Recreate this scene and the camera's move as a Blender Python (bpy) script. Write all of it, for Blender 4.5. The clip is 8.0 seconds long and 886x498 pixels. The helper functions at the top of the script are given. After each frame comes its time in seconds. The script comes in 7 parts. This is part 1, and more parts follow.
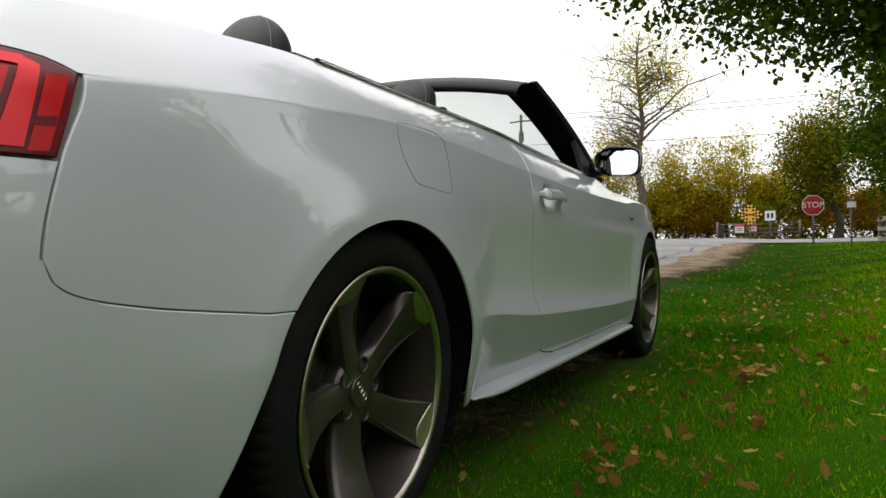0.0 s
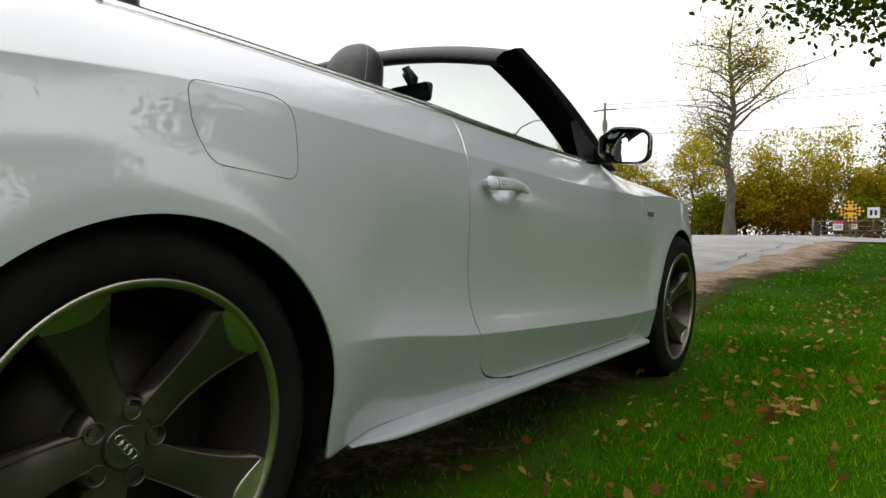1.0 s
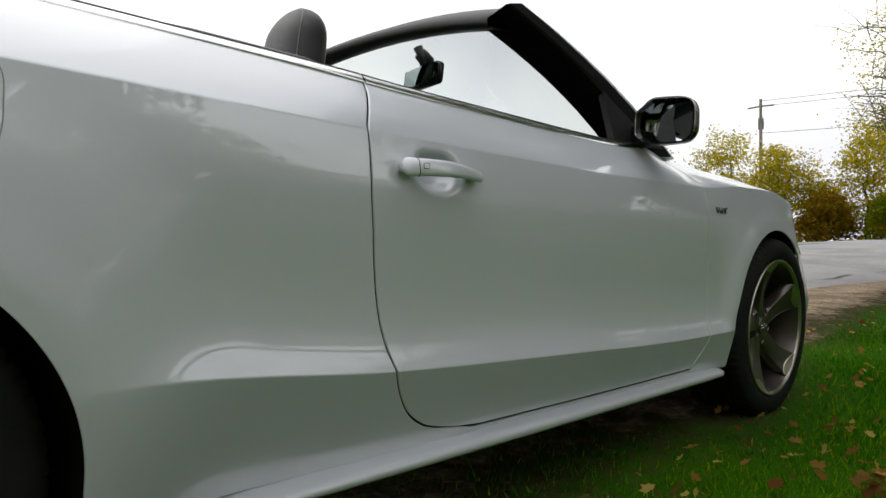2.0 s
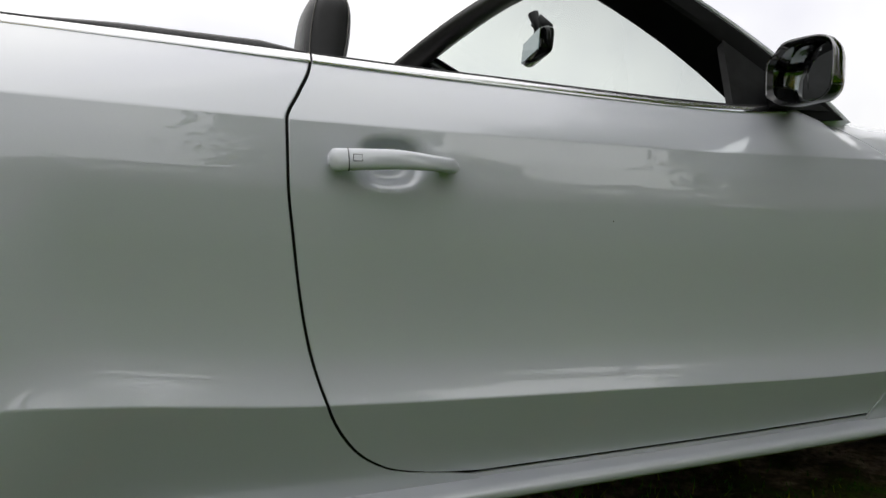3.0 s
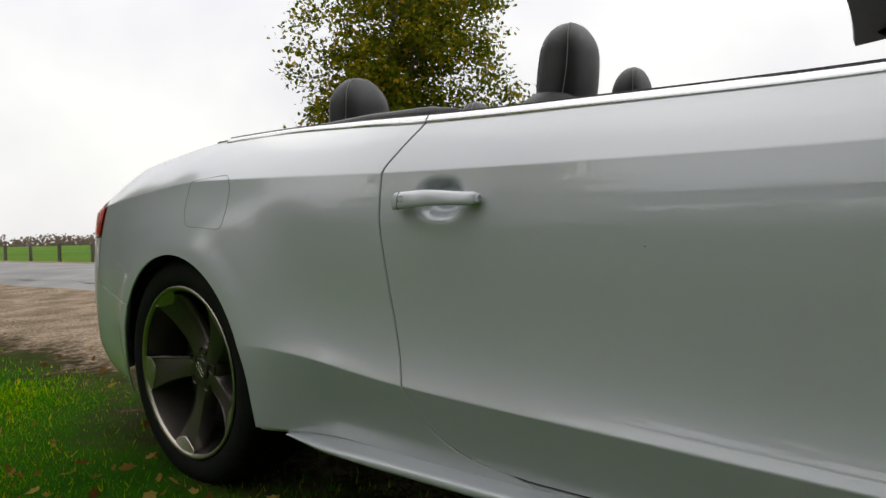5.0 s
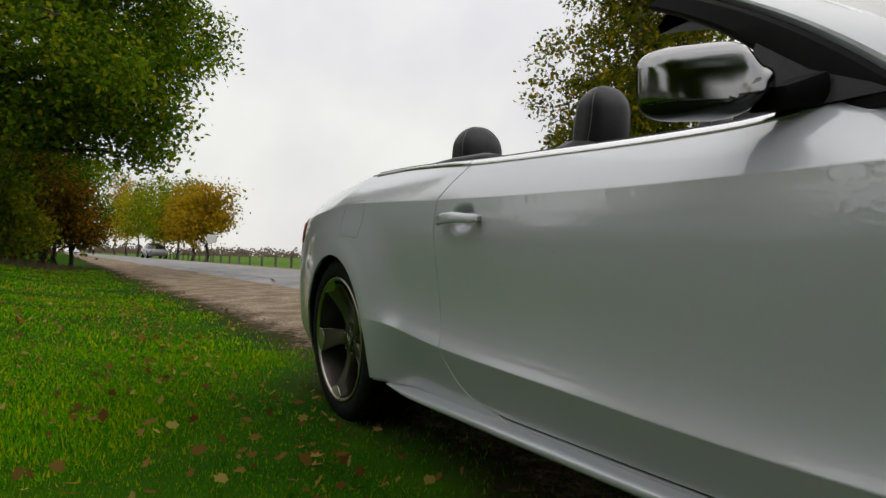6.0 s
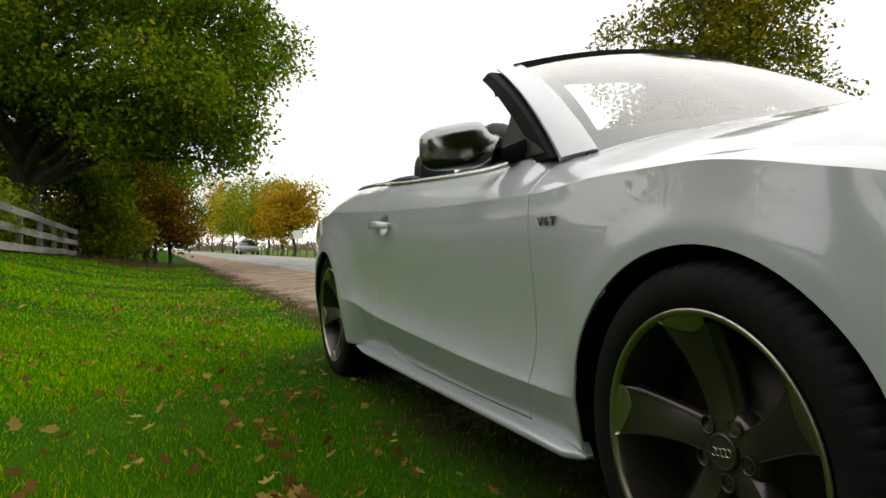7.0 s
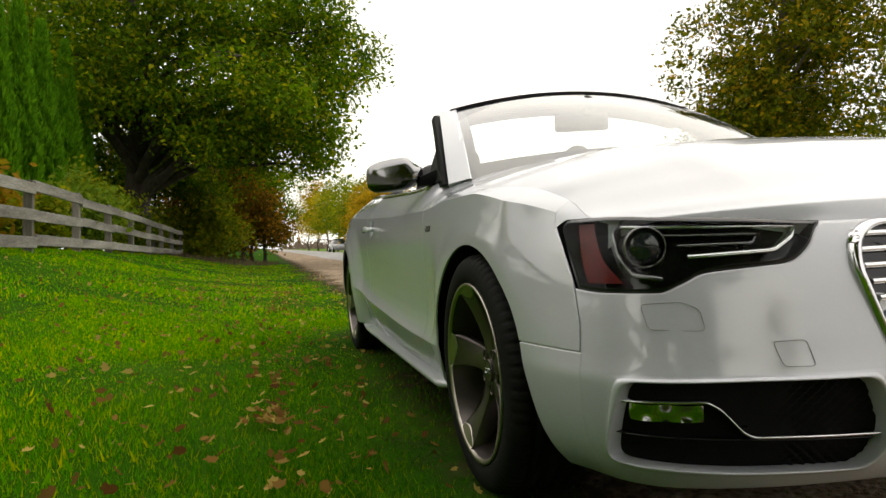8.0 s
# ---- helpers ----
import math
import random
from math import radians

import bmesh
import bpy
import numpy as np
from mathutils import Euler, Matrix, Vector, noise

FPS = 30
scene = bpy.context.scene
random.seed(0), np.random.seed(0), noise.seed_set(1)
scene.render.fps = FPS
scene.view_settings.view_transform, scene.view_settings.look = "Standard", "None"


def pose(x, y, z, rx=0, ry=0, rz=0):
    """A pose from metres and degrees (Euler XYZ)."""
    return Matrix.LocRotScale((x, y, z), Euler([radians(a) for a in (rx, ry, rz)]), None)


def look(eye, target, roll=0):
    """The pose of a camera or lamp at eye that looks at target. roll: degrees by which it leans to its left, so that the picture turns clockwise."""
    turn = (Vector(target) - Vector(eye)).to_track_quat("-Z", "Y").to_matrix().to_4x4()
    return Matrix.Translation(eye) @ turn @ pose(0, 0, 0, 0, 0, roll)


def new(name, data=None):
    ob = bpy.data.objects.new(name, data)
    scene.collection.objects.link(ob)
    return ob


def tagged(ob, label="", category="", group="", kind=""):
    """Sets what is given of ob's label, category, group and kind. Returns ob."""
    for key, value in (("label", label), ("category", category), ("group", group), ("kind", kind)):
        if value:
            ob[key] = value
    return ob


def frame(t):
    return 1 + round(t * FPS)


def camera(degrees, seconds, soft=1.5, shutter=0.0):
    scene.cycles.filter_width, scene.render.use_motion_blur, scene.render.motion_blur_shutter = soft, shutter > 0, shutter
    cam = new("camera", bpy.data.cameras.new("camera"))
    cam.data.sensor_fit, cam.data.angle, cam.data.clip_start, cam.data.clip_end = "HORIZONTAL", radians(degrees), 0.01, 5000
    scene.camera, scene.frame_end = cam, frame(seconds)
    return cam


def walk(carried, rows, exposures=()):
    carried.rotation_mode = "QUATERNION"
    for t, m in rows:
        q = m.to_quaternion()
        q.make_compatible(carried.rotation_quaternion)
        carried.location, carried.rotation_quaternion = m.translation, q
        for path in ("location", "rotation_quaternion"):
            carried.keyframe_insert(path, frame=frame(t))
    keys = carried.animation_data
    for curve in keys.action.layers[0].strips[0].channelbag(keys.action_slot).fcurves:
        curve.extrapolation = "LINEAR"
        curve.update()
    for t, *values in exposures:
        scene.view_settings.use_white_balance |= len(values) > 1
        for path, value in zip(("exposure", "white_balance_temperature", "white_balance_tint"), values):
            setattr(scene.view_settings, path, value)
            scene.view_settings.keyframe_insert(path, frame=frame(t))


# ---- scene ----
# the car leans 2.3 degrees to the verge; the path is kept in the car's own axes (x ahead, y left, z up)
LEAN = pose(0, 0, 0, 2.33)
cam = camera(65.5, 8.0)
PATH = [
    (0, look((-1.152, -1.638, 0.641), (0.624, -0.72, 0.602), 1.2)),
    (0.5, look((-0.866, -1.725, 0.645), (0.851, -0.699, 0.595), 1.7)),
    (1, look((-0.573, -1.8, 0.675), (1.082, -0.679, 0.597), 2.5)),
    (1.2, look((-0.447, -1.823, 0.679), (1.18, -0.661, 0.598), 2.5)),
    (2.3, look((0.254, -1.906, 0.665), (1.502, -0.344, 0.599), 1.1)),
    (2.5, look((0.362, -1.914, 0.675), (1.503, -0.274, 0.596), 1)),
    (3, look((0.676, -1.965, 0.707), (1.401, -0.106, 0.585), 0.2)),
    (3.5, look((0.981, -1.97, 0.718), (1.194, 0.015, 0.589), -0.1)),
    (4, look((1.292, -1.978, 0.731), (0.93, -0.015, 0.612), -1.1)),
    (4.5, look((1.592, -1.975, 0.753), (0.745, -0.168, 0.62), -1.9)),
    (5, look((1.864, -1.926, 0.747), (0.571, -0.404, 0.646), -2.8)),
    (5.2, look((1.942, -1.916, 0.722), (0.531, -0.5, 0.666), -2.3)),
    (6.3, look((2.981, -1.898, 0.697), (1.177, -1.035, 0.68), -0.9)),
    (6.5, look((3.169, -1.846, 0.699), (1.345, -1.025, 0.677), -1.4)),
    (7, look((3.671, -1.742, 0.715), (1.818, -0.988, 0.683), -2.4)),
    (7.5, look((4.107, -1.601, 0.702), (2.208, -0.977, 0.671), -2.6)),
    (8, look((4.622, -1.463, 0.707), (2.686, -0.962, 0.678), -3)),
]
walk(cam, [(t, LEAN @ m) for t, m in PATH], [(0, 0.0, 6560, 9), (1.2, 0.14, 6520, 9), (2.5, -0.18, 6400, 10), (3, -0.2, 6430, 10), (3.6, -0.08, 6400, 10), (4.5, -0.18, 6430, 10), (5.1, -0.36, 6500, 10), (6.4, -0.58, 6500, 10), (7.1, 0.0, 6750, 9), (8, 0.1, 7050, 9)])

# ---------------------------------------------------------------- world and sun
world = bpy.data.worlds.new("overcast_sky")
scene.world = world
world.use_nodes = True
wn, wl = world.node_tree.nodes, world.node_tree.links
wn.clear()
w_out = wn.new("ShaderNodeOutputWorld")
w_bg = wn.new("ShaderNodeBackground")
w_sky = wn.new("ShaderNodeTexSky")
w_sky.sky_type = "NISHITA"
w_sky.sun_disc = False
w_sky.sun_elevation = radians(53)
w_sky.sun_rotation = radians(-28)
w_noise = wn.new("ShaderNodeTexNoise")
w_noise.inputs["Scale"].default_value = 2.2
w_noise.inputs["Detail"].default_value = 5
w_noise.inputs["Roughness"].default_value = 0.5
w_ramp = wn.new("ShaderNodeValToRGB")
w_ramp.color_ramp.elements[0].position = 0.36
w_ramp.color_ramp.elements[0].color = (9.5, 9.35, 9.8, 1)
w_ramp.color_ramp.elements[1].position = 0.62
w_ramp.color_ramp.elements[1].color = (12.3, 12.2, 11.6, 1)
w_mix = wn.new("ShaderNodeMixRGB")
w_mix.inputs[0].default_value = 0.93
wl.new(w_noise.outputs["Fac"], w_ramp.inputs[0])
wl.new(w_sky.outputs[0], w_mix.inputs[1])
wl.new(w_ramp.outputs[0], w_mix.inputs[2])
# an overcast sky is about half as bright again overhead as at the horizon
w_co, w_sep, w_up, w_scale = (wn.new("ShaderNode" + k) for k in ("TexCoord", "SeparateXYZ", "MapRange", "VectorMath"))
wl.new(w_co.outputs["Generated"], w_sep.inputs[0])
wl.new(w_sep.outputs["Z"], w_up.inputs[0])
for key, val in (("From Min", 0.12), ("From Max", 1.0), ("To Min", 1.08), ("To Max", 1.60)):
    w_up.inputs[key].default_value = val
w_scale.operation = "SCALE"
wl.new(w_mix.outputs[0], w_scale.inputs[0])
wl.new(w_up.outputs[0], w_scale.inputs["Scale"])
wl.new(w_scale.outputs[0], w_bg.inputs[0])
w_bg.inputs[1].default_value = 0.1
wl.new(w_bg.outputs[0], w_out.inputs[0])

sun = new("sun", bpy.data.lights.new("sun", "SUN"))
sun.data.energy = 0.5
sun.data.angle = radians(75)
sun.data.color = (1.0, 0.96, 0.9)
sun.matrix_world = look((-9, 17, 26), (0, 0, 0))
scene.view_settings.exposure = 0.0

# ---------------------------------------------------------------- materials
def material(name, color, rough=0.5, metal=0.0, coat=0.0, spec=0.5, tones=None, scale=8.0, bump=0.0, bump_scale=60.0,
             transmission=0.0, emit=None, coat_rough=0.03, stretch=None, fine=None):
    """Principled surface; tones: a second colour mixed in by noise; fine: (second scale, amount) for grain."""
    m = bpy.data.materials.new(name)
    m.use_nodes = True
    n, l = m.node_tree.nodes, m.node_tree.links
    p = n["Principled BSDF"]
    p.inputs["Base Color"].default_value = (*color, 1)
    p.inputs["Roughness"].default_value = rough
    p.inputs["Metallic"].default_value = metal
    p.inputs["Coat Weight"].default_value = coat
    p.inputs["Coat Roughness"].default_value = coat_rough
    p.inputs["Specular IOR Level"].default_value = spec
    p.inputs["Transmission Weight"].default_value = transmission
    if emit:
        p.inputs["Emission Color"].default_value = (*emit[:3], 1)
        p.inputs["Emission Strength"].default_value = emit[3]
    if tones or bump:
        co = n.new("ShaderNodeTexCoord")
        vec = co.outputs["Object"]
        if stretch:
            mp = n.new("ShaderNodeMapping")
            mp.inputs["Scale"].default_value = stretch
            l.new(vec, mp.inputs[0])
            vec = mp.outputs[0]
    if tones:
        ns = n.new("ShaderNodeTexNoise")
        ns.inputs["Scale"].default_value = scale
        ns.inputs["Detail"].default_value = 6
        l.new(vec, ns.inputs["Vector"])
        rp = n.new("ShaderNodeValToRGB")
        rp.color_ramp.elements[0].position, rp.color_ramp.elements[1].position = 0.35, 0.68
        rp.color_ramp.elements[0].color, rp.color_ramp.elements[1].color = (*color, 1), (*tones, 1)
        l.new(ns.outputs["Fac"], rp.inputs[0])
        col = rp.outputs[0]
        if fine:
            n2 = n.new("ShaderNodeTexNoise")
            n2.inputs["Scale"].default_value = fine[0]
            n2.inputs["Detail"].default_value = 4
            l.new(vec, n2.inputs["Vector"])
            r2 = n.new("ShaderNodeMapRange")
            r2.inputs["From Min"].default_value, r2.inputs["From Max"].default_value = 0.3, 0.7
            r2.inputs["To Min"].default_value, r2.inputs["To Max"].default_value = 1 - fine[1], 1 + fine[1]
            l.new(n2.outputs["Fac"], r2.inputs[0])
            mx = n.new("ShaderNodeVectorMath")
            mx.operation = "SCALE"
            l.new(col, mx.inputs[0])
            l.new(r2.outputs[0], mx.inputs["Scale"])
            col = mx.outputs[0]
        l.new(col, p.inputs["Base Color"])
    if bump:
        nb = n.new("ShaderNodeTexNoise")
        nb.inputs["Scale"].default_value = bump_scale
        nb.inputs["Detail"].default_value = 4
        l.new(vec, nb.inputs["Vector"])
        bp = n.new("ShaderNodeBump")
        bp.inputs["Strength"].default_value = bump
        bp.inputs["Distance"].default_value = 0.01
        l.new(nb.outputs["Fac"], bp.inputs["Height"])
        l.new(bp.outputs[0], p.inputs["Normal"])
    return m


def leaf_material(name, a, b, c=None, rough=0.6, gloss=0.08):
    """Foliage: each leaf takes its own tone between a and b (and c); thin, so light passes through."""
    m = bpy.data.materials.new(name)
    m.use_nodes = True
    n, l = m.node_tree.nodes, m.node_tree.links
    p = n["Principled BSDF"]
    geo = n.new("ShaderNodeNewGeometry")
    rp = n.new("ShaderNodeValToRGB")
    rp.color_ramp.elements[0].color, rp.color_ramp.elements[1].color = (*a, 1), (*b, 1)
    if c:
        rp.color_ramp.elements[1].position = 0.72
        e = rp.color_ramp.elements.new(1.0)
        e.color = (*c, 1)
    l.new(geo.outputs["Random Per Island"], rp.inputs[0])
    l.new(rp.outputs[0], p.inputs["Base Color"])
    p.inputs["Roughness"].default_value = rough
    p.inputs["Specular IOR Level"].default_value = gloss
    tr = n.new("ShaderNodeBsdfTranslucent")
    l.new(rp.outputs[0], tr.inputs[0])
    mx = n.new("ShaderNodeMixShader")
    mx.inputs[0].default_value = 0.58
    l.new(p.outputs[0], mx.inputs[1])
    l.new(tr.outputs[0], mx.inputs[2])
    l.new(mx.outputs[0], n["Material Output"].inputs[0])
    return m


def glass_material(name, tint=(0.92, 0.97, 0.95), rough=0.0, least=0.05, power=3.4, most=0.85):
    m = bpy.data.materials.new(name)
    m.use_nodes = True
    n, l = m.node_tree.nodes, m.node_tree.links
    n.remove(n["Principled BSDF"])
    tr, gl, mx = n.new("ShaderNodeBsdfTransparent"), n.new("ShaderNodeBsdfGlossy"), n.new("ShaderNodeMixShader")
    lw = n.new("ShaderNodeLayerWeight")
    lw.inputs[0].default_value = 0.5
    pw, fr = n.new("ShaderNodeMath"), n.new("ShaderNodeMath")
    pw.operation, fr.operation = "POWER", "MULTIPLY_ADD"
    pw.inputs[1].default_value = power
    fr.inputs[1].default_value, fr.inputs[2].default_value = most, least
    l.new(lw.outputs["Facing"], pw.inputs[0])
    l.new(pw.outputs[0], fr.inputs[0])
    tr.inputs[0].default_value = (*tint, 1)
    gl.inputs["Roughness"].default_value = rough
    l.new(fr.outputs[0], mx.inputs[0])
    l.new(tr.outputs[0], mx.inputs[1])
    l.new(gl.outputs[0], mx.inputs[2])
    l.new(mx.outputs[0], n["Material Output"].inputs[0])
    return m


PAINT = material("white_paint", (0.568, 0.582, 0.640), rough=0.36, metal=0.10, coat=1.0, coat_rough=0.006, tones=(0.550, 0.565, 0.62), scale=3.0, fine=(900.0, 0.02))
PAINT.node_tree.nodes["Principled BSDF"].inputs["Coat IOR"].default_value = 1.85
BLACK = material("black_plastic", (0.010, 0.010, 0.011), rough=0.42, spec=0.25, tones=(0.018, 0.018, 0.02), scale=40, bump=0.05, bump_scale=900)
SEAM = material("panel_gap", (0.22, 0.22, 0.22), rough=0.8)
GLOSS_BLACK = material("gloss_black", (0.008, 0.008, 0.009), rough=0.12)
MATT_BLACK = material("matt_black", (0.004, 0.004, 0.0045), rough=0.7, spec=0.12, tones=(0.006, 0.006, 0.0065), scale=30)
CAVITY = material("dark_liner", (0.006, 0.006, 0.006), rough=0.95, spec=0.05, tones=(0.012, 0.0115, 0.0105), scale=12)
LEATHER = material("black_leather", (0.014, 0.013, 0.016), rough=0.42, tones=(0.022, 0.021, 0.025), scale=25, bump=0.25, bump_scale=420)
STITCH = material("grey_thread", (0.30, 0.28, 0.27), rough=0.8)
CHROME = material("chrome", (0.72, 0.72, 0.74), rough=0.12, metal=1.0)
SILVER = material("satin_aluminium", (0.80, 0.80, 0.81), rough=0.20, metal=1.0)
LAMP_SILVER = material("lamp_chrome", (0.22, 0.22, 0.222), rough=0.22, metal=1.0)
RUBBER = material("tyre_rubber", (0.009, 0.009, 0.0092), rough=0.75, spec=0.12, tones=(0.014, 0.0138, 0.0136), scale=14, bump=0.15, bump_scale=220)
RIM = material("titanium_grey", (0.090, 0.076, 0.072), rough=0.34, metal=0.75, coat=0.3, coat_rough=0.2, tones=(0.108, 0.091, 0.086), scale=6)
RIM_CUT = material("machined_aluminium", (0.42, 0.38, 0.34), rough=0.34, metal=1.0, tones=(0.52, 0.47, 0.43), scale=3, stretch=(1, 40, 40))
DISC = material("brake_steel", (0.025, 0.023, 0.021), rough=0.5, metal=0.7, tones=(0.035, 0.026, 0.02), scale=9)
GLASS = glass_material("clear_glass", power=2.2, most=0.95)
LENS = glass_material("lamp_lens", (0.86, 0.88, 0.88), least=0.012, power=5.0, most=0.40)
MIRROR_CAP = material("mirror_cap", (0.30, 0.30, 0.305), rough=0.13, metal=1.0)
MIRROR = material("mirror_silver", (0.82, 0.86, 0.86), rough=0.01, metal=1.0)
RED_DARK = material("red_lens_edge", (0.20, 0.002, 0.010), rough=0.16, spec=0.35, tones=(0.12, 0.001, 0.008), scale=20)
RED_LENS = material("red_lens", (0.72, 0.004, 0.008), rough=0.16, spec=0.35, tones=(0.55, 0.003, 0.006), scale=20)
RED_BRIGHT = material("red_light_guide", (0.95, 0.010, 0.022), rough=0.14, spec=0.4)
AMBER = material("amber_reflector", (0.16, 0.010, 0.007), rough=0.35, spec=0.2, tones=(0.09, 0.006, 0.005), scale=60)

# ---------------------------------------------------------------- mesh helpers
def mesh_of(name, verts, faces, mat, smooth=True, slots=None):
    me = bpy.data.meshes.new(name)
    me.from_pydata([tuple(v) for v in verts], [], [tuple(f) for f in faces])
    for m in (mat if isinstance(mat, (list, tuple)) else [mat]):
        me.materials.append(m)
    if smooth:
        me.shade_smooth()
    if slots is not None:
        me.polygons.foreach_set("material_index", slots)
    me.update()
    return me


def child(name, me, parent, label=""):
    ob = new(name, me)
    ob.parent = parent
    return tagged(ob, label)


def part(name, bm, mat, parent, label="", smooth=False):
    me = bpy.data.meshes.new(name)
    bm.normal_update()
    bm.to_mesh(me)
    bm.free()
    me.materials.append(mat)
    if smooth:
        me.shade_smooth()
    ob = new(name, me)
    if parent:
        ob.parent = parent
    return tagged(ob, label)


def thing(name, label, category, group="", m=None, kind=""):
    ob = new(name)
    ob.empty_display_size = 0.1
    if m is not None:
        ob.matrix_world = m
    return tagged(ob, label, category, group, kind)


def box(bm, lo, hi, bevel=0.0, m=None):
    """A box between two corners, with rounded edges."""
    r = bmesh.ops.create_cube(bm, size=1)
    vs = r["verts"]
    for v in vs:
        v.co = Vector([lo[i] + (v.co[i] + 0.5) * (hi[i] - lo[i]) for i in range(3)])
    if bevel:
        es = list({e for v in vs for e in v.link_edges})
        b = bmesh.ops.bevel(bm, geom=es, offset=bevel, segments=2, profile=0.5, affect="EDGES")
        vs = list({v for f in b["faces"] for v in f.verts} | {v for v in vs if v.is_valid})
    if m is not None:
        bmesh.ops.transform(bm, matrix=m, verts=[v for v in vs if v.is_valid])
    return vs


def tube(points, radii, sides=8, closed_ends=True):
    """Verts and faces of a tapered tube along points."""
    pts = [Vector(p) for p in points]
    verts, faces = [], []
    up = Vector((0.31, 0.17, 0.93)).normalized()
    for i, p in enumerate(pts):
        d = (pts[min(i + 1, len(pts) - 1)] - pts[max(i - 1, 0)]).normalized()
        a = d.cross(up)
        if a.length < 0.05:
            a = d.cross(Vector((1, 0, 0)))
        a.normalize()
        b = d.cross(a)
        for k in range(sides):
            w = 2 * math.pi * k / sides
            verts.append(p + (math.cos(w) * a + math.sin(w) * b) * float(radii[i]))
    for i in range(len(pts) - 1):
        for k in range(sides):
            k2 = (k + 1) % sides
            faces.append((i * sides + k, i * sides + k2, (i + 1) * sides + k2, (i + 1) * sides + k))
    if closed_ends:
        faces.append(tuple(range(sides))[::-1])
        faces.append(tuple((len(pts) - 1) * sides + k for k in range(sides)))
    return verts, faces


def tube_part(name, points, radii, mat, parent, label="", sides=10):
    if not isinstance(radii, (list, tuple)):
        radii = [radii] * len(points)
    v, f = tube(points, radii, sides)
    return child(name, mesh_of(name, v, f, mat), parent, label)


def curve(xs, ys):
    """A smooth monotone curve through the given places, as a function."""
    xs, ys = np.array(xs, float), np.array(ys, float)
    h, d = np.diff(xs), np.diff(ys) / np.diff(xs)
    m = np.zeros_like(xs)
    m[0], m[-1] = d[0], d[-1]
    for i in range(1, len(xs) - 1):
        m[i] = 0 if d[i - 1] * d[i] <= 0 else 2 * d[i - 1] * d[i] / (d[i - 1] + d[i])

    def f(x):
        x = np.clip(np.asarray(x, float), xs[0], xs[-1])
        i = np.clip(np.searchsorted(xs, x) - 1, 0, len(h) - 1)
        t = (x - xs[i]) / h[i]
        return ((2 * t**3 - 3 * t**2 + 1) * ys[i] + (t**3 - 2 * t**2 + t) * h[i] * m[i]
                + (-2 * t**3 + 3 * t**2) * ys[i + 1] + (t**3 - t**2) * h[i] * m[i + 1])
    return f


def step(a, b, x):
    t = np.clip((np.asarray(x, float) - a) / (b - a), 0, 1)
    return t * t * (3 - 2 * t)


def sheet(P, flip=False, wrap=False):
    """Verts and quads of a grid of points P[row, column]."""
    r, c = P.shape[:2]
    faces = []
    for i in range(r - 1):
        for j in range(c if wrap else c - 1):
            j2 = (j + 1) % c
            q = (i * c + j, i * c + j2, (i + 1) * c + j2, (i + 1) * c + j)
            faces.append(q[::-1] if flip else q)
    return P.reshape(-1, 3), faces

# ---------------------------------------------------------------- the car: outline and sections of its body
# plan of the right side at its widest level, from the middle of the tail to the middle of the nose
plan_x = [-1.05, -1.045, -1.02, -0.96, -0.86, -0.72, -0.5, -0.25, 0, 0.4, 0.9, 1.5, 2.1, 2.5, 2.75, 3.0, 3.15, 3.26, 3.36, 3.44, 3.505, 3.55, 3.575, 3.58]
plan_y = [0, -0.25, -0.48, -0.66, -0.78, -0.845, -0.885, -0.912, -0.925, -0.932, -0.934, -0.934, -0.926, -0.918, -0.912, -0.898, -0.880, -0.857, -0.815, -0.74, -0.60, -0.42, -0.2, 0]
chord = np.concatenate([[0], np.cumsum(np.hypot(np.diff(plan_x), np.diff(plan_y)))])
dense = np.linspace(0, chord[-1], 4000)
dense_x, dense_y = curve(chord, plan_x)(dense), curve(chord, plan_y)(dense)
kernel = np.ones(81) / 81
for _ in range(2):
    pad_x = np.concatenate([2 * dense_x[0] * 0 + dense_x[40:0:-1], dense_x, dense_x[-2:-42:-1]])
    pad_y = np.concatenate([-dense_y[40:0:-1], dense_y, -dense_y[-2:-42:-1]])
    dense_x, dense_y = np.convolve(pad_x, kernel, "valid"), np.convolve(pad_y, kernel, "valid")
dense_s = np.concatenate([[0], np.cumsum(np.hypot(np.diff(dense_x), np.diff(dense_y)))])
tan_x, tan_y = np.gradient(dense_x, dense_s), np.gradient(dense_y, dense_s)
S_END = dense_s[-1]

crease_z = curve([-1.05, -0.62, -0.45, -0.2, 0.07, 0.3, 0.84, 1.27, 1.73, 2.18, 2.45, 2.7, 3.0, 3.27, 3.6],
                 [0.80, 0.826, 0.842, 0.857, 0.870, 0.863, 0.839, 0.825, 0.815, 0.814, 0.831, 0.832, 0.790, 0.722, 0.70])
top_z = curve([-1.05, -0.87, -0.58, -0.31, -0.04, 0.25, 0.6, 0.9, 1.2, 1.8, 2.05, 2.12, 2.2, 2.33, 2.58, 2.8, 2.97, 3.12, 3.24, 3.3, 3.6],
              [0.855, 0.897, 0.957, 0.984, 0.999, 0.995, 0.974, 0.951, 0.937, 0.918, 0.930, 0.930, 0.900, 0.874, 0.850, 0.843, 0.825, 0.782, 0.738, 0.733, 0.71])
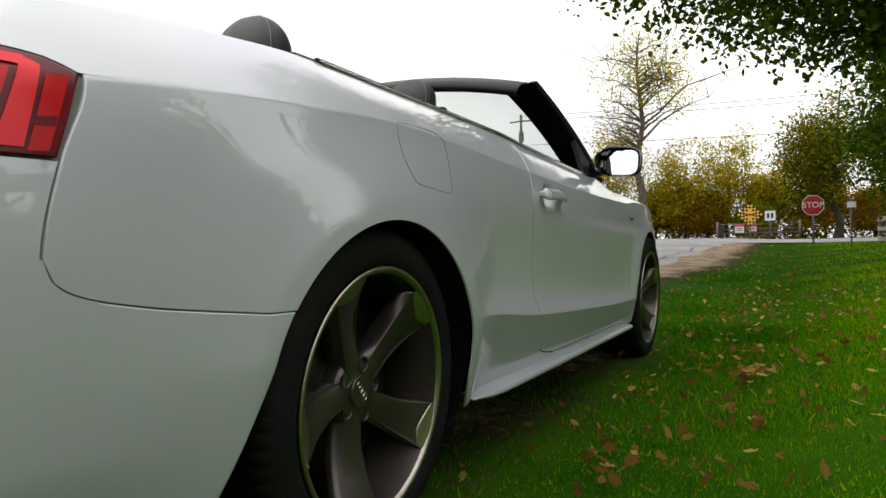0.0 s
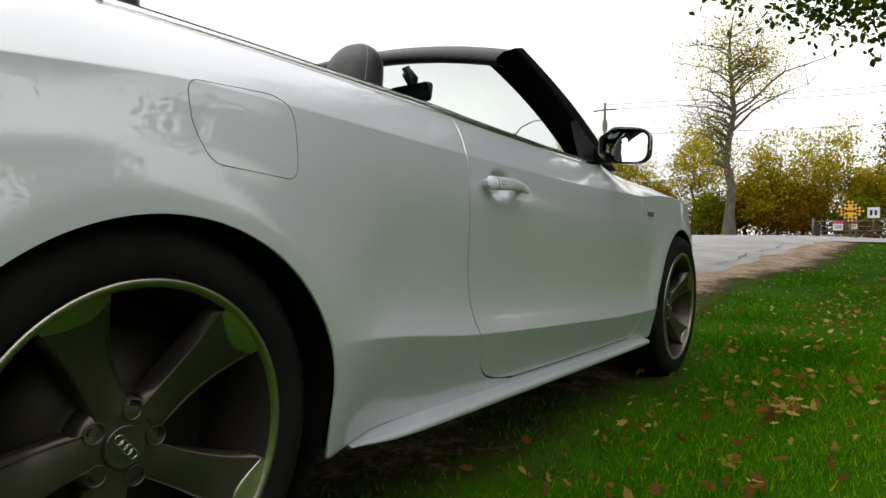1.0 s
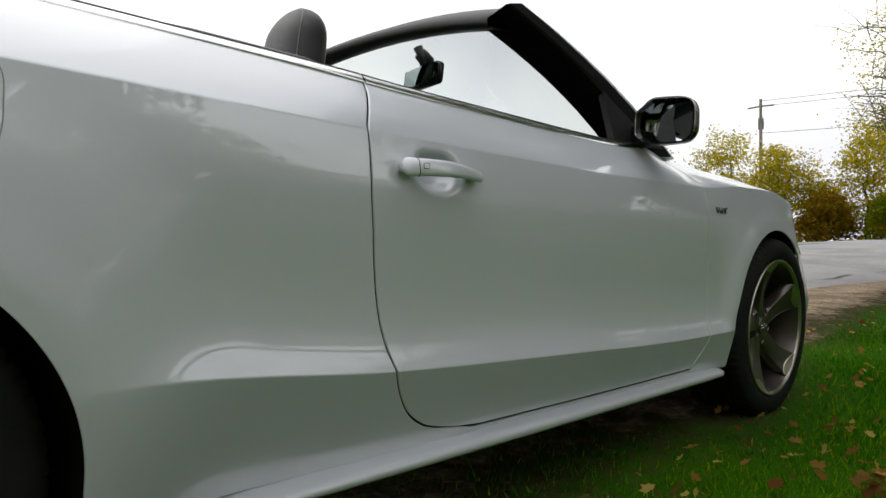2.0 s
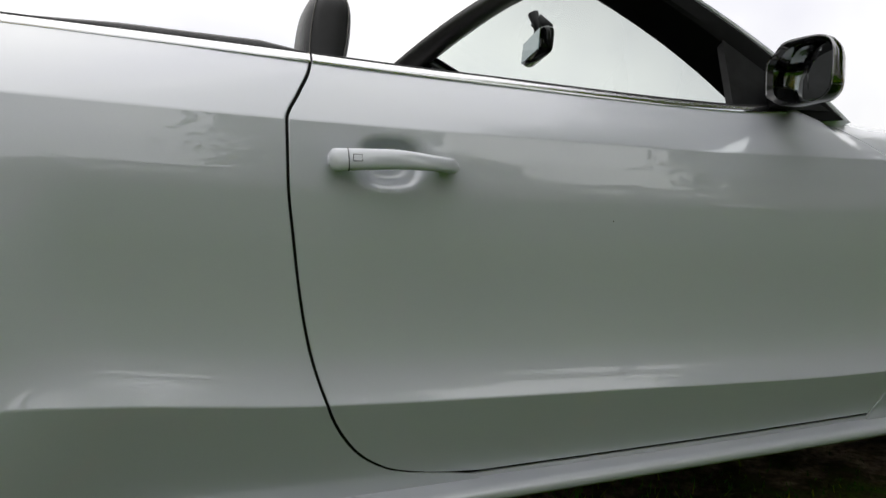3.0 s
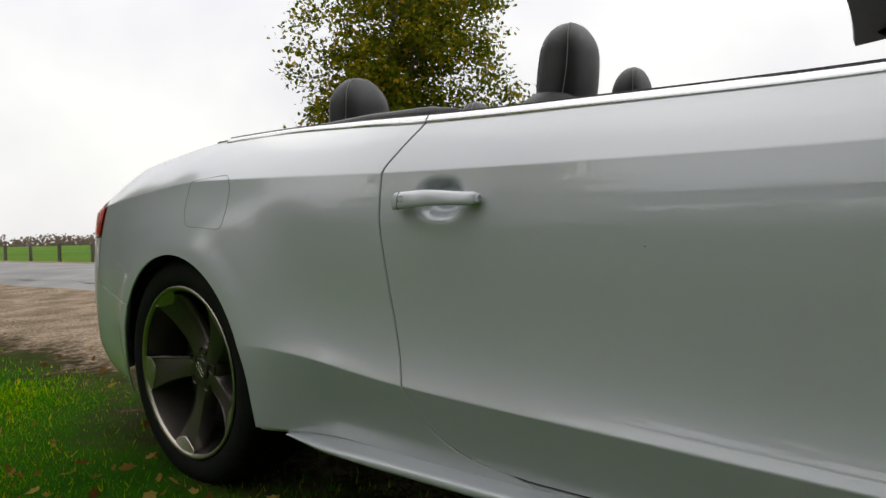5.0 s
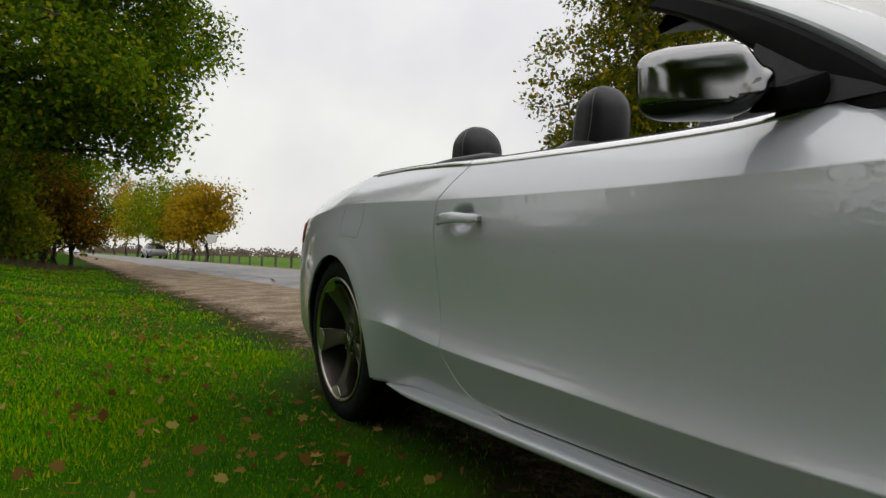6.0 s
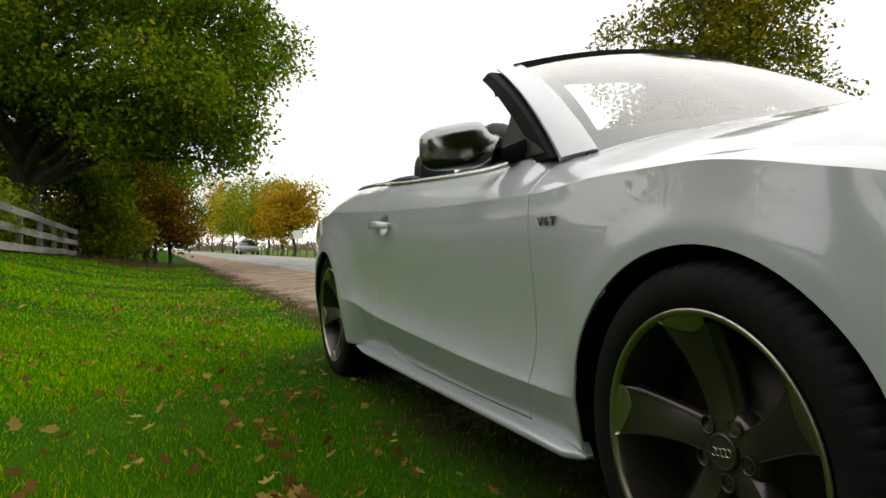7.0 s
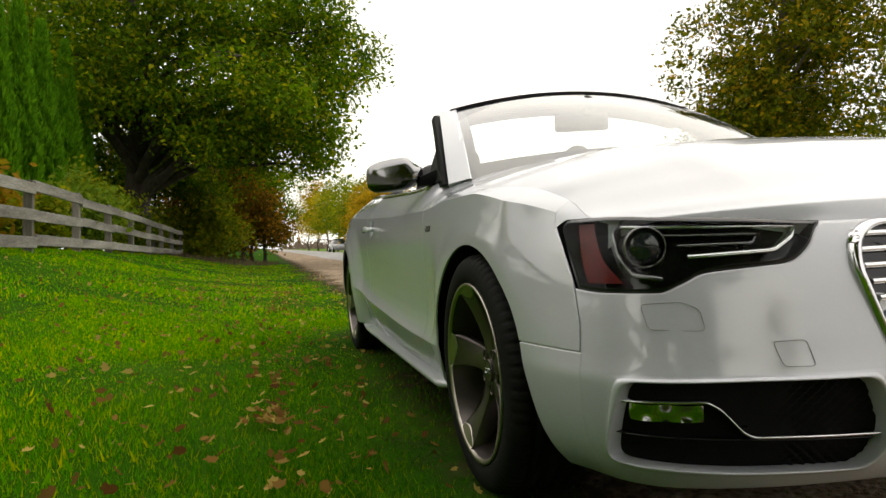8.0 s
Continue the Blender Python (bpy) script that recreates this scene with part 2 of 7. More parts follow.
top_in = curve([-1.05, -0.87, -0.58, -0.31, -0.04, 0.25, 0.6, 0.9, 1.9, 2.05, 2.12, 2.2, 2.33, 2.58, 2.8, 2.97, 3.24, 3.6],
               [0.13, 0.14, 0.165, 0.188, 0.196, 0.200, 0.165, 0.128, 0.128, 0.16, 0.205, 0.155, 0.112, 0.066, 0.085, 0.115, 0.116, 0.13])
low_z = curve([-1, 0.38, 0.9, 1.4, 2.15, 3.6], [0.45, 0.444, 0.401, 0.377, 0.350, 0.352])
mid_in = curve([0, 0.05, 0.12, 0.2, 0.3, 0.45, 0.6, 0.75, 0.88, 1], [0.0, 0.0092, 0.0180, 0.0230, 0.0245, 0.0222, 0.0182, 0.0168, 0.0222, 0.032])
mid_soft = curve([0, 0.15, 0.3, 0.45, 0.6, 0.75, 0.88, 1], [0.006, 0.0061, 0.0067, 0.0083, 0.0113, 0.0162, 0.0227, 0.032])
nose_in = curve([0.14, 0.18, 0.22, 0.27, 0.33, 0.40, 0.44, 0.5, 0.588, 0.64, 0.70, 0.8], [0.13, 0.08, 0.045, 0.02, 0.006, 0.0, 0.008, 0.020, 0.040, 0.056, 0.085, 0.16])
tail_in = curve([0.14, 0.2, 0.27, 0.36, 0.5, 0.6, 0.7, 0.83, 0.95], [0.13, 0.075, 0.03, 0.005, 0.0, 0.003, 0.012, 0.034, 0.12])
HUB_Z = 0.325
# each arch: its middle, half width and height over the hub
REAR_X, REAR_HALF, REAR_UP = 0.008, 0.352, 0.345
FORE_X, FORE_HALF, FORE_UP = 2.738, 0.364, 0.362
ARCHES = ((REAR_X, REAR_HALF, REAR_UP), (FORE_X, FORE_HALF, FORE_UP))
FLARE = (0.025, 0.006)


def arch_reach(z, half, up):
    """Half the width of a wheel arch at a height."""
    return half * np.sqrt(np.clip(1 - ((np.asarray(z, float) - HUB_Z) / up) ** 2, 0, 1))


def inset(x, z):
    """How far the body lies inside its plan at a place along the car and a height."""
    zs, zt, zc = crease_z(x), top_z(x), low_z(x)
    t = np.clip((z - zs) / (zt - zs), 0, 1.3)
    upper = 0.032 + (top_in(x) - 0.032) * (0.72 * t + 0.28 * t * t)
    keen = step(0.34, 0.60, x) * (1 - step(2.28, 2.42, x))
    m = np.clip((z - zc) / (zs - zc), 0, 1)
    tuck = 0.16 * np.clip(0.44 - z, 0, 1) ** 1.15
    mid = mid_in(m) * keen + (1 - keen) * (mid_soft(m) + tuck)
    d = np.clip(zc - z, 0, 1)
    low = keen * (0.34 * d) + (1 - keen) * (0.006 + tuck)
    side = np.where(z >= zs, upper, np.where(z >= zc, mid, low))
    for (cx, half, up), flare in zip(ARCHES, FLARE):
        r = np.hypot(x - cx, (z - HUB_Z) * half / up) - half
        side = side - (0.005 * (1 - step(0.025, 0.10, r)) + flare * (1 - step(-0.02, 0.30, r))) * (1 - step(zs - 0.12, zs, z))
    a, b = step(2.95, 3.25, x), step(-0.35, -0.75, x)
    return side * (1 - a) * (1 - b) + nose_in(z) * a + np.where(z > zs, upper, tail_in(z)) * b * (1 - a)


def skin(x, z, out=0.0, s=None):
    """Points of the right flank at places along the car (or along the plan s) and heights, moved outwards by out."""
    x, z = np.broadcast_arrays(np.asarray(x, float), np.asarray(z, float))
    s = np.interp(x, dense_x, dense_s) if s is None else np.broadcast_to(s, z.shape)
    px, py = np.interp(s, dense_s, dense_x), np.interp(s, dense_s, dense_y)
    tx, ty = np.interp(s, dense_s, tan_x), np.interp(s, dense_s, tan_y)
    k = out - inset(px, z)
    return np.stack([px + ty * k, py - tx * k, z + 0 * px], -1)


def s_at_y(y):
    """The plan's length at which the nose is y from the middle."""
    i = len(dense_s) // 2
    return np.interp(y, dense_y[i:], dense_s[i:])


def arch_low(x, arch, sill):
    cx, half, up = arch
    u = np.clip(1 - ((np.asarray(x, float) - cx) / half) ** 2, 0, 1)
    return np.where(u > 0, np.maximum(sill, HUB_Z + up * np.sqrt(u)), sill)


def lipped(P, depth=0.006, keep=0.0025):
    """The grid with a tight edge and a flange turned inwards all round."""
    r, c = P.shape[:2]
    centre = np.array([1.3, 0.0, 0.55])

    def near(a, b):
        d = np.linalg.norm(b - a, axis=-1, keepdims=True)
        return a + (b - a) * np.minimum(0.5, keep / np.maximum(d, 1e-6))
    P = np.concatenate([P[:1], near(P[0], P[1])[None], P[1:-1], near(P[-1], P[-2])[None], P[-1:]], 0)
    P = np.concatenate([P[:, :1], near(P[:, 0], P[:, 1])[:, None], P[:, 1:-1], near(P[:, -1], P[:, -2])[:, None], P[:, -1:]], 1)

    def inside(E):
        n = -E * [0, 1, 0]
        n = n / np.maximum(np.linalg.norm(n, axis=-1, keepdims=True), 1e-6)
        front = step(3.15, 3.4, E[..., :1]) - step(-0.8, -0.98, E[..., :1])
        n = n * (1 - np.abs(front)) + np.array([-1.0, 0, 0]) * front
        return E + depth * n
    P = np.concatenate([inside(P[:1]), P, inside(P[-1:])], 0)
    return np.concatenate([inside(P[:, :1]), P, inside(P[:, -1:])], 1)


def rows_of(n_low, n_mid, n_up):
    """Row places: (segment, fraction), crowded at the two crease lines."""
    out = [(0, t) for t in np.linspace(0, 1, n_low, endpoint=False)] + [(0, 0.985)]
    out += [(1, 0.0), (1, 0.006)] + [(1, t) for t in np.linspace(0, 1, n_mid, endpoint=False)[1:]] + [(1, 0.990), (1, 0.996)]
    out += [(2, 0.0), (2, 0.03)] + [(2, t) for t in np.linspace(0, 1, n_up)[1:]]
    return out


def row_z(row, x, low, top=None):
    zl, zs = low(x), crease_z(x)
    zt = top_z(x) if top is None else top(x)
    zc = np.maximum(low_z(x), zl + 0.12 * (zs - zl))
    k, t = row
    return zl + (zc - zl) * t if k == 0 else zc + (zs - zc) * t if k == 1 else zs + (zt - zs) * t


def panel_grid(rows, low, left, right, middle=(), n=(40, 40), gap=0.0026):
    """Points of a flank panel between two edge curves x(z), with fixed columns in between."""
    grid = []
    spread = np.cumsum(np.concatenate([[0], 1 + 3.0 * np.exp(-((np.linspace(0, 1, max(n[0], 2) - 1) - 0.36) / 0.2) ** 2)]))
    spread /= spread[-1]
    for row in rows:
        ends = []
        for edge, sign in ((left, 1), (right, -1)):
            x = float(edge(0.6))
            for _ in range(12):
                x = 0.5 * x + 0.5 * float(edge(float(row_z(row, x, low))))
            z0 = float(row_z(row, x, low))
            slope = abs(float(edge(z0 + 0.004)) - float(edge(z0 - 0.004))) / 0.008
            ends.append(x + sign * gap * min(24.0, math.hypot(1, slope)))
        if len(middle):
            xs = np.concatenate([np.linspace(ends[0], middle[0], n[0], endpoint=False), middle, np.linspace(middle[-1], ends[1], n[1] + 1)[1:]])
            grid.append(skin(xs, row_z(row, xs, low)))
        else:
            xs = ends[0] + (ends[1] - ends[0]) * spread
            zr = row_z(row, xs, low)
            q = (np.abs((xs - 0.998) / 0.062) ** 2.7 + np.abs((zr - 0.776) / 0.0445) ** 2.7) ** (1 / 2.7)
            bowl = 0.026 * (1 - step(0.50, 0.86, q)) + 0.004 * (1 - step(0.87, 1.0, q))
            grid.append(skin(xs, zr, out=-bowl))
    return np.array(grid)


def both_sides(name, P, mat, parent, label="", lip=True, out=None):
    """The panel on the right and its twin on the left."""
    if lip:
        P = lipped(P)
    made = []
    for sign in (1, -1):
        v, f = sheet(P * np.array([1, sign, 1]), flip=sign < 0)
        made.append(child(name, mesh_of(name, v, f, mat), parent, label))
    return made


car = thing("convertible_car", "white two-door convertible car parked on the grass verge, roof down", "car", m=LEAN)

door_rear = curve([0.2, 0.245, 0.253, 0.275, 0.322, 0.394, 0.516, 0.66, 0.75, 0.836, 0.883, 0.927, 0.96],
                  [1.19, 1.16, 1.08, 0.995, 0.934, 0.893, 0.861, 0.843, 0.836, 0.837, 0.860, 0.884, 0.894])
door_front = curve([0.25, 0.352, 0.5, 0.604, 0.70, 0.813, 0.88, 0.93], [2.130, 2.182, 2.192, 2.190, 2.181, 2.165, 2.132, 2.098])

# door
door_low = lambda x: 0.247 + 0 * np.asarray(x, float)
P = panel_grid(rows_of(26, 90, 14), door_low, door_rear, door_front, n=(200, 0))
doors = both_sides("door", P, PAINT, car)

# rear quarter
q_edge = curve([-0.66, -0.645, -0.614, -0.55, -0.493, -0.34], [0.625, 0.578, 0.558, 0.543, 0.534, 0.517])


def quarter_low(x):
    x = np.asarray(x, float)
    return np.where(x < REAR_X - REAR_HALF, q_edge(x), np.where(x < REAR_X + REAR_HALF, np.maximum(arch_low(x, ARCHES[0], 0.228), np.where(x < 0, 0.517, 0)), 0.228))


lamp_edge = curve([0.55, 0.62, 0.723, 0.83, 0.86, 0.96], [-0.66, -0.656, -0.633, -0.598, -0.598, -0.598])
arch_cols = REAR_X - np.cos(np.linspace(0, math.pi, 90)) * REAR_HALF
back_limit = REAR_X - float(arch_reach(0.517, REAR_HALF, REAR_UP))
arch_cols = np.concatenate([[back_limit], arch_cols[arch_cols > back_limit + 0.004]])
P = panel_grid(rows_of(16, 44, 14), quarter_low, lamp_edge, door_rear, np.concatenate([arch_cols, [REAR_X + REAR_HALF + 0.004, REAR_X + REAR_HALF + 0.03]]), n=(30, 50))
quarters = both_sides("quarter_panel", P, PAINT, car)

# front wing
def wing_low(x):
    x = np.asarray(x, float)
    return np.where(x < FORE_X, arch_low(x, ARCHES[1], 0.228), np.maximum(arch_low(x, ARCHES[1], 0.0), 0.456))


wing_end = curve([0.40, 0.44, 0.5, 0.588, 0.669, 0.726, 0.80], [3.297, 3.296, 3.290, 3.257, 3.189, 3.14, 3.115])
cols = FORE_X - np.cos(np.linspace(0, math.pi, 90)) * FORE_HALF
fore_limit = FORE_X + float(arch_reach(0.456, FORE_HALF, FORE_UP))
cols = np.concatenate([cols[cols < fore_limit - 0.004], [fore_limit]])
P = panel_grid(rows_of(16, 40, 18), wing_low, door_front, wing_end, cols, n=(34, 36), gap=0.0016)
wings = both_sides("front_wing", P, PAINT, car)

# rubber seals behind the gaps round the door
zd = np.linspace(0.262, 0.945, 120)
for edge in (door_rear, door_front):
    xe = np.array([float(edge(z)) for z in zd])
    both_sides("door_seal", np.array([skin(xe + dx, np.minimum(zd, top_z(xe) - 0.004), out=-0.0042) for dx in (-0.022, -0.010, 0.0, 0.010, 0.022)]).transpose(1, 0, 2), CAVITY, car, lip=False)
xe = np.linspace(1.02, 2.17, 60)
both_sides("door_seal", np.array([skin(xe, np.full_like(xe, z), out=-0.014) for z in (0.228, 0.243, 0.262)]), CAVITY, car, lip=False)

# sill behind and under the door, with the aluminium-white skirt blade below
sx = np.linspace(0.372, 2.372, 90)
P = np.array([skin(sx, np.full_like(sx, z), out=-0.004) for z in (0.2390, 0.236, 0.231, 0.222)])
both_sides("sill", P, PAINT, car)
blade_h = curve([0.45, 0.54, 0.8, 1.4, 2.2, 2.345, 2.365], [0.002, 0.006, 0.010, 0.0115, 0.0115, 0.009, 0.003])
blade_x = np.concatenate([np.linspace(0.455, 0.6, 24), np.linspace(0.62, 2.3, 50), np.linspace(2.305, 2.365, 14)])
base_y = -0.902 - 0.012 * step(0.42, 0.7, blade_x) + 0.03 * step(2.30, 2.37, blade_x)
rows = []
for w, h in ((0.05, 2.3), (0.012, 1.3), (0.0, 1.0), (-0.004, 0.6), (-0.003, -0.4), (0.004, -1.0), (0.06, -1.3)):
    zc = 0.2085 + 0.012 * (1 - step(0.4, 0.62, blade_x))
    rows.append(np.stack([blade_x, base_y + w, zc + h * blade_h(blade_x)], -1))
both_sides("skirt", np.array(rows)[::-1], PAINT, car, "white body-coloured sill blade", lip=False)

# rear bumper
arch_back = lambda z: REAR_X - float(arch_reach(max(z, HUB_Z + 0.10), REAR_HALF, REAR_UP)) - 0.42 * max(0.0, HUB_Z + 0.10 - z)
zz = np.linspace(0.20, 0.513, 34)
P = []
for k, z in enumerate(zz):
    top = k / (len(zz) - 1)
    x0, x1 = arch_back(z) - 0.001, -0.61
    xs = np.linspace(x1, x0, 40)
    P.append(skin(xs, z + (q_edge(xs) - 0.0024 - 0.513) * top ** 3))
both_sides("rear_bumper_wing", np.array(P), PAINT, car)
# lower part up to the seam, then the part under the tail light up to the quarter panel's edge
ss = np.linspace(0, float(np.interp(-0.59, dense_x, dense_s)), 90)
ss = np.concatenate([ss[:60], np.linspace(ss[60], ss[-1], 90)])
hi = np.minimum(q_edge(np.interp(ss, dense_s, dense_x)) - 0.002, 0.604)
both_sides("rear_bumper", np.array([skin(0, 0.20 + (hi - 0.20) * t, s=ss, out=0.0006) for t in np.linspace(0, 1, 44)]), PAINT, car, lip=False)
P = [skin(0, np.full(90, z), s=np.linspace(0, float(np.interp(float(lamp_edge(z)) - 0.001, dense_x, dense_s)), 90), out=0.0006) for z in np.linspace(0.603, 0.720, 14)]
both_sides("rear_bumper_top", np.array(P), PAINT, car, lip=False)
# inner body shell closing the seams round the tail and the nose
for (xa, xb), (za, zb), out in (((-0.72, -0.29), (0.50, 0.66), -0.0035), ((-0.70, -0.57), (0.60, 0.86), -0.006), ((3.05, 3.33), (0.41, 0.572), -0.0035)):
    X2, Z2 = np.meshgrid(np.linspace(xa, xb, 30), np.linspace(za, zb, 24))
    X2 = np.where((X2 > -0.5) & (X2 < 0), np.minimum(X2, REAR_X - arch_reach(Z2, REAR_HALF, REAR_UP) - 0.004), X2)
    X2 = np.where((X2 > 2.9), np.maximum(X2, FORE_X + arch_reach(Z2, FORE_HALF, FORE_UP) + 0.004), X2)
    both_sides("inner_shell", skin(X2, Z2, out=out), SEAM if xa < 0 else PAINT, car, lip=False)

# tail lamp and the body above it
st = np.linspace(0.42, 1.100, 90)
tail_top = curve([0.42, 0.80, 1.018, 1.059, 1.086, 1.100], [0.872, 0.864, 0.853, 0.849, 0.840, 0.832])
P = np.array([skin(0, 0.724 + (tail_top(st) - 0.724) * t, s=st - 0.033 * (1 - t), out=0.001) for t in np.linspace(0, 1, 22)])
lamps_rear = both_sides("tail_light", P, RED_DARK, car, "glossy red rear light cluster")
for sign, lamp_ob in zip((1, -1), lamps_rear):
    # light guides and chambers behind the lens
    for name, mat, quad in (("light_guide", RED_BRIGHT, [(0.998, 0.733), (1.030, 0.733), (1.056, 0.836), (1.036, 0.846)]),
                            ("light_guide", RED_BRIGHT, [(0.86, 0.838), (1.040, 0.832), (1.040, 0.846), (0.86, 0.852)]),
                            ("chamber", RED_LENS, [(1.034, 0.729), (1.058, 0.731), (1.088, 0.828), (1.060, 0.824)]),
                            ("chamber", RED_LENS, [(0.82, 0.733), (0.990, 0.733), (1.020, 0.826), (0.84, 0.832)]),
                            ("dark_slot", RED_DARK, [(1.037, 0.760), (1.066, 0.763), (1.069, 0.774), (1.040, 0.771)])):
        q = np.array(quad)
        a, b = np.meshgrid(np.linspace(0, 1, 8), np.linspace(0, 1, 12))
        S2 = (q[0, 0] * (1 - a) + q[1, 0] * a) * (1 - b) + (q[3, 0] * (1 - a) + q[2, 0] * a) * b
        Z2 = (q[0, 1] * (1 - a) + q[1, 1] * a) * (1 - b) + (q[3, 1] * (1 - a) + q[2, 1] * a) * b
        v, f = sheet(skin(0, Z2, s=S2, out=0.0045 if name == "dark_slot" else 0.003 if name == "chamber" else 0.0036) * [1, sign, 1], flip=sign < 0)
        child(name, mesh_of(name, v, f, mat), lamp_ob)
ss = np.linspace(0, float(np.interp(-0.55, dense_x, dense_s)), 66)
xt = np.interp(ss, dense_s, dense_x)
base_t = np.where(ss > 0.42, np.maximum(crease_z(xt) + 0.006, tail_top(ss) + 0.003), crease_z(xt) + 0.006)
P = np.array([skin(0, base_t + (np.maximum(top_z(xt), base_t + 0.002) - base_t) * t, s=ss, out=0.0006) for t in np.linspace(0, 1, 12)])
both_sides("tail_edge", P, PAINT, car, lip=False)
ss = np.linspace(0, 0.42, 30)
xt = np.interp(ss, dense_s, dense_x)
P = np.array([skin(0, 0.696 + (crease_z(xt) - 0.696) * t, s=ss) for t in np.linspace(0, 1, 10)])
both_sides("boot_face", P, PAINT, car, lip=False)

# boot lid and roof cover
def across(edge_pts, crown, name, mat, n=41, power=2.0):
    """A crowned panel from one flank to the other, through pairs of edge points."""
    a = np.linspace(-1, 1, n)
    G = np.array([np.stack([e[0] + e[3] * (1 - np.abs(a) ** power), e[1] * a, e[2] + crown * (1 - np.abs(a) ** power)], -1) for e in edge_pts])
    v, f = sheet(G, flip=False)
    return child(name, mesh_of(name, v, f, mat), car)


xs = np.linspace(-0.985, -0.06, 50)
E = skin(xs, top_z(xs))
across([(p[0], -p[1], p[2], -0.05 * step(-0.6, -0.98, p[0])) for p in E], 0.035, "roof_cover", PAINT)

# bonnet
xs = np.linspace(2.12, 3.31, 80)
E = skin(xs, top_z(xs))
both_sides("wing_flange", np.array([E + [0, 0, -0.002], E + [0, 0.006, -0.004], E + [-0.01, 0.035, -0.008]]), PAINT, car, lip=False)
hood_w, hood_z = curve(E[:, 0], -E[:, 1] - 0.003), curve(E[:, 0], E[:, 2])
hood_h = curve([2.12, 2.3, 2.6, 2.9, 3.15, 3.262], [0.060, 0.105, 0.112, 0.088, 0.045, 0.022])
a = np.sin(np.linspace(-1, 1, 81) * math.pi / 2)
G = []
for t in np.linspace(0, 1, 90):
    xe = 2.12 + (3.262 - 2.12) * t
    xa = (2.12 + 0.17 * (1 - a * a)) * (1 - t) + (3.262 + 0.222 * (1 - np.abs(a) ** 2.6)) * t
    z = hood_z(xe) + hood_h(xe) * (1 - np.abs(a) ** 3) - 0.012 * step(0.95, 1.0, t)
    z = z + 0.007 * np.exp(-((np.abs(a) - 0.58) / 0.06) ** 2) * step(0, 0.3, t) * (1 - step(0.8, 1, t))
    G.append(np.stack([xa, float(hood_w(xe)) * a, z], -1))
rim = np.array(G[-1:]) - [0.008, 0, 0.075]
v, f = sheet(np.concatenate([G, rim], 0), flip=True)
bonnet = child("bonnet", mesh_of("bonnet", v, f, PAINT), car)

# ---------------------------------------------------------------- nose: bumper, openings, lamps, grille
S_WING, LOW = 5.013, 0.172
lamp_low = curve([4.95, 4.985, 5.06, 5.193, 5.24, 5.292, 5.384, 5.463, 5.51, 5.54, 5.56], [0.592, 0.586, 0.580, 0.579, 0.594, 0.615, 0.622, 0.628, 0.655, 0.690, 0.706])
lamp_top = curve([4.85, 4.991, 5.20, 5.374, 5.556, S_END], [0.735, 0.736, 0.728, 0.719, 0.706, 0.705])


def nose_top(s):
    return np.where(s < 5.556, lamp_low(s), lamp_top(s)) - 0.002


# strip between wheel arch and bumper corner
arch_fore = lambda z: FORE_X + float(arch_reach(max(z, HUB_Z + 0.08), FORE_HALF, FORE_UP)) + 0.28 * max(0.0, HUB_Z + 0.08 - z)
FOG_S, FOG_Z = (5.04, 5.66), (0.178, 0.432)
zs_low = np.concatenate([np.linspace(LOW, FOG_Z[0], 2, endpoint=False), np.linspace(FOG_Z[0], FOG_Z[1], 40), [0.4525]])
corner_x = float(np.interp(S_WING, dense_s, dense_x))
P = np.array([skin(np.linspace(float(arch_fore(z)) + 0.001, corner_x, 30), z + 0 * np.zeros(30)) for z in zs_low])
both_sides("bumper_corner", P, PAINT, car)

cols_f = np.linspace(FOG_S[0], FOG_S[1], 90)
cols_a, cols_b = np.linspace(S_WING, FOG_S[0], 5), np.linspace(FOG_S[1], S_END, 30)


def add_sheet(P, store_v, store_f, flip=False):
    v, f = sheet(P, flip)
    k = len(store_v)
    store_v.extend(map(tuple, v))
    store_f.extend(tuple(i + k for i in q) for q in f)


nv, nf = [], []
for cols in (cols_a, cols_b):
    add_sheet(np.array([skin(0, np.full(len(cols), z), s=cols) for z in zs_low]), nv, nf)
for lo, hi in ((LOW, FOG_Z[0]), (FOG_Z[1], 0.4525)):
    zr = [z for z in zs_low if lo - 1e-6 <= z <= hi + 1e-6]
    add_sheet(np.array([skin(0, np.full(len(cols_f), z), s=cols_f) for z in zr]), nv, nf)
all_cols = np.concatenate([cols_a, cols_f[1:-1], cols_b])
up = []
for t in np.linspace(0, 1, 40):
    edge_z = 0.4525 + (0.586 - 0.4525) * t
    shift = float(np.interp(float(wing_end(edge_z)), dense_x, dense_s)) + 0.003 - S_WING
    sc = all_cols + shift * (1 - step(S_WING, S_WING + 0.2, all_cols))
    up.append(skin(0, 0.4525 + (nose_top(sc) - 0.4525) * t, s=sc))
up = np.array(up)
sc = np.linspace(4.862, 4.997, 14)
xc = np.interp(sc, dense_s, dense_x)
P = np.array([skin(0, lamp_top(sc) + 0.001 + (np.maximum(top_z(xc), lamp_top(sc) + 0.002) - lamp_top(sc) - 0.001) * t, s=sc) for t in np.linspace(0, 1, 5)])
both_sides("wing_corner", P, PAINT, car, lip=False)
add_sheet(np.concatenate([up, up[-1:] - [0.02, 0, 0.004]], 0), nv, nf)

# the lower intake: a rounded opening with a raised rim and walls going in
hole = [(5.058, 0.234), (5.096, 0.345), (5.116, 0.406), (5.360, 0.408), (5.600, 0.403), (5.640, 0.290), (5.606, 0.214), (5.350, 0.219)]


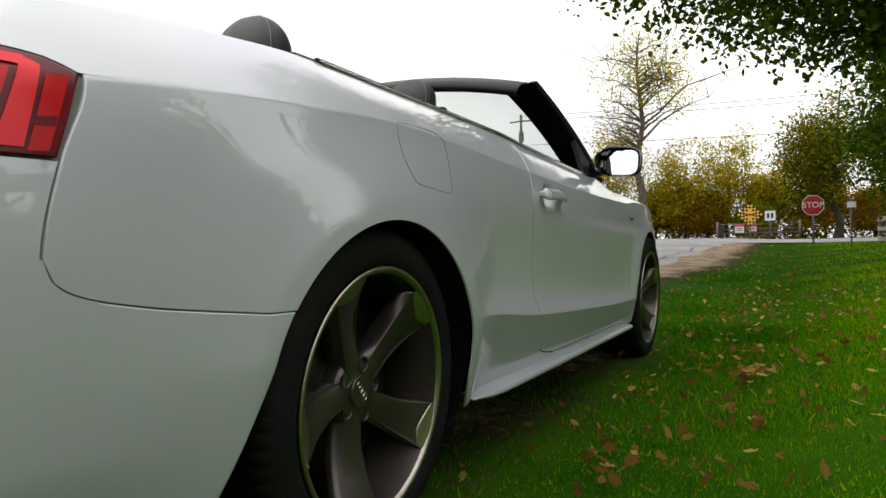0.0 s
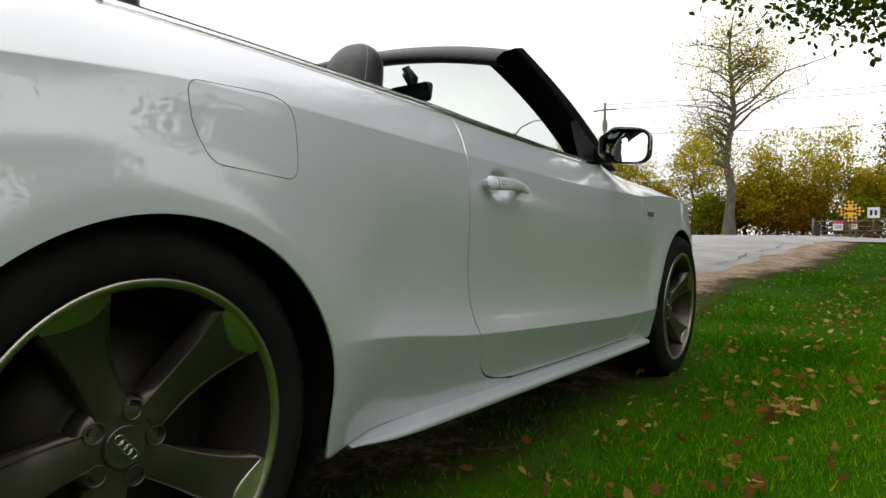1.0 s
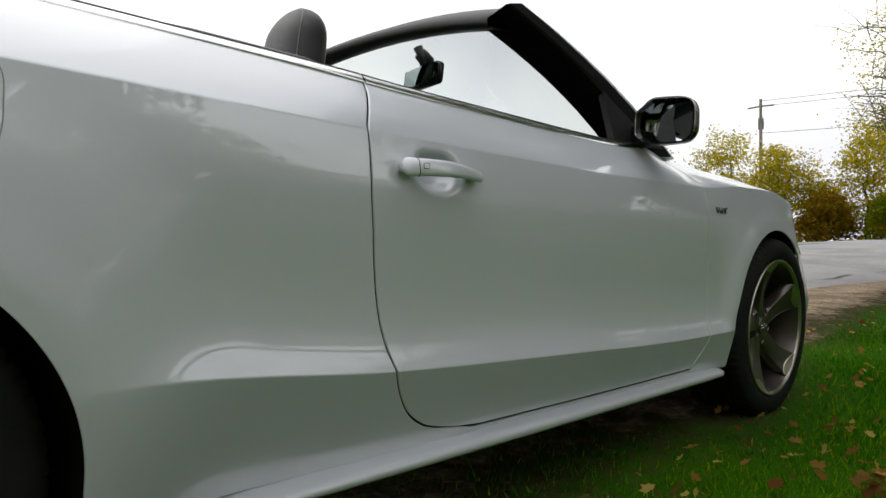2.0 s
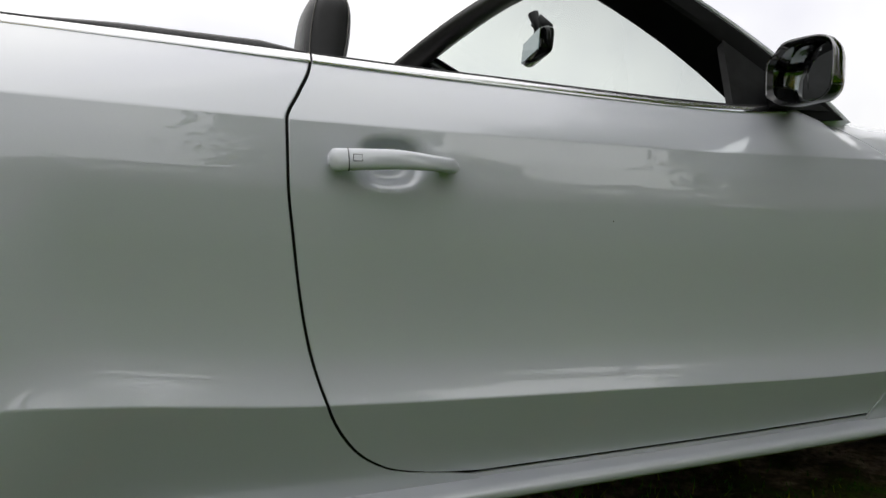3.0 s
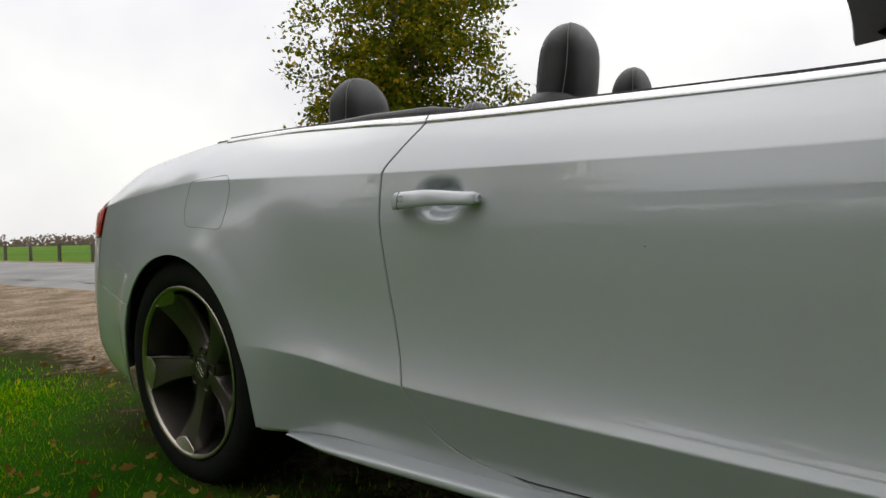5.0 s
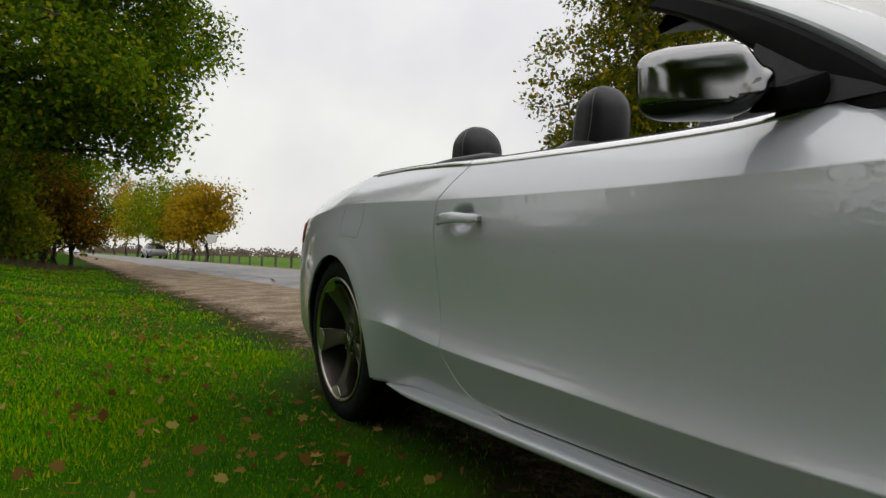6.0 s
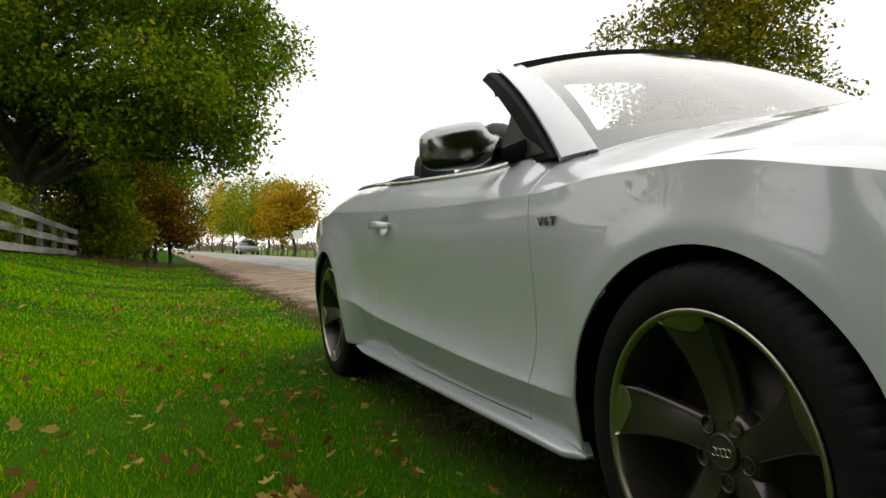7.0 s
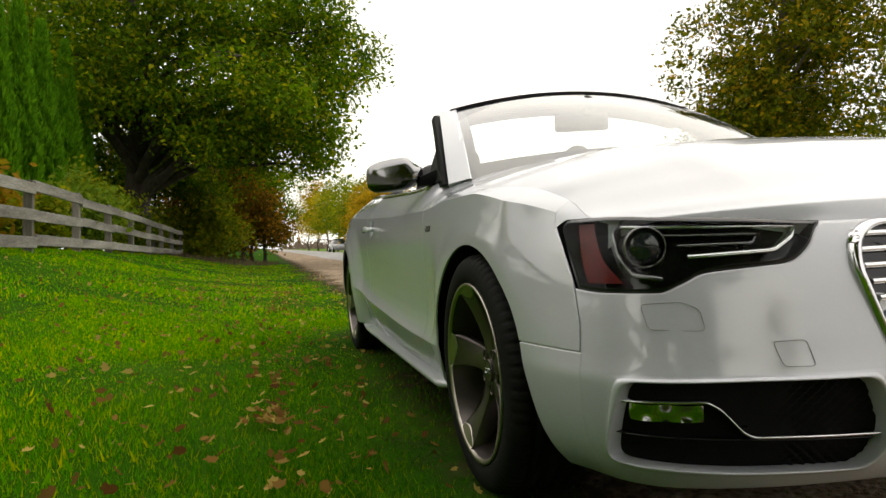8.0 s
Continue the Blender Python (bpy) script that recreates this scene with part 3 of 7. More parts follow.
def rounded(poly, radius, n=12):
    out = []
    for i, p in enumerate(poly):
        p, a, b = np.array(p), np.array(poly[i - 1]), np.array(poly[(i + 1) % len(poly)])
        ra, rb = (a - p) / np.linalg.norm(a - p), (b - p) / np.linalg.norm(b - p)
        for t in np.linspace(0, 1, n):
            out.append((1 - t) ** 2 * (p + ra * radius) + 2 * t * (1 - t) * p + t * t * (p + rb * radius))
    return np.array(out)


outline = rounded(hole, 0.03)
c_s, c_z = np.mean(FOG_S), 0.315
h_s, h_z = (FOG_S[1] - FOG_S[0]) / 2, (FOG_Z[1] - FOG_Z[0]) / 2
zf = [z for z in zs_low if FOG_Z[0] - 1e-6 <= z <= FOG_Z[1] + 1e-6]
edge = [(s, zf[0]) for s in cols_f[:-1]] + [(cols_f[-1], z) for z in zf[:-1]] + [(s, zf[-1]) for s in cols_f[:0:-1]] + [(cols_f[0], z) for z in zf[:0:-1]]
edge = np.array(edge)
ang = np.unwrap(np.arctan2((outline[:, 1] - c_z) / h_z, (outline[:, 0] - c_s) / h_s))
order = np.argsort(ang % (2 * math.pi))
oa, oo = (ang % (2 * math.pi))[order], outline[order]
ea = np.arctan2((edge[:, 1] - c_z) / h_z, (edge[:, 0] - c_s) / h_s) % (2 * math.pi)
inner = np.stack([np.interp(ea, oa, oo[:, k], period=2 * math.pi) for k in (0, 1)], -1)
rings = []
for t, out in ((1, -0.055), (1, -0.02), (1, 0.004), (0.985, 0.0075), (0.93, 0.0085), (0.86, 0.008), (0.80, 0.0055), (0.76, 0.001), (0.73, 0), (0.5, 0), (0.25, 0), (0, 0)):
    q = edge + (inner - edge) * t
    if t == 1 and out < 0:
        q = inner + (inner.mean(0) - inner) * 0.03
    rings.append(skin(0, q[:, 1], s=q[:, 0], out=out))
v, f = sheet(np.array(rings), wrap=True, flip=True)
k = len(nv)
nv.extend(map(tuple, v))
nf.extend(tuple(i + k for i in q) for q in f)


def welded(name, verts, faces, mat, sign=1):
    bm = bmesh.new()
    vs = [bm.verts.new((a, b * sign, c)) for a, b, c in verts]
    for q in faces:
        try:
            bm.faces.new([vs[i] for i in (q if sign > 0 else q[::-1])])
        except ValueError:
            pass
    bmesh.ops.remove_doubles(bm, verts=bm.verts, dist=0.0002)
    bmesh.ops.recalc_face_normals(bm, faces=bm.faces)
    me = bpy.data.meshes.new(name)
    bm.to_mesh(me)
    bm.free()
    me.materials.append(mat)
    me.shade_smooth()
    return me


for sign in (1, -1):
    child("front_bumper", welded("front_bumper", nv, nf, PAINT, sign), car)
    # honeycomb floor of the intake, its bright strips and the fog lamp
    mid_q = inner.mean(0)
    q = np.array([mid_q + (inner - mid_q) * k for k in np.concatenate([[1.0, 0.985], np.linspace(0.96, 0.02, 26)])])
    S2, Z2 = q[..., 0], q[..., 1]
    wob = 0.006 * (np.cos(S2 * 2 * math.pi / 0.024) * np.cos(Z2 * 2 * math.pi / 0.021)) * step(5.42, 5.46, S2)
    wob[:2] = 0
    v, f = sheet(skin(0, Z2, s=S2, out=-0.030 + wob) * [1, sign, 1], wrap=True, flip=sign > 0)
    intake = child("intake_grille", mesh_of("intake_grille", v, f, MATT_BLACK), car, "black honeycomb intake grille")

    def ribbon(name, pts, half, out0, out1, mat, parent, label=""):
        """A bright strip along (s, z) places, half as high as given."""
        pts = np.array(pts)
        t = np.linspace(0, 1, 60)
        d = np.concatenate([[0], np.cumsum(np.hypot(*np.diff(pts, axis=0).T))])
        d /= d[-1]
        s, z = np.interp(t, d, pts[:, 0]), np.interp(t, d, pts[:, 1])
        G = [skin(0, z + a * half, s=s, out=o) for a, o in ((1, out0), (1, out1), (0.4, out1 + 0.003), (-0.4, out1 + 0.003), (-1, out1), (-1, out0))]
        v, f = sheet(np.array(G) * [1, sign, 1], flip=sign > 0)
        return child(name, mesh_of(name, v, f, mat), parent, label)

    ribbon("chrome_strip", [(5.10, 0.364), (5.275, 0.366), (5.30, 0.352), (5.345, 0.303), (5.365, 0.293), (5.62, 0.286)], 0.0028, -0.04, -0.010, CHROME, intake, "thin chrome strip")
    ribbon("lower_strip", [(5.075, 0.296), (5.36, 0.288), (5.61, 0.278)], 0.0016, -0.04, -0.014, GLOSS_BLACK, intake)
    s2, z2 = np.meshgrid(np.linspace(5.115, 5.27, 26), np.linspace(0.322, 0.356, 9))
    v, f = sheet(skin(0, z2, s=s2, out=-0.018) * [1, sign, 1], flip=sign < 0)
    fog = child("fog_light", mesh_of("fog_light", v, f, LENS), car, "clear glass fog lamp")
    v, f = sheet(skin(0, z2, s=s2, out=-0.026 + 0.004 * np.cos(s2 * 75) * np.cos(z2 * 130)) * [1, sign, 1], flip=sign < 0)
    child("reflector", mesh_of("reflector", v, f, CHROME), fog)

    # headlamp: black housing, lens, light guides, projector, amber reflector
    cs = np.linspace(0, 1, 70)

    def lamp_sheet(out, inset_by=0.0, rows=26):
        G = []
        for t in np.linspace(0, 1, rows):
            left = np.interp(t, [0, 0.5, 0.9, 1], [4.984, 4.920, 4.872, 4.880]) + inset_by
            s = left + (5.553 - inset_by - left) * cs
            lo, hi = lamp_low(s) + inset_by, lamp_top(s) - inset_by
            hi = np.maximum(hi, lo + 0.001)
            G.append(skin(0, lo + (hi - lo) * t, s=s, out=out))
        return np.array(G)
    G = lamp_sheet(-0.045)
    wall = lamp_sheet(0.0)
    v, f = sheet(G * [1, sign, 1], flip=sign < 0)
    headlamp = child("headlight", mesh_of("headlight", v, f, GLOSS_BLACK), car, "dark headlight with clear lens and red side reflector")
    rim_pts = np.concatenate([wall[0], wall[1:, -1], wall[-1, -2::-1], wall[-2:0:-1, 0]], 0)
    deep = np.concatenate([G[0], G[1:, -1], G[-1, -2::-1], G[-2:0:-1, 0]], 0)
    core = lamp_sheet(0.0025, 0.007)
    core_rim = np.concatenate([core[0], core[1:, -1], core[-1, -2::-1], core[-2:0:-1, 0]], 0)
    v, f = sheet(np.array([deep, rim_pts, core_rim]) * [1, sign, 1], wrap=True, flip=sign > 0)
    child("lamp_seal", mesh_of("lamp_seal", v, f, GLOSS_BLACK), headlamp)
    v, f = sheet(lamp_sheet(0.002, 0.006) * [1, sign, 1], flip=sign < 0)
    lens = child("lens", mesh_of("lens", v, f, LENS), headlamp, "clear lamp lens")
    lens.visible_shadow = False
    s2, t2 = np.meshgrid(np.linspace(0, 1, 14), np.linspace(0, 1, 14))
    left = np.interp(t2, [0, 1], [5.000, 4.908])
    right = np.interp(t2, [0, 0.35, 1], [5.105, 5.040, 4.962])
    v, f = sheet(skin(0, 0.596 + 0.128 * t2, s=left + (right - left) * s2, out=-0.012) * [1, sign, 1], flip=sign < 0)
    child("side_reflector", mesh_of("side_reflector", v, f, AMBER), headlamp, "dark red side reflector")
    guide = [(5.06, 0.722), (5.045, 0.700), (5.08, 0.650), (5.125, 0.612), (5.20, 0.602)]
    ribbon("light_guide", guide, 0.006, -0.04, -0.014, LAMP_SILVER, headlamp, "silver light guide")
    ribbon("light_guide", [(5.07, 0.713), (5.25, 0.7075), (5.505, 0.699), (5.490, 0.676), (5.445, 0.651), (5.26, 0.645)], 0.0050, -0.04, -0.012, SILVER, headlamp, "silver light guide")
    ribbon("light_guide", [(5.20, 0.690), (5.42, 0.685), (5.405, 0.668), (5.24, 0.668)], 0.003, -0.04, -0.020, LAMP_SILVER, headlamp)
    c = skin(0, 0.668, s=np.array(5.145), out=-0.03) * [1, sign, 1]
    n = (skin(0, 0.668, s=np.array(5.145), out=0.0) * [1, sign, 1] - c)
    n = Vector(n).normalized() * 0.6 + Vector((0.8, 0, 0))
    q = n.to_track_quat("Z", "Y").to_matrix().to_4x4()
    pm = Matrix.Translation(Vector(c)) @ q
    ang_n = 40
    prof = [(0.043, -0.01), (0.043, 0.020), (0.041, 0.022), (0.039, 0.020), (0.039, 0.0)]
    G = np.array([[pm @ Vector((r * math.cos(w), r * math.sin(w), h)) for w in np.linspace(0, 2 * math.pi, ang_n, endpoint=False)] for r, h in prof])
    v, f = sheet(G, wrap=True)
    projector = child("projector", mesh_of("projector", v, f, LAMP_SILVER), headlamp, "round projector lens with bright ring")
    G = np.array([[pm @ Vector((0.038 * math.sin(p) * math.cos(w), 0.038 * math.sin(p) * math.sin(w), 0.004 + 0.018 * math.cos(p))) for w in np.linspace(0, 2 * math.pi, ang_n, endpoint=False)] for p in np.linspace(0.02, math.pi / 2, 10)])
    v, f = sheet(G, wrap=True)
    child("bulb_lens", mesh_of("bulb_lens", v, f, material("dark_lens", (0.02, 0.025, 0.03), rough=0.03, coat=1.0) if sign > 0 else bpy.data.materials["dark_lens"]), projector)

    # washer covers and tow cover: thin pressed outlines
    def pressed(pts, radius):
        o = rounded(pts, radius, 8)
        o = np.concatenate([o, o[:1]], 0)
        G = skin(0, o[:, 1], s=o[:, 0], out=0.0016) * [1, sign, 1]
        return tube_part("cover_seam", [Vector(p) for p in G], 0.0007, SEAM, car, sides=5)
    pressed([(5.150, 0.556), (5.235, 0.560), (5.272, 0.545), (5.280, 0.503), (5.168, 0.507)], 0.012)
    pressed([(5.404, 0.479), (5.470, 0.479), (5.482, 0.430), (5.420, 0.432)], 0.010)

# tip of the wing between lamp and bonnet
sw_ = np.linspace(4.80, 5.02, 40)
xw_ = np.interp(sw_, dense_s, dense_x)
lo_ = lamp_top(sw_) + 0.001 - 0.06 * (1 - step(4.80, 4.88, sw_))
both_sides("wing_tip", np.array([skin(0, lo_ + (np.maximum(top_z(xw_), lo_ + 0.001) - lo_) * t, s=sw_, out=-0.0015) for t in np.linspace(0, 1, 10)]), PAINT, car, lip=False)

# single-frame grille in the middle
gr = rounded([(-0.318, 0.704), (0.318, 0.704), (0.366, 0.640), (0.270, 0.300), (-0.270, 0.300), (-0.366, 0.640)], 0.055)


def on_nose(y, z, out):
    s = s_at_y(-np.abs(y))
    p = skin(0, z, s=s, out=out)
    p[..., 1] *= -np.sign(np.where(y == 0, -1, y))
    return p


gy_, gz_ = gr[:, 0], gr[:, 1]
rings = [on_nose(gy_ * k, 0.5 + (gz_ - 0.5) * k, o) for k, o in ((1.0, 0.0), (0.995, 0.012), (0.97, 0.016), (0.945, 0.012), (0.94, -0.0))]
v, f = sheet(np.array(rings), wrap=True)
grille = child("grille", mesh_of("grille", v, f, CHROME), car, "black slatted radiator grille in a chrome frame")
rings = [on_nose(gy_ * k, 0.5 + (gz_ - 0.5) * k, 0.002) for k in (0.95, 0.7, 0.4, 0.1)]
v, f = sheet(np.array(rings), wrap=True)
child("backing", mesh_of("backing", v, f, GLOSS_BLACK), grille)
for z in np.linspace(0.33, 0.675, 12):
    w = float(np.interp(z, [0.3, 0.64, 0.70], [0.250, 0.340, 0.295]))
    yy = np.linspace(-w, w, 40)
    G = np.array([on_nose(yy, np.full_like(yy, z + d), o) for d, o in ((0.006, 0.001), (0.005, 0.009), (-0.001, 0.012), (-0.006, 0.006), (-0.006, 0.001))])
    v, f = sheet(G)
    child("slat", mesh_of("slat", v, f, SILVER), grille)

# ---------------------------------------------------------------- wheels
def revolve(profile, n=120, mod=None):
    """Points of a turned shape about the axle: profile of (radius, outward)."""
    w = np.linspace(0, 2 * math.pi, n, endpoint=False)
    G = []
    for i, (r, o) in enumerate(profile):
        rr = r + (mod(i, w) if mod else 0 * w)
        G.append(np.stack([rr * np.cos(w), np.full_like(w, -o), rr * np.sin(w)], -1))
    return np.array(G)


def wheel_meshes():
    """The meshes of one wheel, its outer face towards -y, the axle at the origin."""
    out = {}
    # tyre with four grooves and sipes in the shoulders
    half = [(0.244, 0.096), (0.249, 0.110), (0.258, 0.119), (0.273, 0.1245), (0.292, 0.1245), (0.309, 0.120), (0.321, 0.113), (0.3285, 0.103), (0.3315, 0.094)]
    tread = [(0.3335, 0.082), (0.3335, 0.070), (0.326, 0.068), (0.326, 0.060), (0.3345, 0.058), (0.3345, 0.026), (0.327, 0.024), (0.327, 0.015), (0.335, 0.013)]
    prof = half + tread + [(r, -o) for r, o in (half + tread)[::-1]]
    n = 360
    dip = {5: 0.0012, 6: 0.0028, 7: 0.0050, 8: 0.0060, 9: 0.0065, 10: 0.0065}
    k = len(prof)
    dip.update({k - 1 - i: d for i, d in list(dip.items())})

    def sipes(i, w):
        idx = np.arange(n) % 5
        return np.where(idx < 1, -dip.get(i, 0.0), 0.0)
    v, f = sheet(revolve(prof, n, sipes), wrap=True, flip=True)
    out["tyre"] = mesh_of("tyre", v, f, RUBBER)
    # rim: bright flange and grey barrel
    flange = [(0.2460, 0.106), (0.2510, 0.1145), (0.2535, 0.1185), (0.2530, 0.1220), (0.2500, 0.1235), (0.2455, 0.1225), (0.2415, 0.1195), (0.2390, 0.1150)]
    v, f = sheet(revolve(flange), wrap=True, flip=False)
    out["lip"] = mesh_of("lip", v, f, RIM_CUT)
    barrel = [(0.2395, 0.1155), (0.2370, 0.108), (0.2330, 0.085), (0.2250, 0.050), (0.2190, 0.0), (0.2190, -0.09), (0.237, -0.11)]
    v, f = sheet(revolve(barrel), wrap=True, flip=False)
    out["barrel"] = mesh_of("barrel", v, f, RIM)
    # one spoke: a twisted blade that fans out to the flange, its end cut bright by an arc
    n_col = 25

    def arc(a):
        """Where along the spoke its bright cut end begins, across the blade from -1 to 1."""
        return 0.83 + (0.13 * ((a + 0.25) / 1.25) ** 2 if a > -0.25 else 0.10 * ((-0.25 - a) / 0.75) ** 1.6)

    def spoke_grid(u0, u1, n):
        """Rows of the blade from u0 to u1 of its length, each a function of the place across it."""
        G = []
        for k in np.linspace(0, 1, n):
            row = []
            prof = [(-1.0, -0.045), (-1.0, -0.004)] + [(a, None) for a in np.linspace(-0.97, 0.94, n_col)] + [(1.0, 0.001), (1.02, -0.045)]
            for a, h in prof:
                u = u0(a) + (u1(a) - u0(a)) * k
                r = 0.050 + 0.1915 * u
                hw = 0.0270 + 0.004 * u + 0.023 * u ** 2.2
                height = 0.068 - 0.004 * math.sin(math.pi * min(1, u * 1.15)) + 0.050 * u ** 1.7
                hh = h if h is not None else 0.007 * a * math.sin(math.pi * min(1.0, u * 1.02)) - 0.003 * a * a
                ang = (-0.006 + 0.020 * u + a * hw) / max(r, 0.05)
                row.append((-r * math.sin(ang), -(height + hh), r * math.cos(ang)))
            G.append(row)
        return np.array(G)
    v, f = sheet(spoke_grid(lambda a: 0.0, arc, 30), flip=True)
    out["spoke"] = mesh_of("spoke", v, f, RIM)
    E = spoke_grid(arc, lambda a: 1.0, 8)[:, 1:-1] - [0, 0.0012, 0]
    E = np.concatenate([E[:1] + [0, 0.003, 0], E], 0)
    v, f = sheet(E, flip=True)
    out["cut_end"] = mesh_of("cut_end", v, f, RIM_CUT)
    hub = [(0.001, 0.0630), (0.030, 0.0650), (0.050, 0.0660), (0.066, 0.0630), (0.074, 0.0530), (0.076, 0.0150)]
    v, f = sheet(revolve(hub, 60), wrap=True, flip=True)
    out["hub"] = mesh_of("hub", v, f, RIM)
    cap = [(0.001, 0.0735), (0.020, 0.0732), (0.0275, 0.0722), (0.0295, 0.0730), (0.0312, 0.0730), (0.0325, 0.0710), (0.033, 0.0630)]
    v, f = sheet(revolve(cap, 48), wrap=True, flip=True)
    out["hub_cap"] = mesh_of("hub_cap", v, f, RIM)
    ring = []
    for kx in (-0.0165, -0.0055, 0.0055, 0.0165):
        pts = [Vector((kx + 0.0072 * math.cos(w), -0.0740, 0.0072 * math.sin(w))) for w in np.linspace(0, 2 * math.pi, 22)]
        ring.append(tube(pts, [0.0010] * 22, 5, False))
    v, f = [], []
    for a, b in ring:
        f += [tuple(i + len(v) for i in q) for q in b]
        v += a
    out["emblem"] = mesh_of("emblem", v, f, CHROME)
    well = [(0.0165, 0.0685), (0.0150, 0.0695), (0.0138, 0.0670), (0.0132, 0.0550)]
    v, f = sheet(revolve(well, 24), wrap=True, flip=True)
    bolt = [(0.0005, 0.0645), (0.0085, 0.0645), (0.0105, 0.0630), (0.0108, 0.0510)]
    v2, f2 = sheet(revolve(bolt, 18), wrap=True, flip=True)
    out["bolt_seat"] = mesh_of("bolt_seat", v, f, RIM)
    out["bolt"] = mesh_of("bolt", v2, f2, BLACK)
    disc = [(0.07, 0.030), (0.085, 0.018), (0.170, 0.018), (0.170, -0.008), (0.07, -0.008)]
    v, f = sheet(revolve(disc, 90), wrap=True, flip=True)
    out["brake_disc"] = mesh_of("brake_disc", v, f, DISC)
    # dark disc added behind the spokes, standing in for shade inside the wheel
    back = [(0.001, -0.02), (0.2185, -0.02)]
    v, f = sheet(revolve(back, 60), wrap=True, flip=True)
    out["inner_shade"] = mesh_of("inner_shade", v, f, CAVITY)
    return out


WHEEL = wheel_meshes()


def add_wheel(x, sign, phase):
    """A wheel at x on the right (1) or left (-1), its first spoke raised to phase degrees."""
    m = Matrix.Translation((x, -0.792 * sign, HUB_Z)) @ pose(0, 0, 0, 0, -(phase - 90), 0 if sign > 0 else 0)
    if sign < 0:
        m = Matrix.Translation((x, 0.792, HUB_Z)) @ pose(0, 0, 0, 0, 0, 180) @ pose(0, 0, 0, 0, phase - 90)
    rim = child("wheel", WHEEL["barrel"], car, "grey five-spoke alloy wheel with low-profile tyre")
    rim.matrix_local = m
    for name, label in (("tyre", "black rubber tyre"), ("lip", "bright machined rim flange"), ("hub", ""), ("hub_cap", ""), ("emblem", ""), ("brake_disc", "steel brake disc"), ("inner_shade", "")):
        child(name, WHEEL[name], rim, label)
    for k in range(5):
        for name in ("spoke", "cut_end"):
            o = child(name, WHEEL[name], rim)
            o.matrix_local = pose(0, 0, 0, 0, 72 * k)
        w = radians(36 + 72 * k)
        for name in ("bolt_seat", "bolt"):
            o = child(name, WHEEL[name], rim)
            o.location = (0.0535 * math.sin(w), 0, 0.0535 * math.cos(w))

for sign in (1, -1):
    add_wheel(0.0, sign, 40)
    add_wheel(2.751, sign, 97)
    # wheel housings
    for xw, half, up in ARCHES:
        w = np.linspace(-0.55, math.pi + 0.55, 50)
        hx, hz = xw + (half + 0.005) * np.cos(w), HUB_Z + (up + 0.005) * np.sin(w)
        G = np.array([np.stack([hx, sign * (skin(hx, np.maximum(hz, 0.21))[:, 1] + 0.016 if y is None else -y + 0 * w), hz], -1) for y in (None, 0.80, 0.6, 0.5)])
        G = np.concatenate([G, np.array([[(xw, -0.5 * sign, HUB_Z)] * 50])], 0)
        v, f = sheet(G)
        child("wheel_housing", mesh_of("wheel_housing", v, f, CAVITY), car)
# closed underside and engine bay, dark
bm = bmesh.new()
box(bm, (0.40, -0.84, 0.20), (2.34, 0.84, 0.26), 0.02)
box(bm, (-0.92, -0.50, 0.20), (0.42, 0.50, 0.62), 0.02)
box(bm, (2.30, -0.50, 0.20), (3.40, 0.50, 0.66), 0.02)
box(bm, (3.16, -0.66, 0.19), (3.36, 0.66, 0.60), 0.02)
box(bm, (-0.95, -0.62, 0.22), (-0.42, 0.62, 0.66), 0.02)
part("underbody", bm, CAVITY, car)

# ---------------------------------------------------------------- cabin, windscreen, mirrors, handles
# dark lining from the belt line down to the floor
xs = np.linspace(-0.06, 2.10, 80)
E = skin(xs, top_z(xs))
rows = []
for dy, dz in ((-0.002, -0.004), (0.004, 0.006), (0.022, 0.008), (0.040, -0.004), (0.055, -0.06), (0.075, -0.14)):
    rows.append(E + [0, dy, dz])
low = E.copy()
low[:, 1], low[:, 2] = -0.70, 0.34
rows.append(low)
mid = low.copy()
mid[:, 1] = 0
rows.append(mid)
both_sides("cabin_lining", np.array(rows)[::-1], LEATHER, car, "black leather cabin lining", lip=False)
# bright strip on the belt line
for x0, x1 in ((0.015, 0.889), (0.893, 1.945)):
    xs = np.linspace(x0, x1, 60)
    E = skin(xs, top_z(xs))
    G = np.array([E + [0, dy, dz] for dy, dz in ((0.002, -0.0085), (-0.0112, -0.0082), (-0.0116, -0.0074), (-0.0086, -0.0010), (-0.0042, 0.0050), (0.0022, 0.0092), (0.012, 0.0075))])
    both_sides("belt_strip", G, SILVER, car, "satin aluminium belt strip", lip=False)
    for line in (((-0.0055, -0.0130), (-0.0095, -0.0104), (-0.0085, -0.0074)), ((0.0030, 0.0085), (0.0040, 0.0118), (0.0120, 0.0118), (0.0135, 0.0060))):
        both_sides("belt_seal", np.array([E + [0, dy, dz] for dy, dz in line]), BLACK, car, lip=False)
# dash and rear bulkhead
bm = bmesh.new()
box(bm, (1.78, -0.70, 0.55), (2.12, 0.70, 0.93), 0.06)
part("dashboard", bm, BLACK, car, "black dashboard", smooth=True)
bm = bmesh.new()
box(bm, (-0.10, -0.69, 0.35), (0.02, 0.69, 0.955), 0.03)
part("rear_shelf", bm, LEATHER, car, smooth=True)


def cushion(rows):
    """A soft closed shape through rounded-box sections: (centre x, y, z, half depth, half width)."""
    n = 40
    w = np.linspace(0, 2 * math.pi, n, endpoint=False)
    c, s = np.cos(w), np.sin(w)
    e = 0.68
    rx, ry = np.sign(c) * np.abs(c) ** e, np.sign(s) * np.abs(s) ** e
    return np.array([np.stack([x + a * rx, y + b * ry, np.full(n, z)], -1) for x, y, z, a, b in rows])


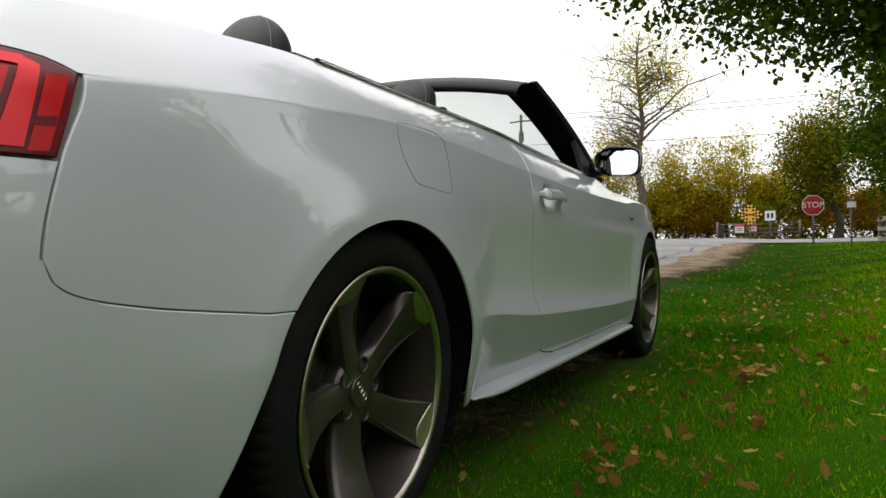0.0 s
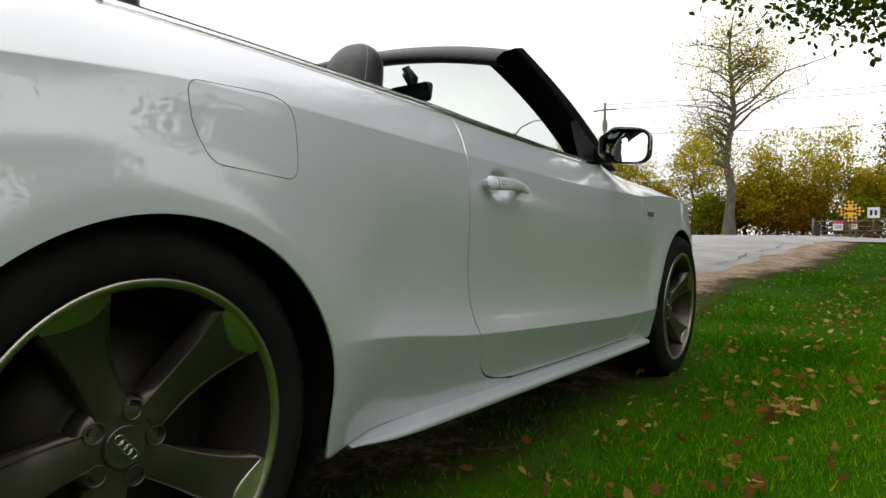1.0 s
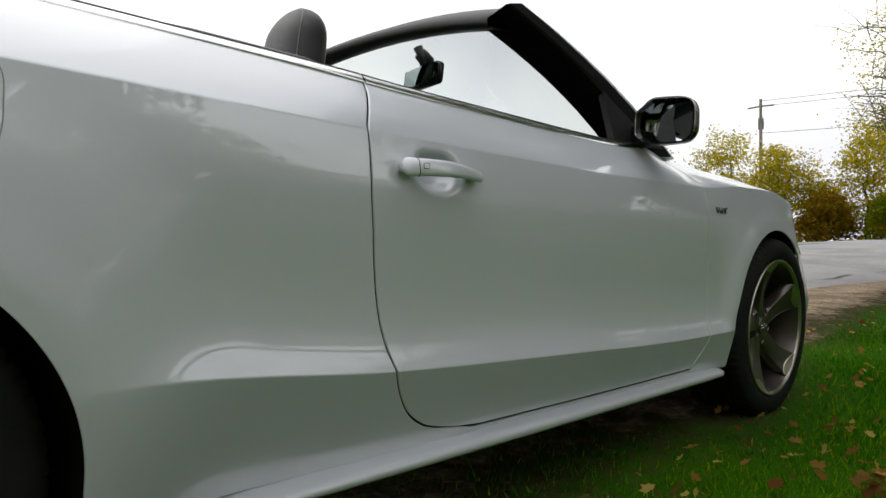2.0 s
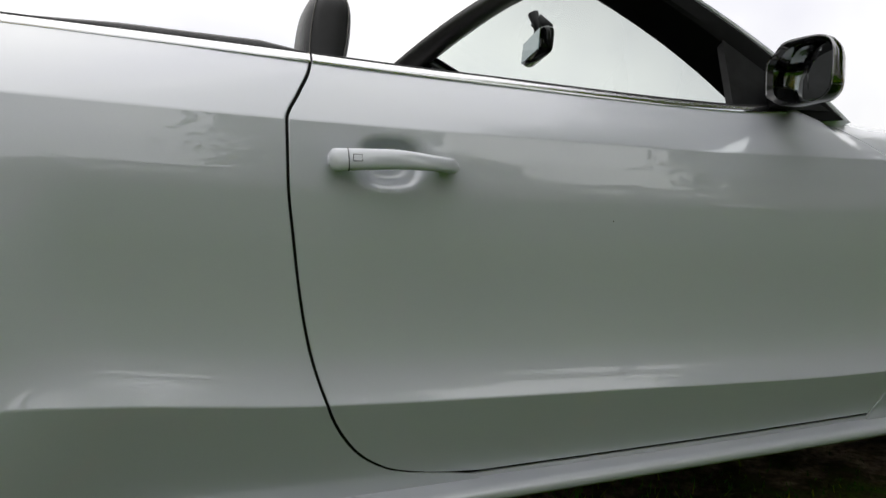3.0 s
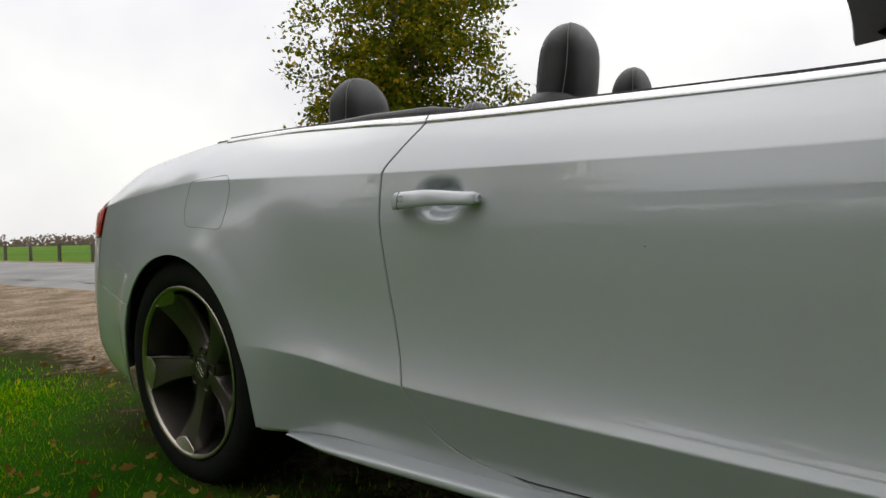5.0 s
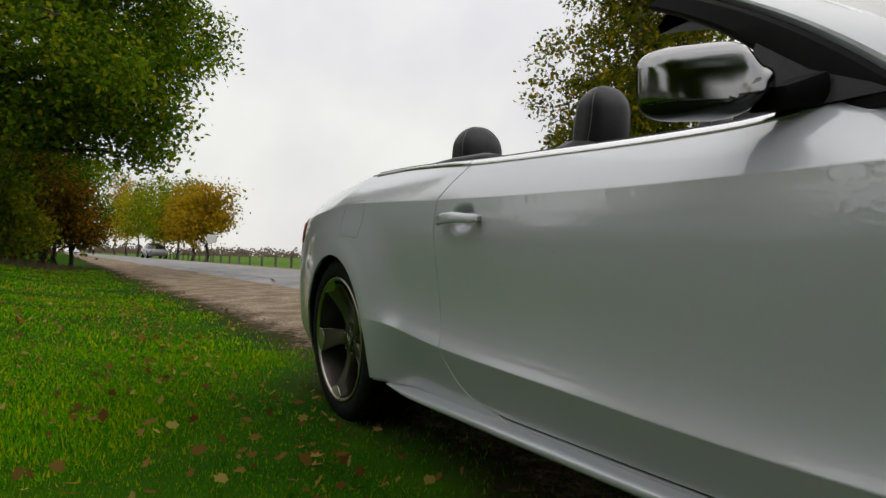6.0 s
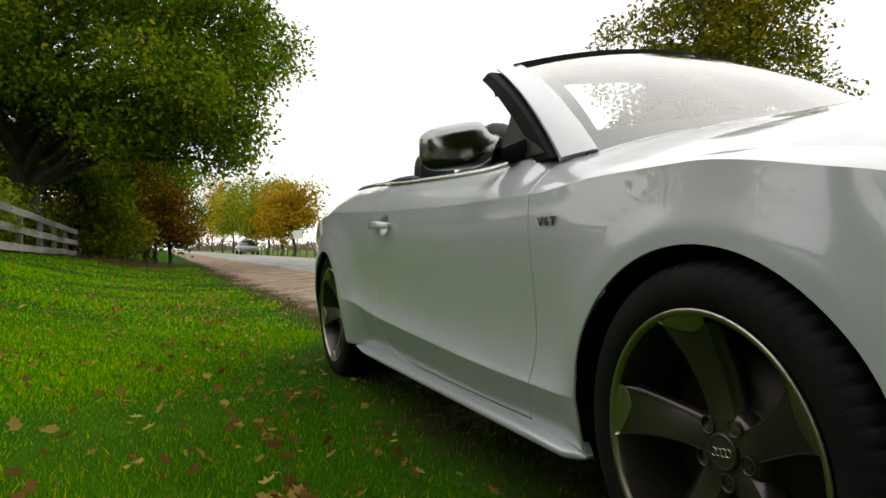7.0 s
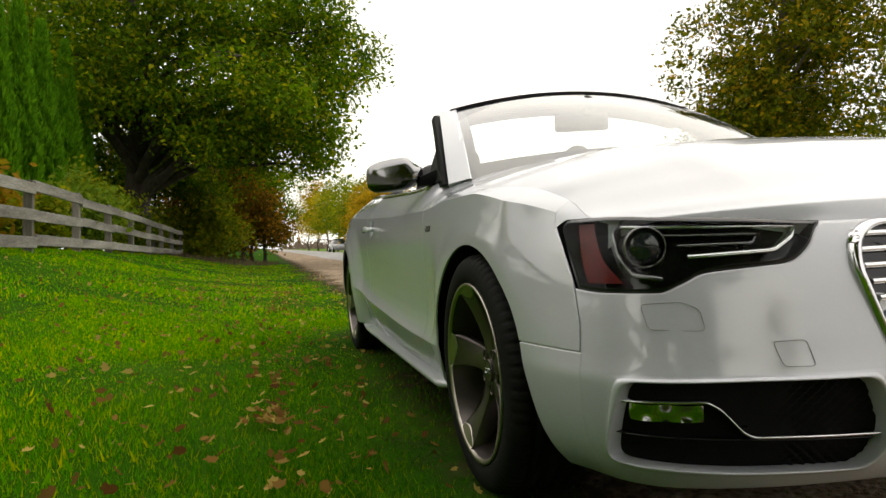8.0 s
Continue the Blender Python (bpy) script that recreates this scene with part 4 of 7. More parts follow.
def seat(name, x, y, lean, head_z, back_z, w_back, parent, rear=False):
    """A seat with backrest, integrated headrest, centre seam and piping."""
    rows = []
    top = 0.52 if rear else 0.66
    wide = 0.118 if rear else 0.100
    hz = 1 - (1 - np.linspace(0, 1, 26)) ** 1.5
    for t in hz:
        z = back_z + (head_z - back_z) * t
        cx = x - lean * (1 - t) * (head_z - back_z) - 0.02 * t
        half_w = wide * (1 - 0.16 * t) * math.sqrt(max(0.0, 1 - max(0, (t - top) / (1.005 - top)) ** 2.2)) + 0.0008
        half_d = (0.043 + 0.012 * math.sin(math.pi * min(1, t * 1.1))) * math.sqrt(max(0.0, 1 - max(0, (t - top) / (1.005 - top)) ** 2.0)) + 0.0008
        rows.append((cx, y, z, half_d, half_w))
    v, f = sheet(cushion(rows), wrap=True, flip=False)
    rest = child("headrest", mesh_of("headrest", v, f, LEATHER), parent, "black leather headrest with grey stitching")
    G = cushion(rows)
    for k in (6, 14, 26, 34):
        pts = [Vector(p) for p in G[::1, k]][:-1]
        # stitched seams beside the edge
        tube_part("seam", [p + Vector((0.0008 if k in (6, 34) else -0.0008, 0.0008 if k < 20 else -0.0008, 0)) for p in pts], 0.0011, STITCH, rest, sides=4)
    rows = []
    for t in np.linspace(0, 1, 20):
        z = 0.42 + (back_z + 0.035 - 0.42) * t
        cx = x - lean * (head_z - z) * 0.9
        sh = math.sqrt(max(0.0, 1 - max(0, (t - 0.86) / 0.145) ** 2.2))
        rows.append((cx, y, z, (0.085 - 0.015 * t) * (0.35 + 0.65 * sh), w_back * (1 - 0.20 * t) * (0.55 + 0.45 * sh)))
    v, f = sheet(cushion(rows), wrap=True)
    child("backrest", mesh_of("backrest", v, f, LEATHER), parent, "black leather backrest")
    bm = bmesh.new()
    box(bm, (x + 0.0 - 0.3 * lean, y - w_back, 0.34), (x + 0.48, y + w_back, 0.50), 0.05)
    part("seat_cushion", bm, LEATHER, parent, smooth=True)


for sign in (-1, 1):
    for rear in (False, True):
        if rear:
            seat("rear_seat", 0.235 if sign < 0 else 0.16, 0.365 * sign, 0.12, 1.198, 1.00, 0.24, car, True)
        else:
            seat("front_seat", 1.03 if sign < 0 else 0.84, 0.385 * sign, 0.22, 1.200 if sign < 0 else 1.225, 0.985, 0.26, car)
    # padded side trim behind the door
    tube_part("side_pad", [(0.05, 0.665 * sign, 0.975), (0.3, 0.675 * sign, 0.992), (0.6, 0.695 * sign, 0.988), (0.82, 0.712 * sign, 0.976), (0.895, 0.716 * sign, 0.966), (0.91, 0.716 * sign, 0.93)],
              [0.016, 0.018, 0.020, 0.020, 0.017, 0.008], LEATHER, car, "black padded side trim")

# windscreen: glass, dark printed border, pillars and header
def screen(a, t, push=0.0):
    """A place on the glass: a from -1 (right) to 1 (left), t from the base to the header."""
    a = np.asarray(a, float)
    q = 1 - a * a
    base = np.stack([2.165 + 0.165 * q, 0.735 * a, 0.946 + 0.045 * q + 0 * a], -1)
    top = np.stack([1.600 + 0.050 * q, 0.602 * a, 1.286 + 0.072 * q + 0 * a], -1)
    p = base + (top - base) * np.asarray(t, float)[..., None]
    bulge = 0.030 * np.sin(math.pi * np.asarray(t, float))
    return p + np.stack([bulge * 0.6, 0 * a, bulge], -1) + push * np.array([0.52, 0, 0.85])


a, t = np.meshgrid(np.linspace(-1, 1, 50), np.linspace(-0.22, 1, 28))
v, f = sheet(screen(a, t))
windscreen = child("windscreen", mesh_of("windscreen", v, f, GLASS), car, "curved windscreen glass")
windscreen.visible_shadow = False
FRIT = material("printed_border", (0.022, 0.018, 0.035), rough=0.4, spec=0.15)
for a0, a1, t0, t1 in ((-1, -0.925, 0.075, 1), (0.925, 1, 0.075, 1), (-1, 1, -0.22, 0.075), (-0.925, 0.925, 0.955, 1)):
    a, t = np.meshgrid(np.linspace(a0, a1, 3 if a1 - a0 < 0.2 else 50), np.linspace(t0, t1, 24 if t1 - t0 > 0.5 else 3))
    v, f = sheet(screen(a, t, -0.004))
    child("border", mesh_of("border", v, f, FRIT), windscreen)


def loft(name, quads, mat, label="", bulge=0.0, n=24):
    """A closed bar through corner lists at its start and end, arched by bulge."""
    A, B = np.array(quads[0]), np.array(quads[-1])
    M = np.array(quads[1]) if len(quads) > 2 else (A + B) / 2
    G = []
    for t in np.linspace(0, 1, n):
        G.append((1 - t) * (1 - t) * A + 2 * t * (1 - t) * (2 * M - (A + B) / 2) + t * t * B)
    G = np.array(G)
    ring = []
    for g in G:
        # rounded corners: three points a corner
        pts = []
        m = len(g)
        for i in range(m):
            p, q, r = g[i - 1], g[i], g[(i + 1) % m]
            for w in (0.18, 0.0, -0.18):
                pts.append(q + (p - q) * w if w > 0 else q + (r - q) * -w if w < 0 else 0.5 * q + 0.25 * (q + (p - q) * 0.18) + 0.25 * (q + (r - q) * 0.18))
        ring.append(pts)
    ring = np.array(ring)
    v, f = sheet(ring, wrap=True)
    nn = ring.shape[1]
    f = list(f) + [tuple(range(nn))[::-1], tuple((len(ring) - 1) * nn + i for i in range(nn))]
    bm_me = mesh_of(name, v, f, mat)
    b = bmesh.new()
    b.from_mesh(bm_me)
    bmesh.ops.recalc_face_normals(b, faces=b.faces)
    b.to_mesh(bm_me)
    b.free()
    bm_me.set_sharp_from_angle(angle=radians(32))
    return child(name, bm_me, car, label)


for sgn in (1, -1):
    F = np.array([1, sgn, 1])
    base = np.array([(2.160, -0.796, 0.908), (2.225, -0.722, 0.924), (2.19, -0.705, 0.90), (2.11, -0.765, 0.89)])
    top = np.array([(1.548, -0.656, 1.288), (1.598, -0.586, 1.300), (1.595, -0.575, 1.275), (1.545, -0.625, 1.268)])
    mid = (base + top) / 2 + [0.026, -0.008, 0.018]
    loft("windscreen_pillar", [base * F, mid * F, top * F], PAINT, "white painted windscreen pillar")
    base = np.array([(2.140, -0.803, 0.912), (2.030, -0.797, 0.905), (1.93, -0.700, 0.905), (2.07, -0.665, 0.91)])
    top = np.array([(1.535, -0.672, 1.281), (1.462, -0.672, 1.264), (1.500, -0.535, 1.240), (1.590, -0.520, 1.252)])
    mid = (base + top) / 2 + [0.024, -0.005, 0.015]
    loft("pillar_trim", [base * F, mid * F, top * F], MATT_BLACK, "black pillar trim")
    # corner plate behind the mirror
    tri = np.array([(2.085, -0.797, 0.930), (1.800, -0.797, 0.926), (1.815, -0.742, 1.088), (1.86, -0.738, 1.075)])
    plate = np.concatenate([tri, tri + [0, 0.02, 0]], 0) * F
    q = [(0, 1, 2, 3), (7, 6, 5, 4), (0, 4, 5, 1), (1, 5, 6, 2), (2, 6, 7, 3), (3, 7, 4, 0)]
    child("corner_plate", mesh_of("corner_plate", plate, q if sgn > 0 else [k[::-1] for k in q], BLACK, smooth=False), car)
    # door mirror: its cap falls outwards and steps down to a neck towards the car
    cap_rise = curve([-1, -0.80, -0.66, -0.52, -0.36, -0.2, 0.1, 0.5, 0.8, 1], [0.42, 0.46, 0.68, 0.95, 1.02, 1.0, 0.94, 0.85, 0.76, 0.66])
    cap_drop = curve([-1, -0.7, -0.45, -0.2, 0.6, 1], [0.55, 0.72, 0.95, 1.0, 1.0, 0.92])
    n = 112
    w = np.linspace(0, 2 * math.pi, n, endpoint=False)
    w = w - 0.19 * np.sin(4 * w)
    cw, sw = np.cos(w), np.sin(w)
    e = 0.48
    ry, rz = np.sign(cw) * np.abs(cw) ** e, np.sign(sw) * np.abs(sw) ** e
    secs = [(1.832, 0.95), (1.826, 1.0), (1.832, 1.03), (1.846, 1.04), (1.864, 1.0), (1.882, 0.90), (1.896, 0.72), (1.905, 0.45), (1.909, 0.12), (1.9095, 0.005)]

    def shell(pick):
        G = []
        for i, (x, k) in enumerate(secs):
            y = -0.938 + 0.018 * (1 - k) - np.where(ry > 0, 0.100, 0.112) * k * ry
            step_in = min(1.0, 0.35 + 0.16 * i)
            rise = np.where(rz > 0, 1 + (cap_rise(ry) - 1) * step_in, 1 + (cap_drop(ry) - 1) * step_in)
            z = 0.973 + 0.004 * k - 0.030 * (1 - k) + 0.065 * k * rz * rise - 0.004 * ry
            G.append(np.stack([x - (0.026 + 0.003 * i) * k * ry, y, z], -1))
        return np.array(G)[:, pick] * F
    up_order = [i for i in range(n) if -25 <= ((math.degrees(w[i]) + 180) % 360) - 180 <= 0] + [i for i in range(n) if 0 < math.degrees(w[i]) <= 205]
    lo_order = [i for i in range(n) if 205 - 720 / n <= math.degrees(w[i]) <= 335 + 720 / n]
    v, f = sheet(shell(up_order), flip=sgn > 0)
    mirror = child("door_mirror", mesh_of("door_mirror", v, f, MIRROR_CAP), car, "door mirror with satin aluminium cap")
    v, f = sheet(shell(lo_order), flip=sgn > 0)
    child("lower_shell", mesh_of("lower_shell", v, f, GLOSS_BLACK), mirror, "black lower mirror shell")
    ring0 = shell(list(range(n)))[0]
    cen = ring0.mean(0)
    g1, g2 = cen + (ring0 - cen) * 0.90 + [0.010, 0, 0], cen + (ring0 - cen) * 0.86 + [0.003, 0, 0]
    v, f = sheet(np.array([ring0, g1]), wrap=True, flip=sgn > 0)
    child("mirror_rim", mesh_of("mirror_rim", v, f, GLOSS_BLACK), mirror)
    g2 = g2 + np.stack([0.020 - 0.018 * ry + 0.004 * rz, 0 * ry, 0 * ry], -1)
    gc = g2.mean(0)
    discs = [gc + (g2 - gc) * k for k in (1.06, 0.7, 0.35, 0.02)]
    v, f = sheet(np.array(discs), wrap=True, flip=sgn > 0)
    child("mirror_glass", mesh_of("mirror_glass", v, f, MIRROR), mirror, "mirror glass")
    arm = [[(1.872, -0.845, 0.960), (1.872, -0.845, 0.925), (1.945, -0.845, 0.925), (1.945, -0.845, 0.962)],
           [(1.900, -0.790, 0.985), (1.900, -0.790, 0.925), (1.985, -0.790, 0.925), (1.985, -0.790, 0.985)]]
    ob = loft("mirror_arm", [np.array(arm[0]) * F, np.array(arm[1]) * F], MATT_BLACK, "black mirror arm")
    ob.parent = mirror

    # door handle: bar, end cap seam, lock sensor
    t = 0.5 - 0.5 * np.cos(math.pi * np.linspace(0, 1, 60))
    hx = 0.893 + 0.213 * t
    base = skin(hx, 0.7770 + 0.0022 * np.sin(math.pi * t) - 0.0045 * step(0.45, 1.0, t))
    lift = 0.010 + 0.027 * np.sin(math.pi * np.clip(t * 0.92 + 0.05, 0, 1)) ** 0.6
    tips = np.minimum(np.sqrt(np.clip(1 - (1 - t / 0.055) ** 2, 0.12, 1) * (t < 0.055) + (t >= 0.055)), np.sqrt(np.clip(1 - ((t - 0.94) / 0.06) ** 2, 0.20, 1) * (t > 0.94) + (t <= 0.94)))
    hh = (0.0182 - 0.0022 * np.sin(math.pi * t) - 0.0052 * step(0.40, 1.0, t)) * tips
    sec = []
    for k in np.linspace(0, 2 * math.pi, 16, endpoint=False):
        dz, dy = math.sin(k), math.cos(k)
        sec.append(np.stack([base[:, 0], base[:, 1] - lift - 0.0085 * dy * tips + 0.004 * dz, base[:, 2] + hh * np.sign(dz) * abs(dz) ** 0.75], -1))
    G = np.array(sec).transpose(1, 0, 2) * F
    v, f = sheet(G, wrap=True, flip=sgn < 0)
    nn = 16
    f = list(f) + [tuple(range(nn)), tuple(59 * nn + i for i in range(nn))[::-1]]
    door_ob = doors[0] if sgn > 0 else doors[1]
    handle = child("handle", mesh_of("handle", v, f, PAINT), door_ob, "white painted pull handle")
    for end, dx in ((0, 0.017), (59, -0.019)):
        p = G[end].mean(0) + [dx, 0, 0]
        bm = bmesh.new()
        box(bm, (-0.013, -0.010, -0.010), (0.013, 0.010, 0.010), 0.005, Matrix.Translation(Vector(p) + Vector((0, 0.011 * sgn, 0))))
        part("handle_foot", bm, PAINT, handle, smooth=True)
    k = int(np.argmin(abs(t - 0.128)))
    ringp = G[k].mean(0) + (G[k] - G[k].mean(0)) * 1.01
    tube_part("cap_seam", [Vector(p) for p in ringp] + [Vector(ringp[0])], 0.0008, BLACK, handle, sides=4)
    k = int(np.argmin(abs(t - 0.19)))
    c = G[k].mean(0) * [1, 0, 1] + [0, G[k][:, 1].min() if sgn > 0 else G[k][:, 1].max(), 0]
    sq = [Vector(c) + Vector((dx, -0.0008 * sgn, dz + 0.002)) for dx, dz in ((-0.007, -0.005), (0.007, -0.005), (0.007, 0.005), (-0.007, 0.005), (-0.007, -0.005))]
    tube_part("lock_sensor", sq, 0.0006, BLACK, handle, sides=4)

    # filler flap on the right flank alone; wing badge on both
    if sgn > 0:
        fl = rounded([(0.064, 0.874), (0.062, 0.800), (0.086, 0.748), (0.259, 0.735), (0.271, 0.780), (0.275, 0.852), (0.245, 0.880)], 0.022, 8)
        fl = np.concatenate([fl, fl[:1]], 0)
        tube_part("filler_flap_seam", [Vector(p) for p in skin(fl[:, 0], fl[:, 1], out=0.0001)], 0.0010, SEAM, car, sides=5)
        v, f = sheet(np.array([[Vector(skin(1.415 + 0.0013 * k * math.cos(w), 0.682 + 0.0013 * k * math.sin(w), out=0.0006)) for w in np.linspace(0, 6.283, 10)] for k in (0.05, 1)]))
        child("paint_chip", mesh_of("paint_chip", v, f, BLACK), doors[0])

# header bar over the screen, sun visors, inner mirror
a = np.linspace(-1, 1, 40)
q = 1 - a * a
G = []
for (dx, dz) in ((0.010, 0.006), (-0.05, -0.002), (-0.105, -0.020), (-0.152, -0.052), (-0.146, -0.074), (-0.05, -0.066), (0.004, -0.034)):
    p = screen(a, np.ones_like(a)) * [1, 1.02, 1]
    G.append(p + np.stack([dx + 0 * a, 0 * a, dz - 0.006 * q * (dx < -0.1)], -1))
G.append(G[0])
v, f = sheet(np.array(G), flip=True)
child("header_bar", mesh_of("header_bar", v, f, BLACK), car, "black windscreen header")
bm = bmesh.new()
box(bm, (-0.014, -0.122, -0.040), (0.030, 0.122, 0.040), 0.016, Matrix.Translation((1.735, -0.035, 1.205)) @ pose(0, 0, 0, 0, 6, -15))
inner = part("inner_mirror", bm, GLOSS_BLACK, car, "black rear-view mirror", smooth=True)
bm = bmesh.new()
box(bm, (-0.0165, -0.112, -0.032), (-0.0135, 0.112, 0.032), 0.0, Matrix.Translation((1.735, -0.035, 1.205)) @ pose(0, 0, 0, 0, 6, -15))
part("mirror_glass", bm, material("dimming_glass", (0.24, 0.30, 0.30), rough=0.02, metal=1.0), inner, "dark dimming mirror glass")
tube_part("stalk", [(1.748, -0.03, 1.235), (1.755, -0.015, 1.275), (1.745, 0.0, 1.318)], [0.014, 0.013, 0.018], BLACK, inner)
tube_part("sensor_pod", [(1.80, -0.01, 1.245), (1.79, -0.005, 1.27), (1.755, 0.0, 1.30)], [0.012, 0.028, 0.024], BLACK, inner)

# wing badge
cu = bpy.data.curves.new("badge", "FONT")
cu.body, cu.size, cu.extrude, cu.bevel_depth, cu.offset, cu.space_character = "V6T", 0.028, 0.0016, 0.0003, 0.0006, 1.3
tmp = bpy.data.objects.new("badge", cu)
me = bpy.data.meshes.new_from_object(tmp)
bpy.data.objects.remove(tmp)
me.materials.clear()
me.materials.append(material("dark_chrome", (0.26, 0.26, 0.265), rough=0.22, metal=1.0))
xs_ = [v.co.x for v in me.vertices]
k = 0.083 / (max(xs_) - min(xs_))
for v in me.vertices:
    v.co.x = (v.co.x - min(xs_)) * k
p = skin(2.266, 0.737)
ob = child("badge", me, wings[0], "small chrome lettering")
ob.matrix_local = Matrix.Translation((2.225, p[1] - 0.003, 0.735)) @ pose(0, 0, 0, 90 - 1.5, 0, 0)

# ---------------------------------------------------------------- ground, road, grass, fallen leaves
def ground_z(x, y):
    """Height of the land: a verge that dips beside the car, lawn rising to the fence, a road on the other side."""
    x, y = np.asarray(x, float), np.asarray(y, float)
    ahead = 0.55 * step(6, 27, x) + 0.30 * step(25, 42, x)
    up = np.clip((-y - 1.1) / 3.3, 0, 2.2)
    lawn = -0.035 + np.where(up < 1, 0.68 * up ** 1.5, 0.68 + 0.25 * np.tanh(up - 1)) * (1 - 0.95 * step(5, 24, x)) * (1 - 0.35 * step(-5, -24, x))
    verge = -0.035 + 0.075 * step(-0.9, 0.9, y) + 0.05 * step(0.8, 2.2, y) - 0.10 * step(7.0, 9.0, y)
    return np.where(y < -1.1, lawn, verge) + ahead


def road_edge(x):
    """Where asphalt gives way to the gravel shoulder."""
    return 1.62 - 1.02 * step(4, 12, x)


def fast_mesh(name, verts, sides, mat, smooth=False):
    """A mesh of many equal polygons whose corners follow one another."""
    me = bpy.data.meshes.new(name)
    n = len(verts)
    k = n // sides
    me.vertices.add(n)
    me.vertices.foreach_set("co", np.ascontiguousarray(verts, dtype=np.float32).ravel())
    me.loops.add(n)
    me.loops.foreach_set("vertex_index", np.arange(n, dtype=np.int32))
    me.polygons.add(k)
    me.polygons.foreach_set("loop_start", np.arange(0, n, sides, dtype=np.int32))
    me.polygons.foreach_set("loop_total", np.full(k, sides, dtype=np.int32))
    me.materials.append(mat)
    me.update(calc_edges=True)
    return me


def ground_material():
    """Lawn that thins into stony soil and gravel near the road."""
    m = bpy.data.materials.new("verge")
    m.use_nodes = True
    n, l = m.node_tree.nodes, m.node_tree.links
    p = n["Principled BSDF"]
    p.inputs["Roughness"].default_value = 0.95
    p.inputs["Specular IOR Level"].default_value = 0.03
    co = n.new("ShaderNodeTexCoord")

    def noise_of(scale, detail=5):
        q = n.new("ShaderNodeTexNoise")
        q.inputs["Scale"].default_value, q.inputs["Detail"].default_value = scale, detail
        l.new(co.outputs["Object"], q.inputs["Vector"])
        return q.outputs["Fac"]

    def ramp(fac, stops):
        r = n.new("ShaderNodeValToRGB")
        while len(r.color_ramp.elements) < len(stops):
            r.color_ramp.elements.new(0.5)
        for e, (pos, col) in zip(r.color_ramp.elements, stops):
            e.position, e.color = pos, (*col, 1)
        l.new(fac, r.inputs[0])
        return r.outputs[0]

    def mix(fac, a, b):
        q = n.new("ShaderNodeMixRGB")
        l.new(fac, q.inputs[0])
        l.new(a, q.inputs[1])
        l.new(b, q.inputs[2])
        return q.outputs[0]

    def calc(op, a, b=None, c=None):
        q = n.new("ShaderNodeMath")
        q.operation = op
        for i, v in enumerate((a, b, c)):
            if v is None:
                continue
            if isinstance(v, (int, float)):
                q.inputs[i].default_value = v
            else:
                l.new(v, q.inputs[i])
        return q.outputs[0]
    sep = n.new("ShaderNodeSeparateXYZ")
    l.new(co.outputs["Object"], sep.inputs[0])
    grass = ramp(noise_of(1.3), [(0.3, (0.012, 0.058, 0.001)), (0.7, (0.036, 0.098, 0.001))])
    soil = ramp(noise_of(9), [(0.3, (0.026, 0.019, 0.009)), (0.75, (0.068, 0.050, 0.025))])
    stone = ramp(noise_of(48, 8), [(0.32, (0.14, 0.105, 0.072)), (0.5, (0.35, 0.280, 0.210)), (0.7, (0.52, 0.44, 0.36))])
    dirt = ramp(noise_of(2.6, 7), [(0.38, (0.62, 0.58, 0.52)), (0.62, (1.05, 1.0, 0.96))])
    stained = n.new("ShaderNodeMixRGB")
    stained.blend_type = "MULTIPLY"
    stained.inputs[0].default_value = 1.0
    l.new(stone, stained.inputs[1])
    l.new(dirt, stained.inputs[2])
    stone = stained.outputs[0]
    wob = calc("MULTIPLY_ADD", noise_of(1.1, 8), 1.0, -0.5)
    wob = calc("MULTIPLY_ADD", noise_of(14, 5), 0.8, calc("ADD", wob, -0.4))
    def ranged(v, a, b, lo, hi):
        q = n.new("ShaderNodeMapRange")
        q.interpolation_type = "SMOOTHSTEP"
        for k, u in zip(("From Min", "From Max", "To Min", "To Max"), (a, b, lo, hi)):
            q.inputs[k].default_value = u
        l.new(v, q.inputs[0])
        return q.outputs[0]
    px = sep.outputs["X"]
    shift = calc("ADD", ranged(px, 4, 8, 0, -0.45), ranged(px, 10, 14, 0, 0.45))
    worn = ranged(calc("ABSOLUTE", calc("ADD", px, -1.3)), 1.9, 3.0, 0.27, 0.0)
    edge = calc("ADD", calc("ADD", sep.outputs["Y"], wob), calc("ADD", shift, worn))
    to_soil = calc("MULTIPLY_ADD", edge, 2.4, 1.75)
    to_soil.node.use_clamp = True
    to_stone = calc("MULTIPLY_ADD", edge, 3.2, 1.15)
    to_stone.node.use_clamp = True
    far = calc("MULTIPLY_ADD", sep.outputs["Y"], 0.6, -4.2)
    far.node.use_clamp = True
    field = ramp(noise_of(0.05), [(0.3, (0.07, 0.16, 0.015)), (0.7, (0.12, 0.20, 0.03))])
    col = mix(to_soil, grass, soil)
    col = mix(to_stone, col, stone)
    col = mix(far, col, field)
    l.new(col, p.inputs["Base Color"])
    bp = n.new("ShaderNodeBump")
    bp.inputs["Strength"].default_value, bp.inputs["Distance"].default_value = 0.8, 0.02
    l.new(noise_of(70, 6), bp.inputs["Height"])
    l.new(bp.outputs[0], p.inputs["Normal"])
    return m


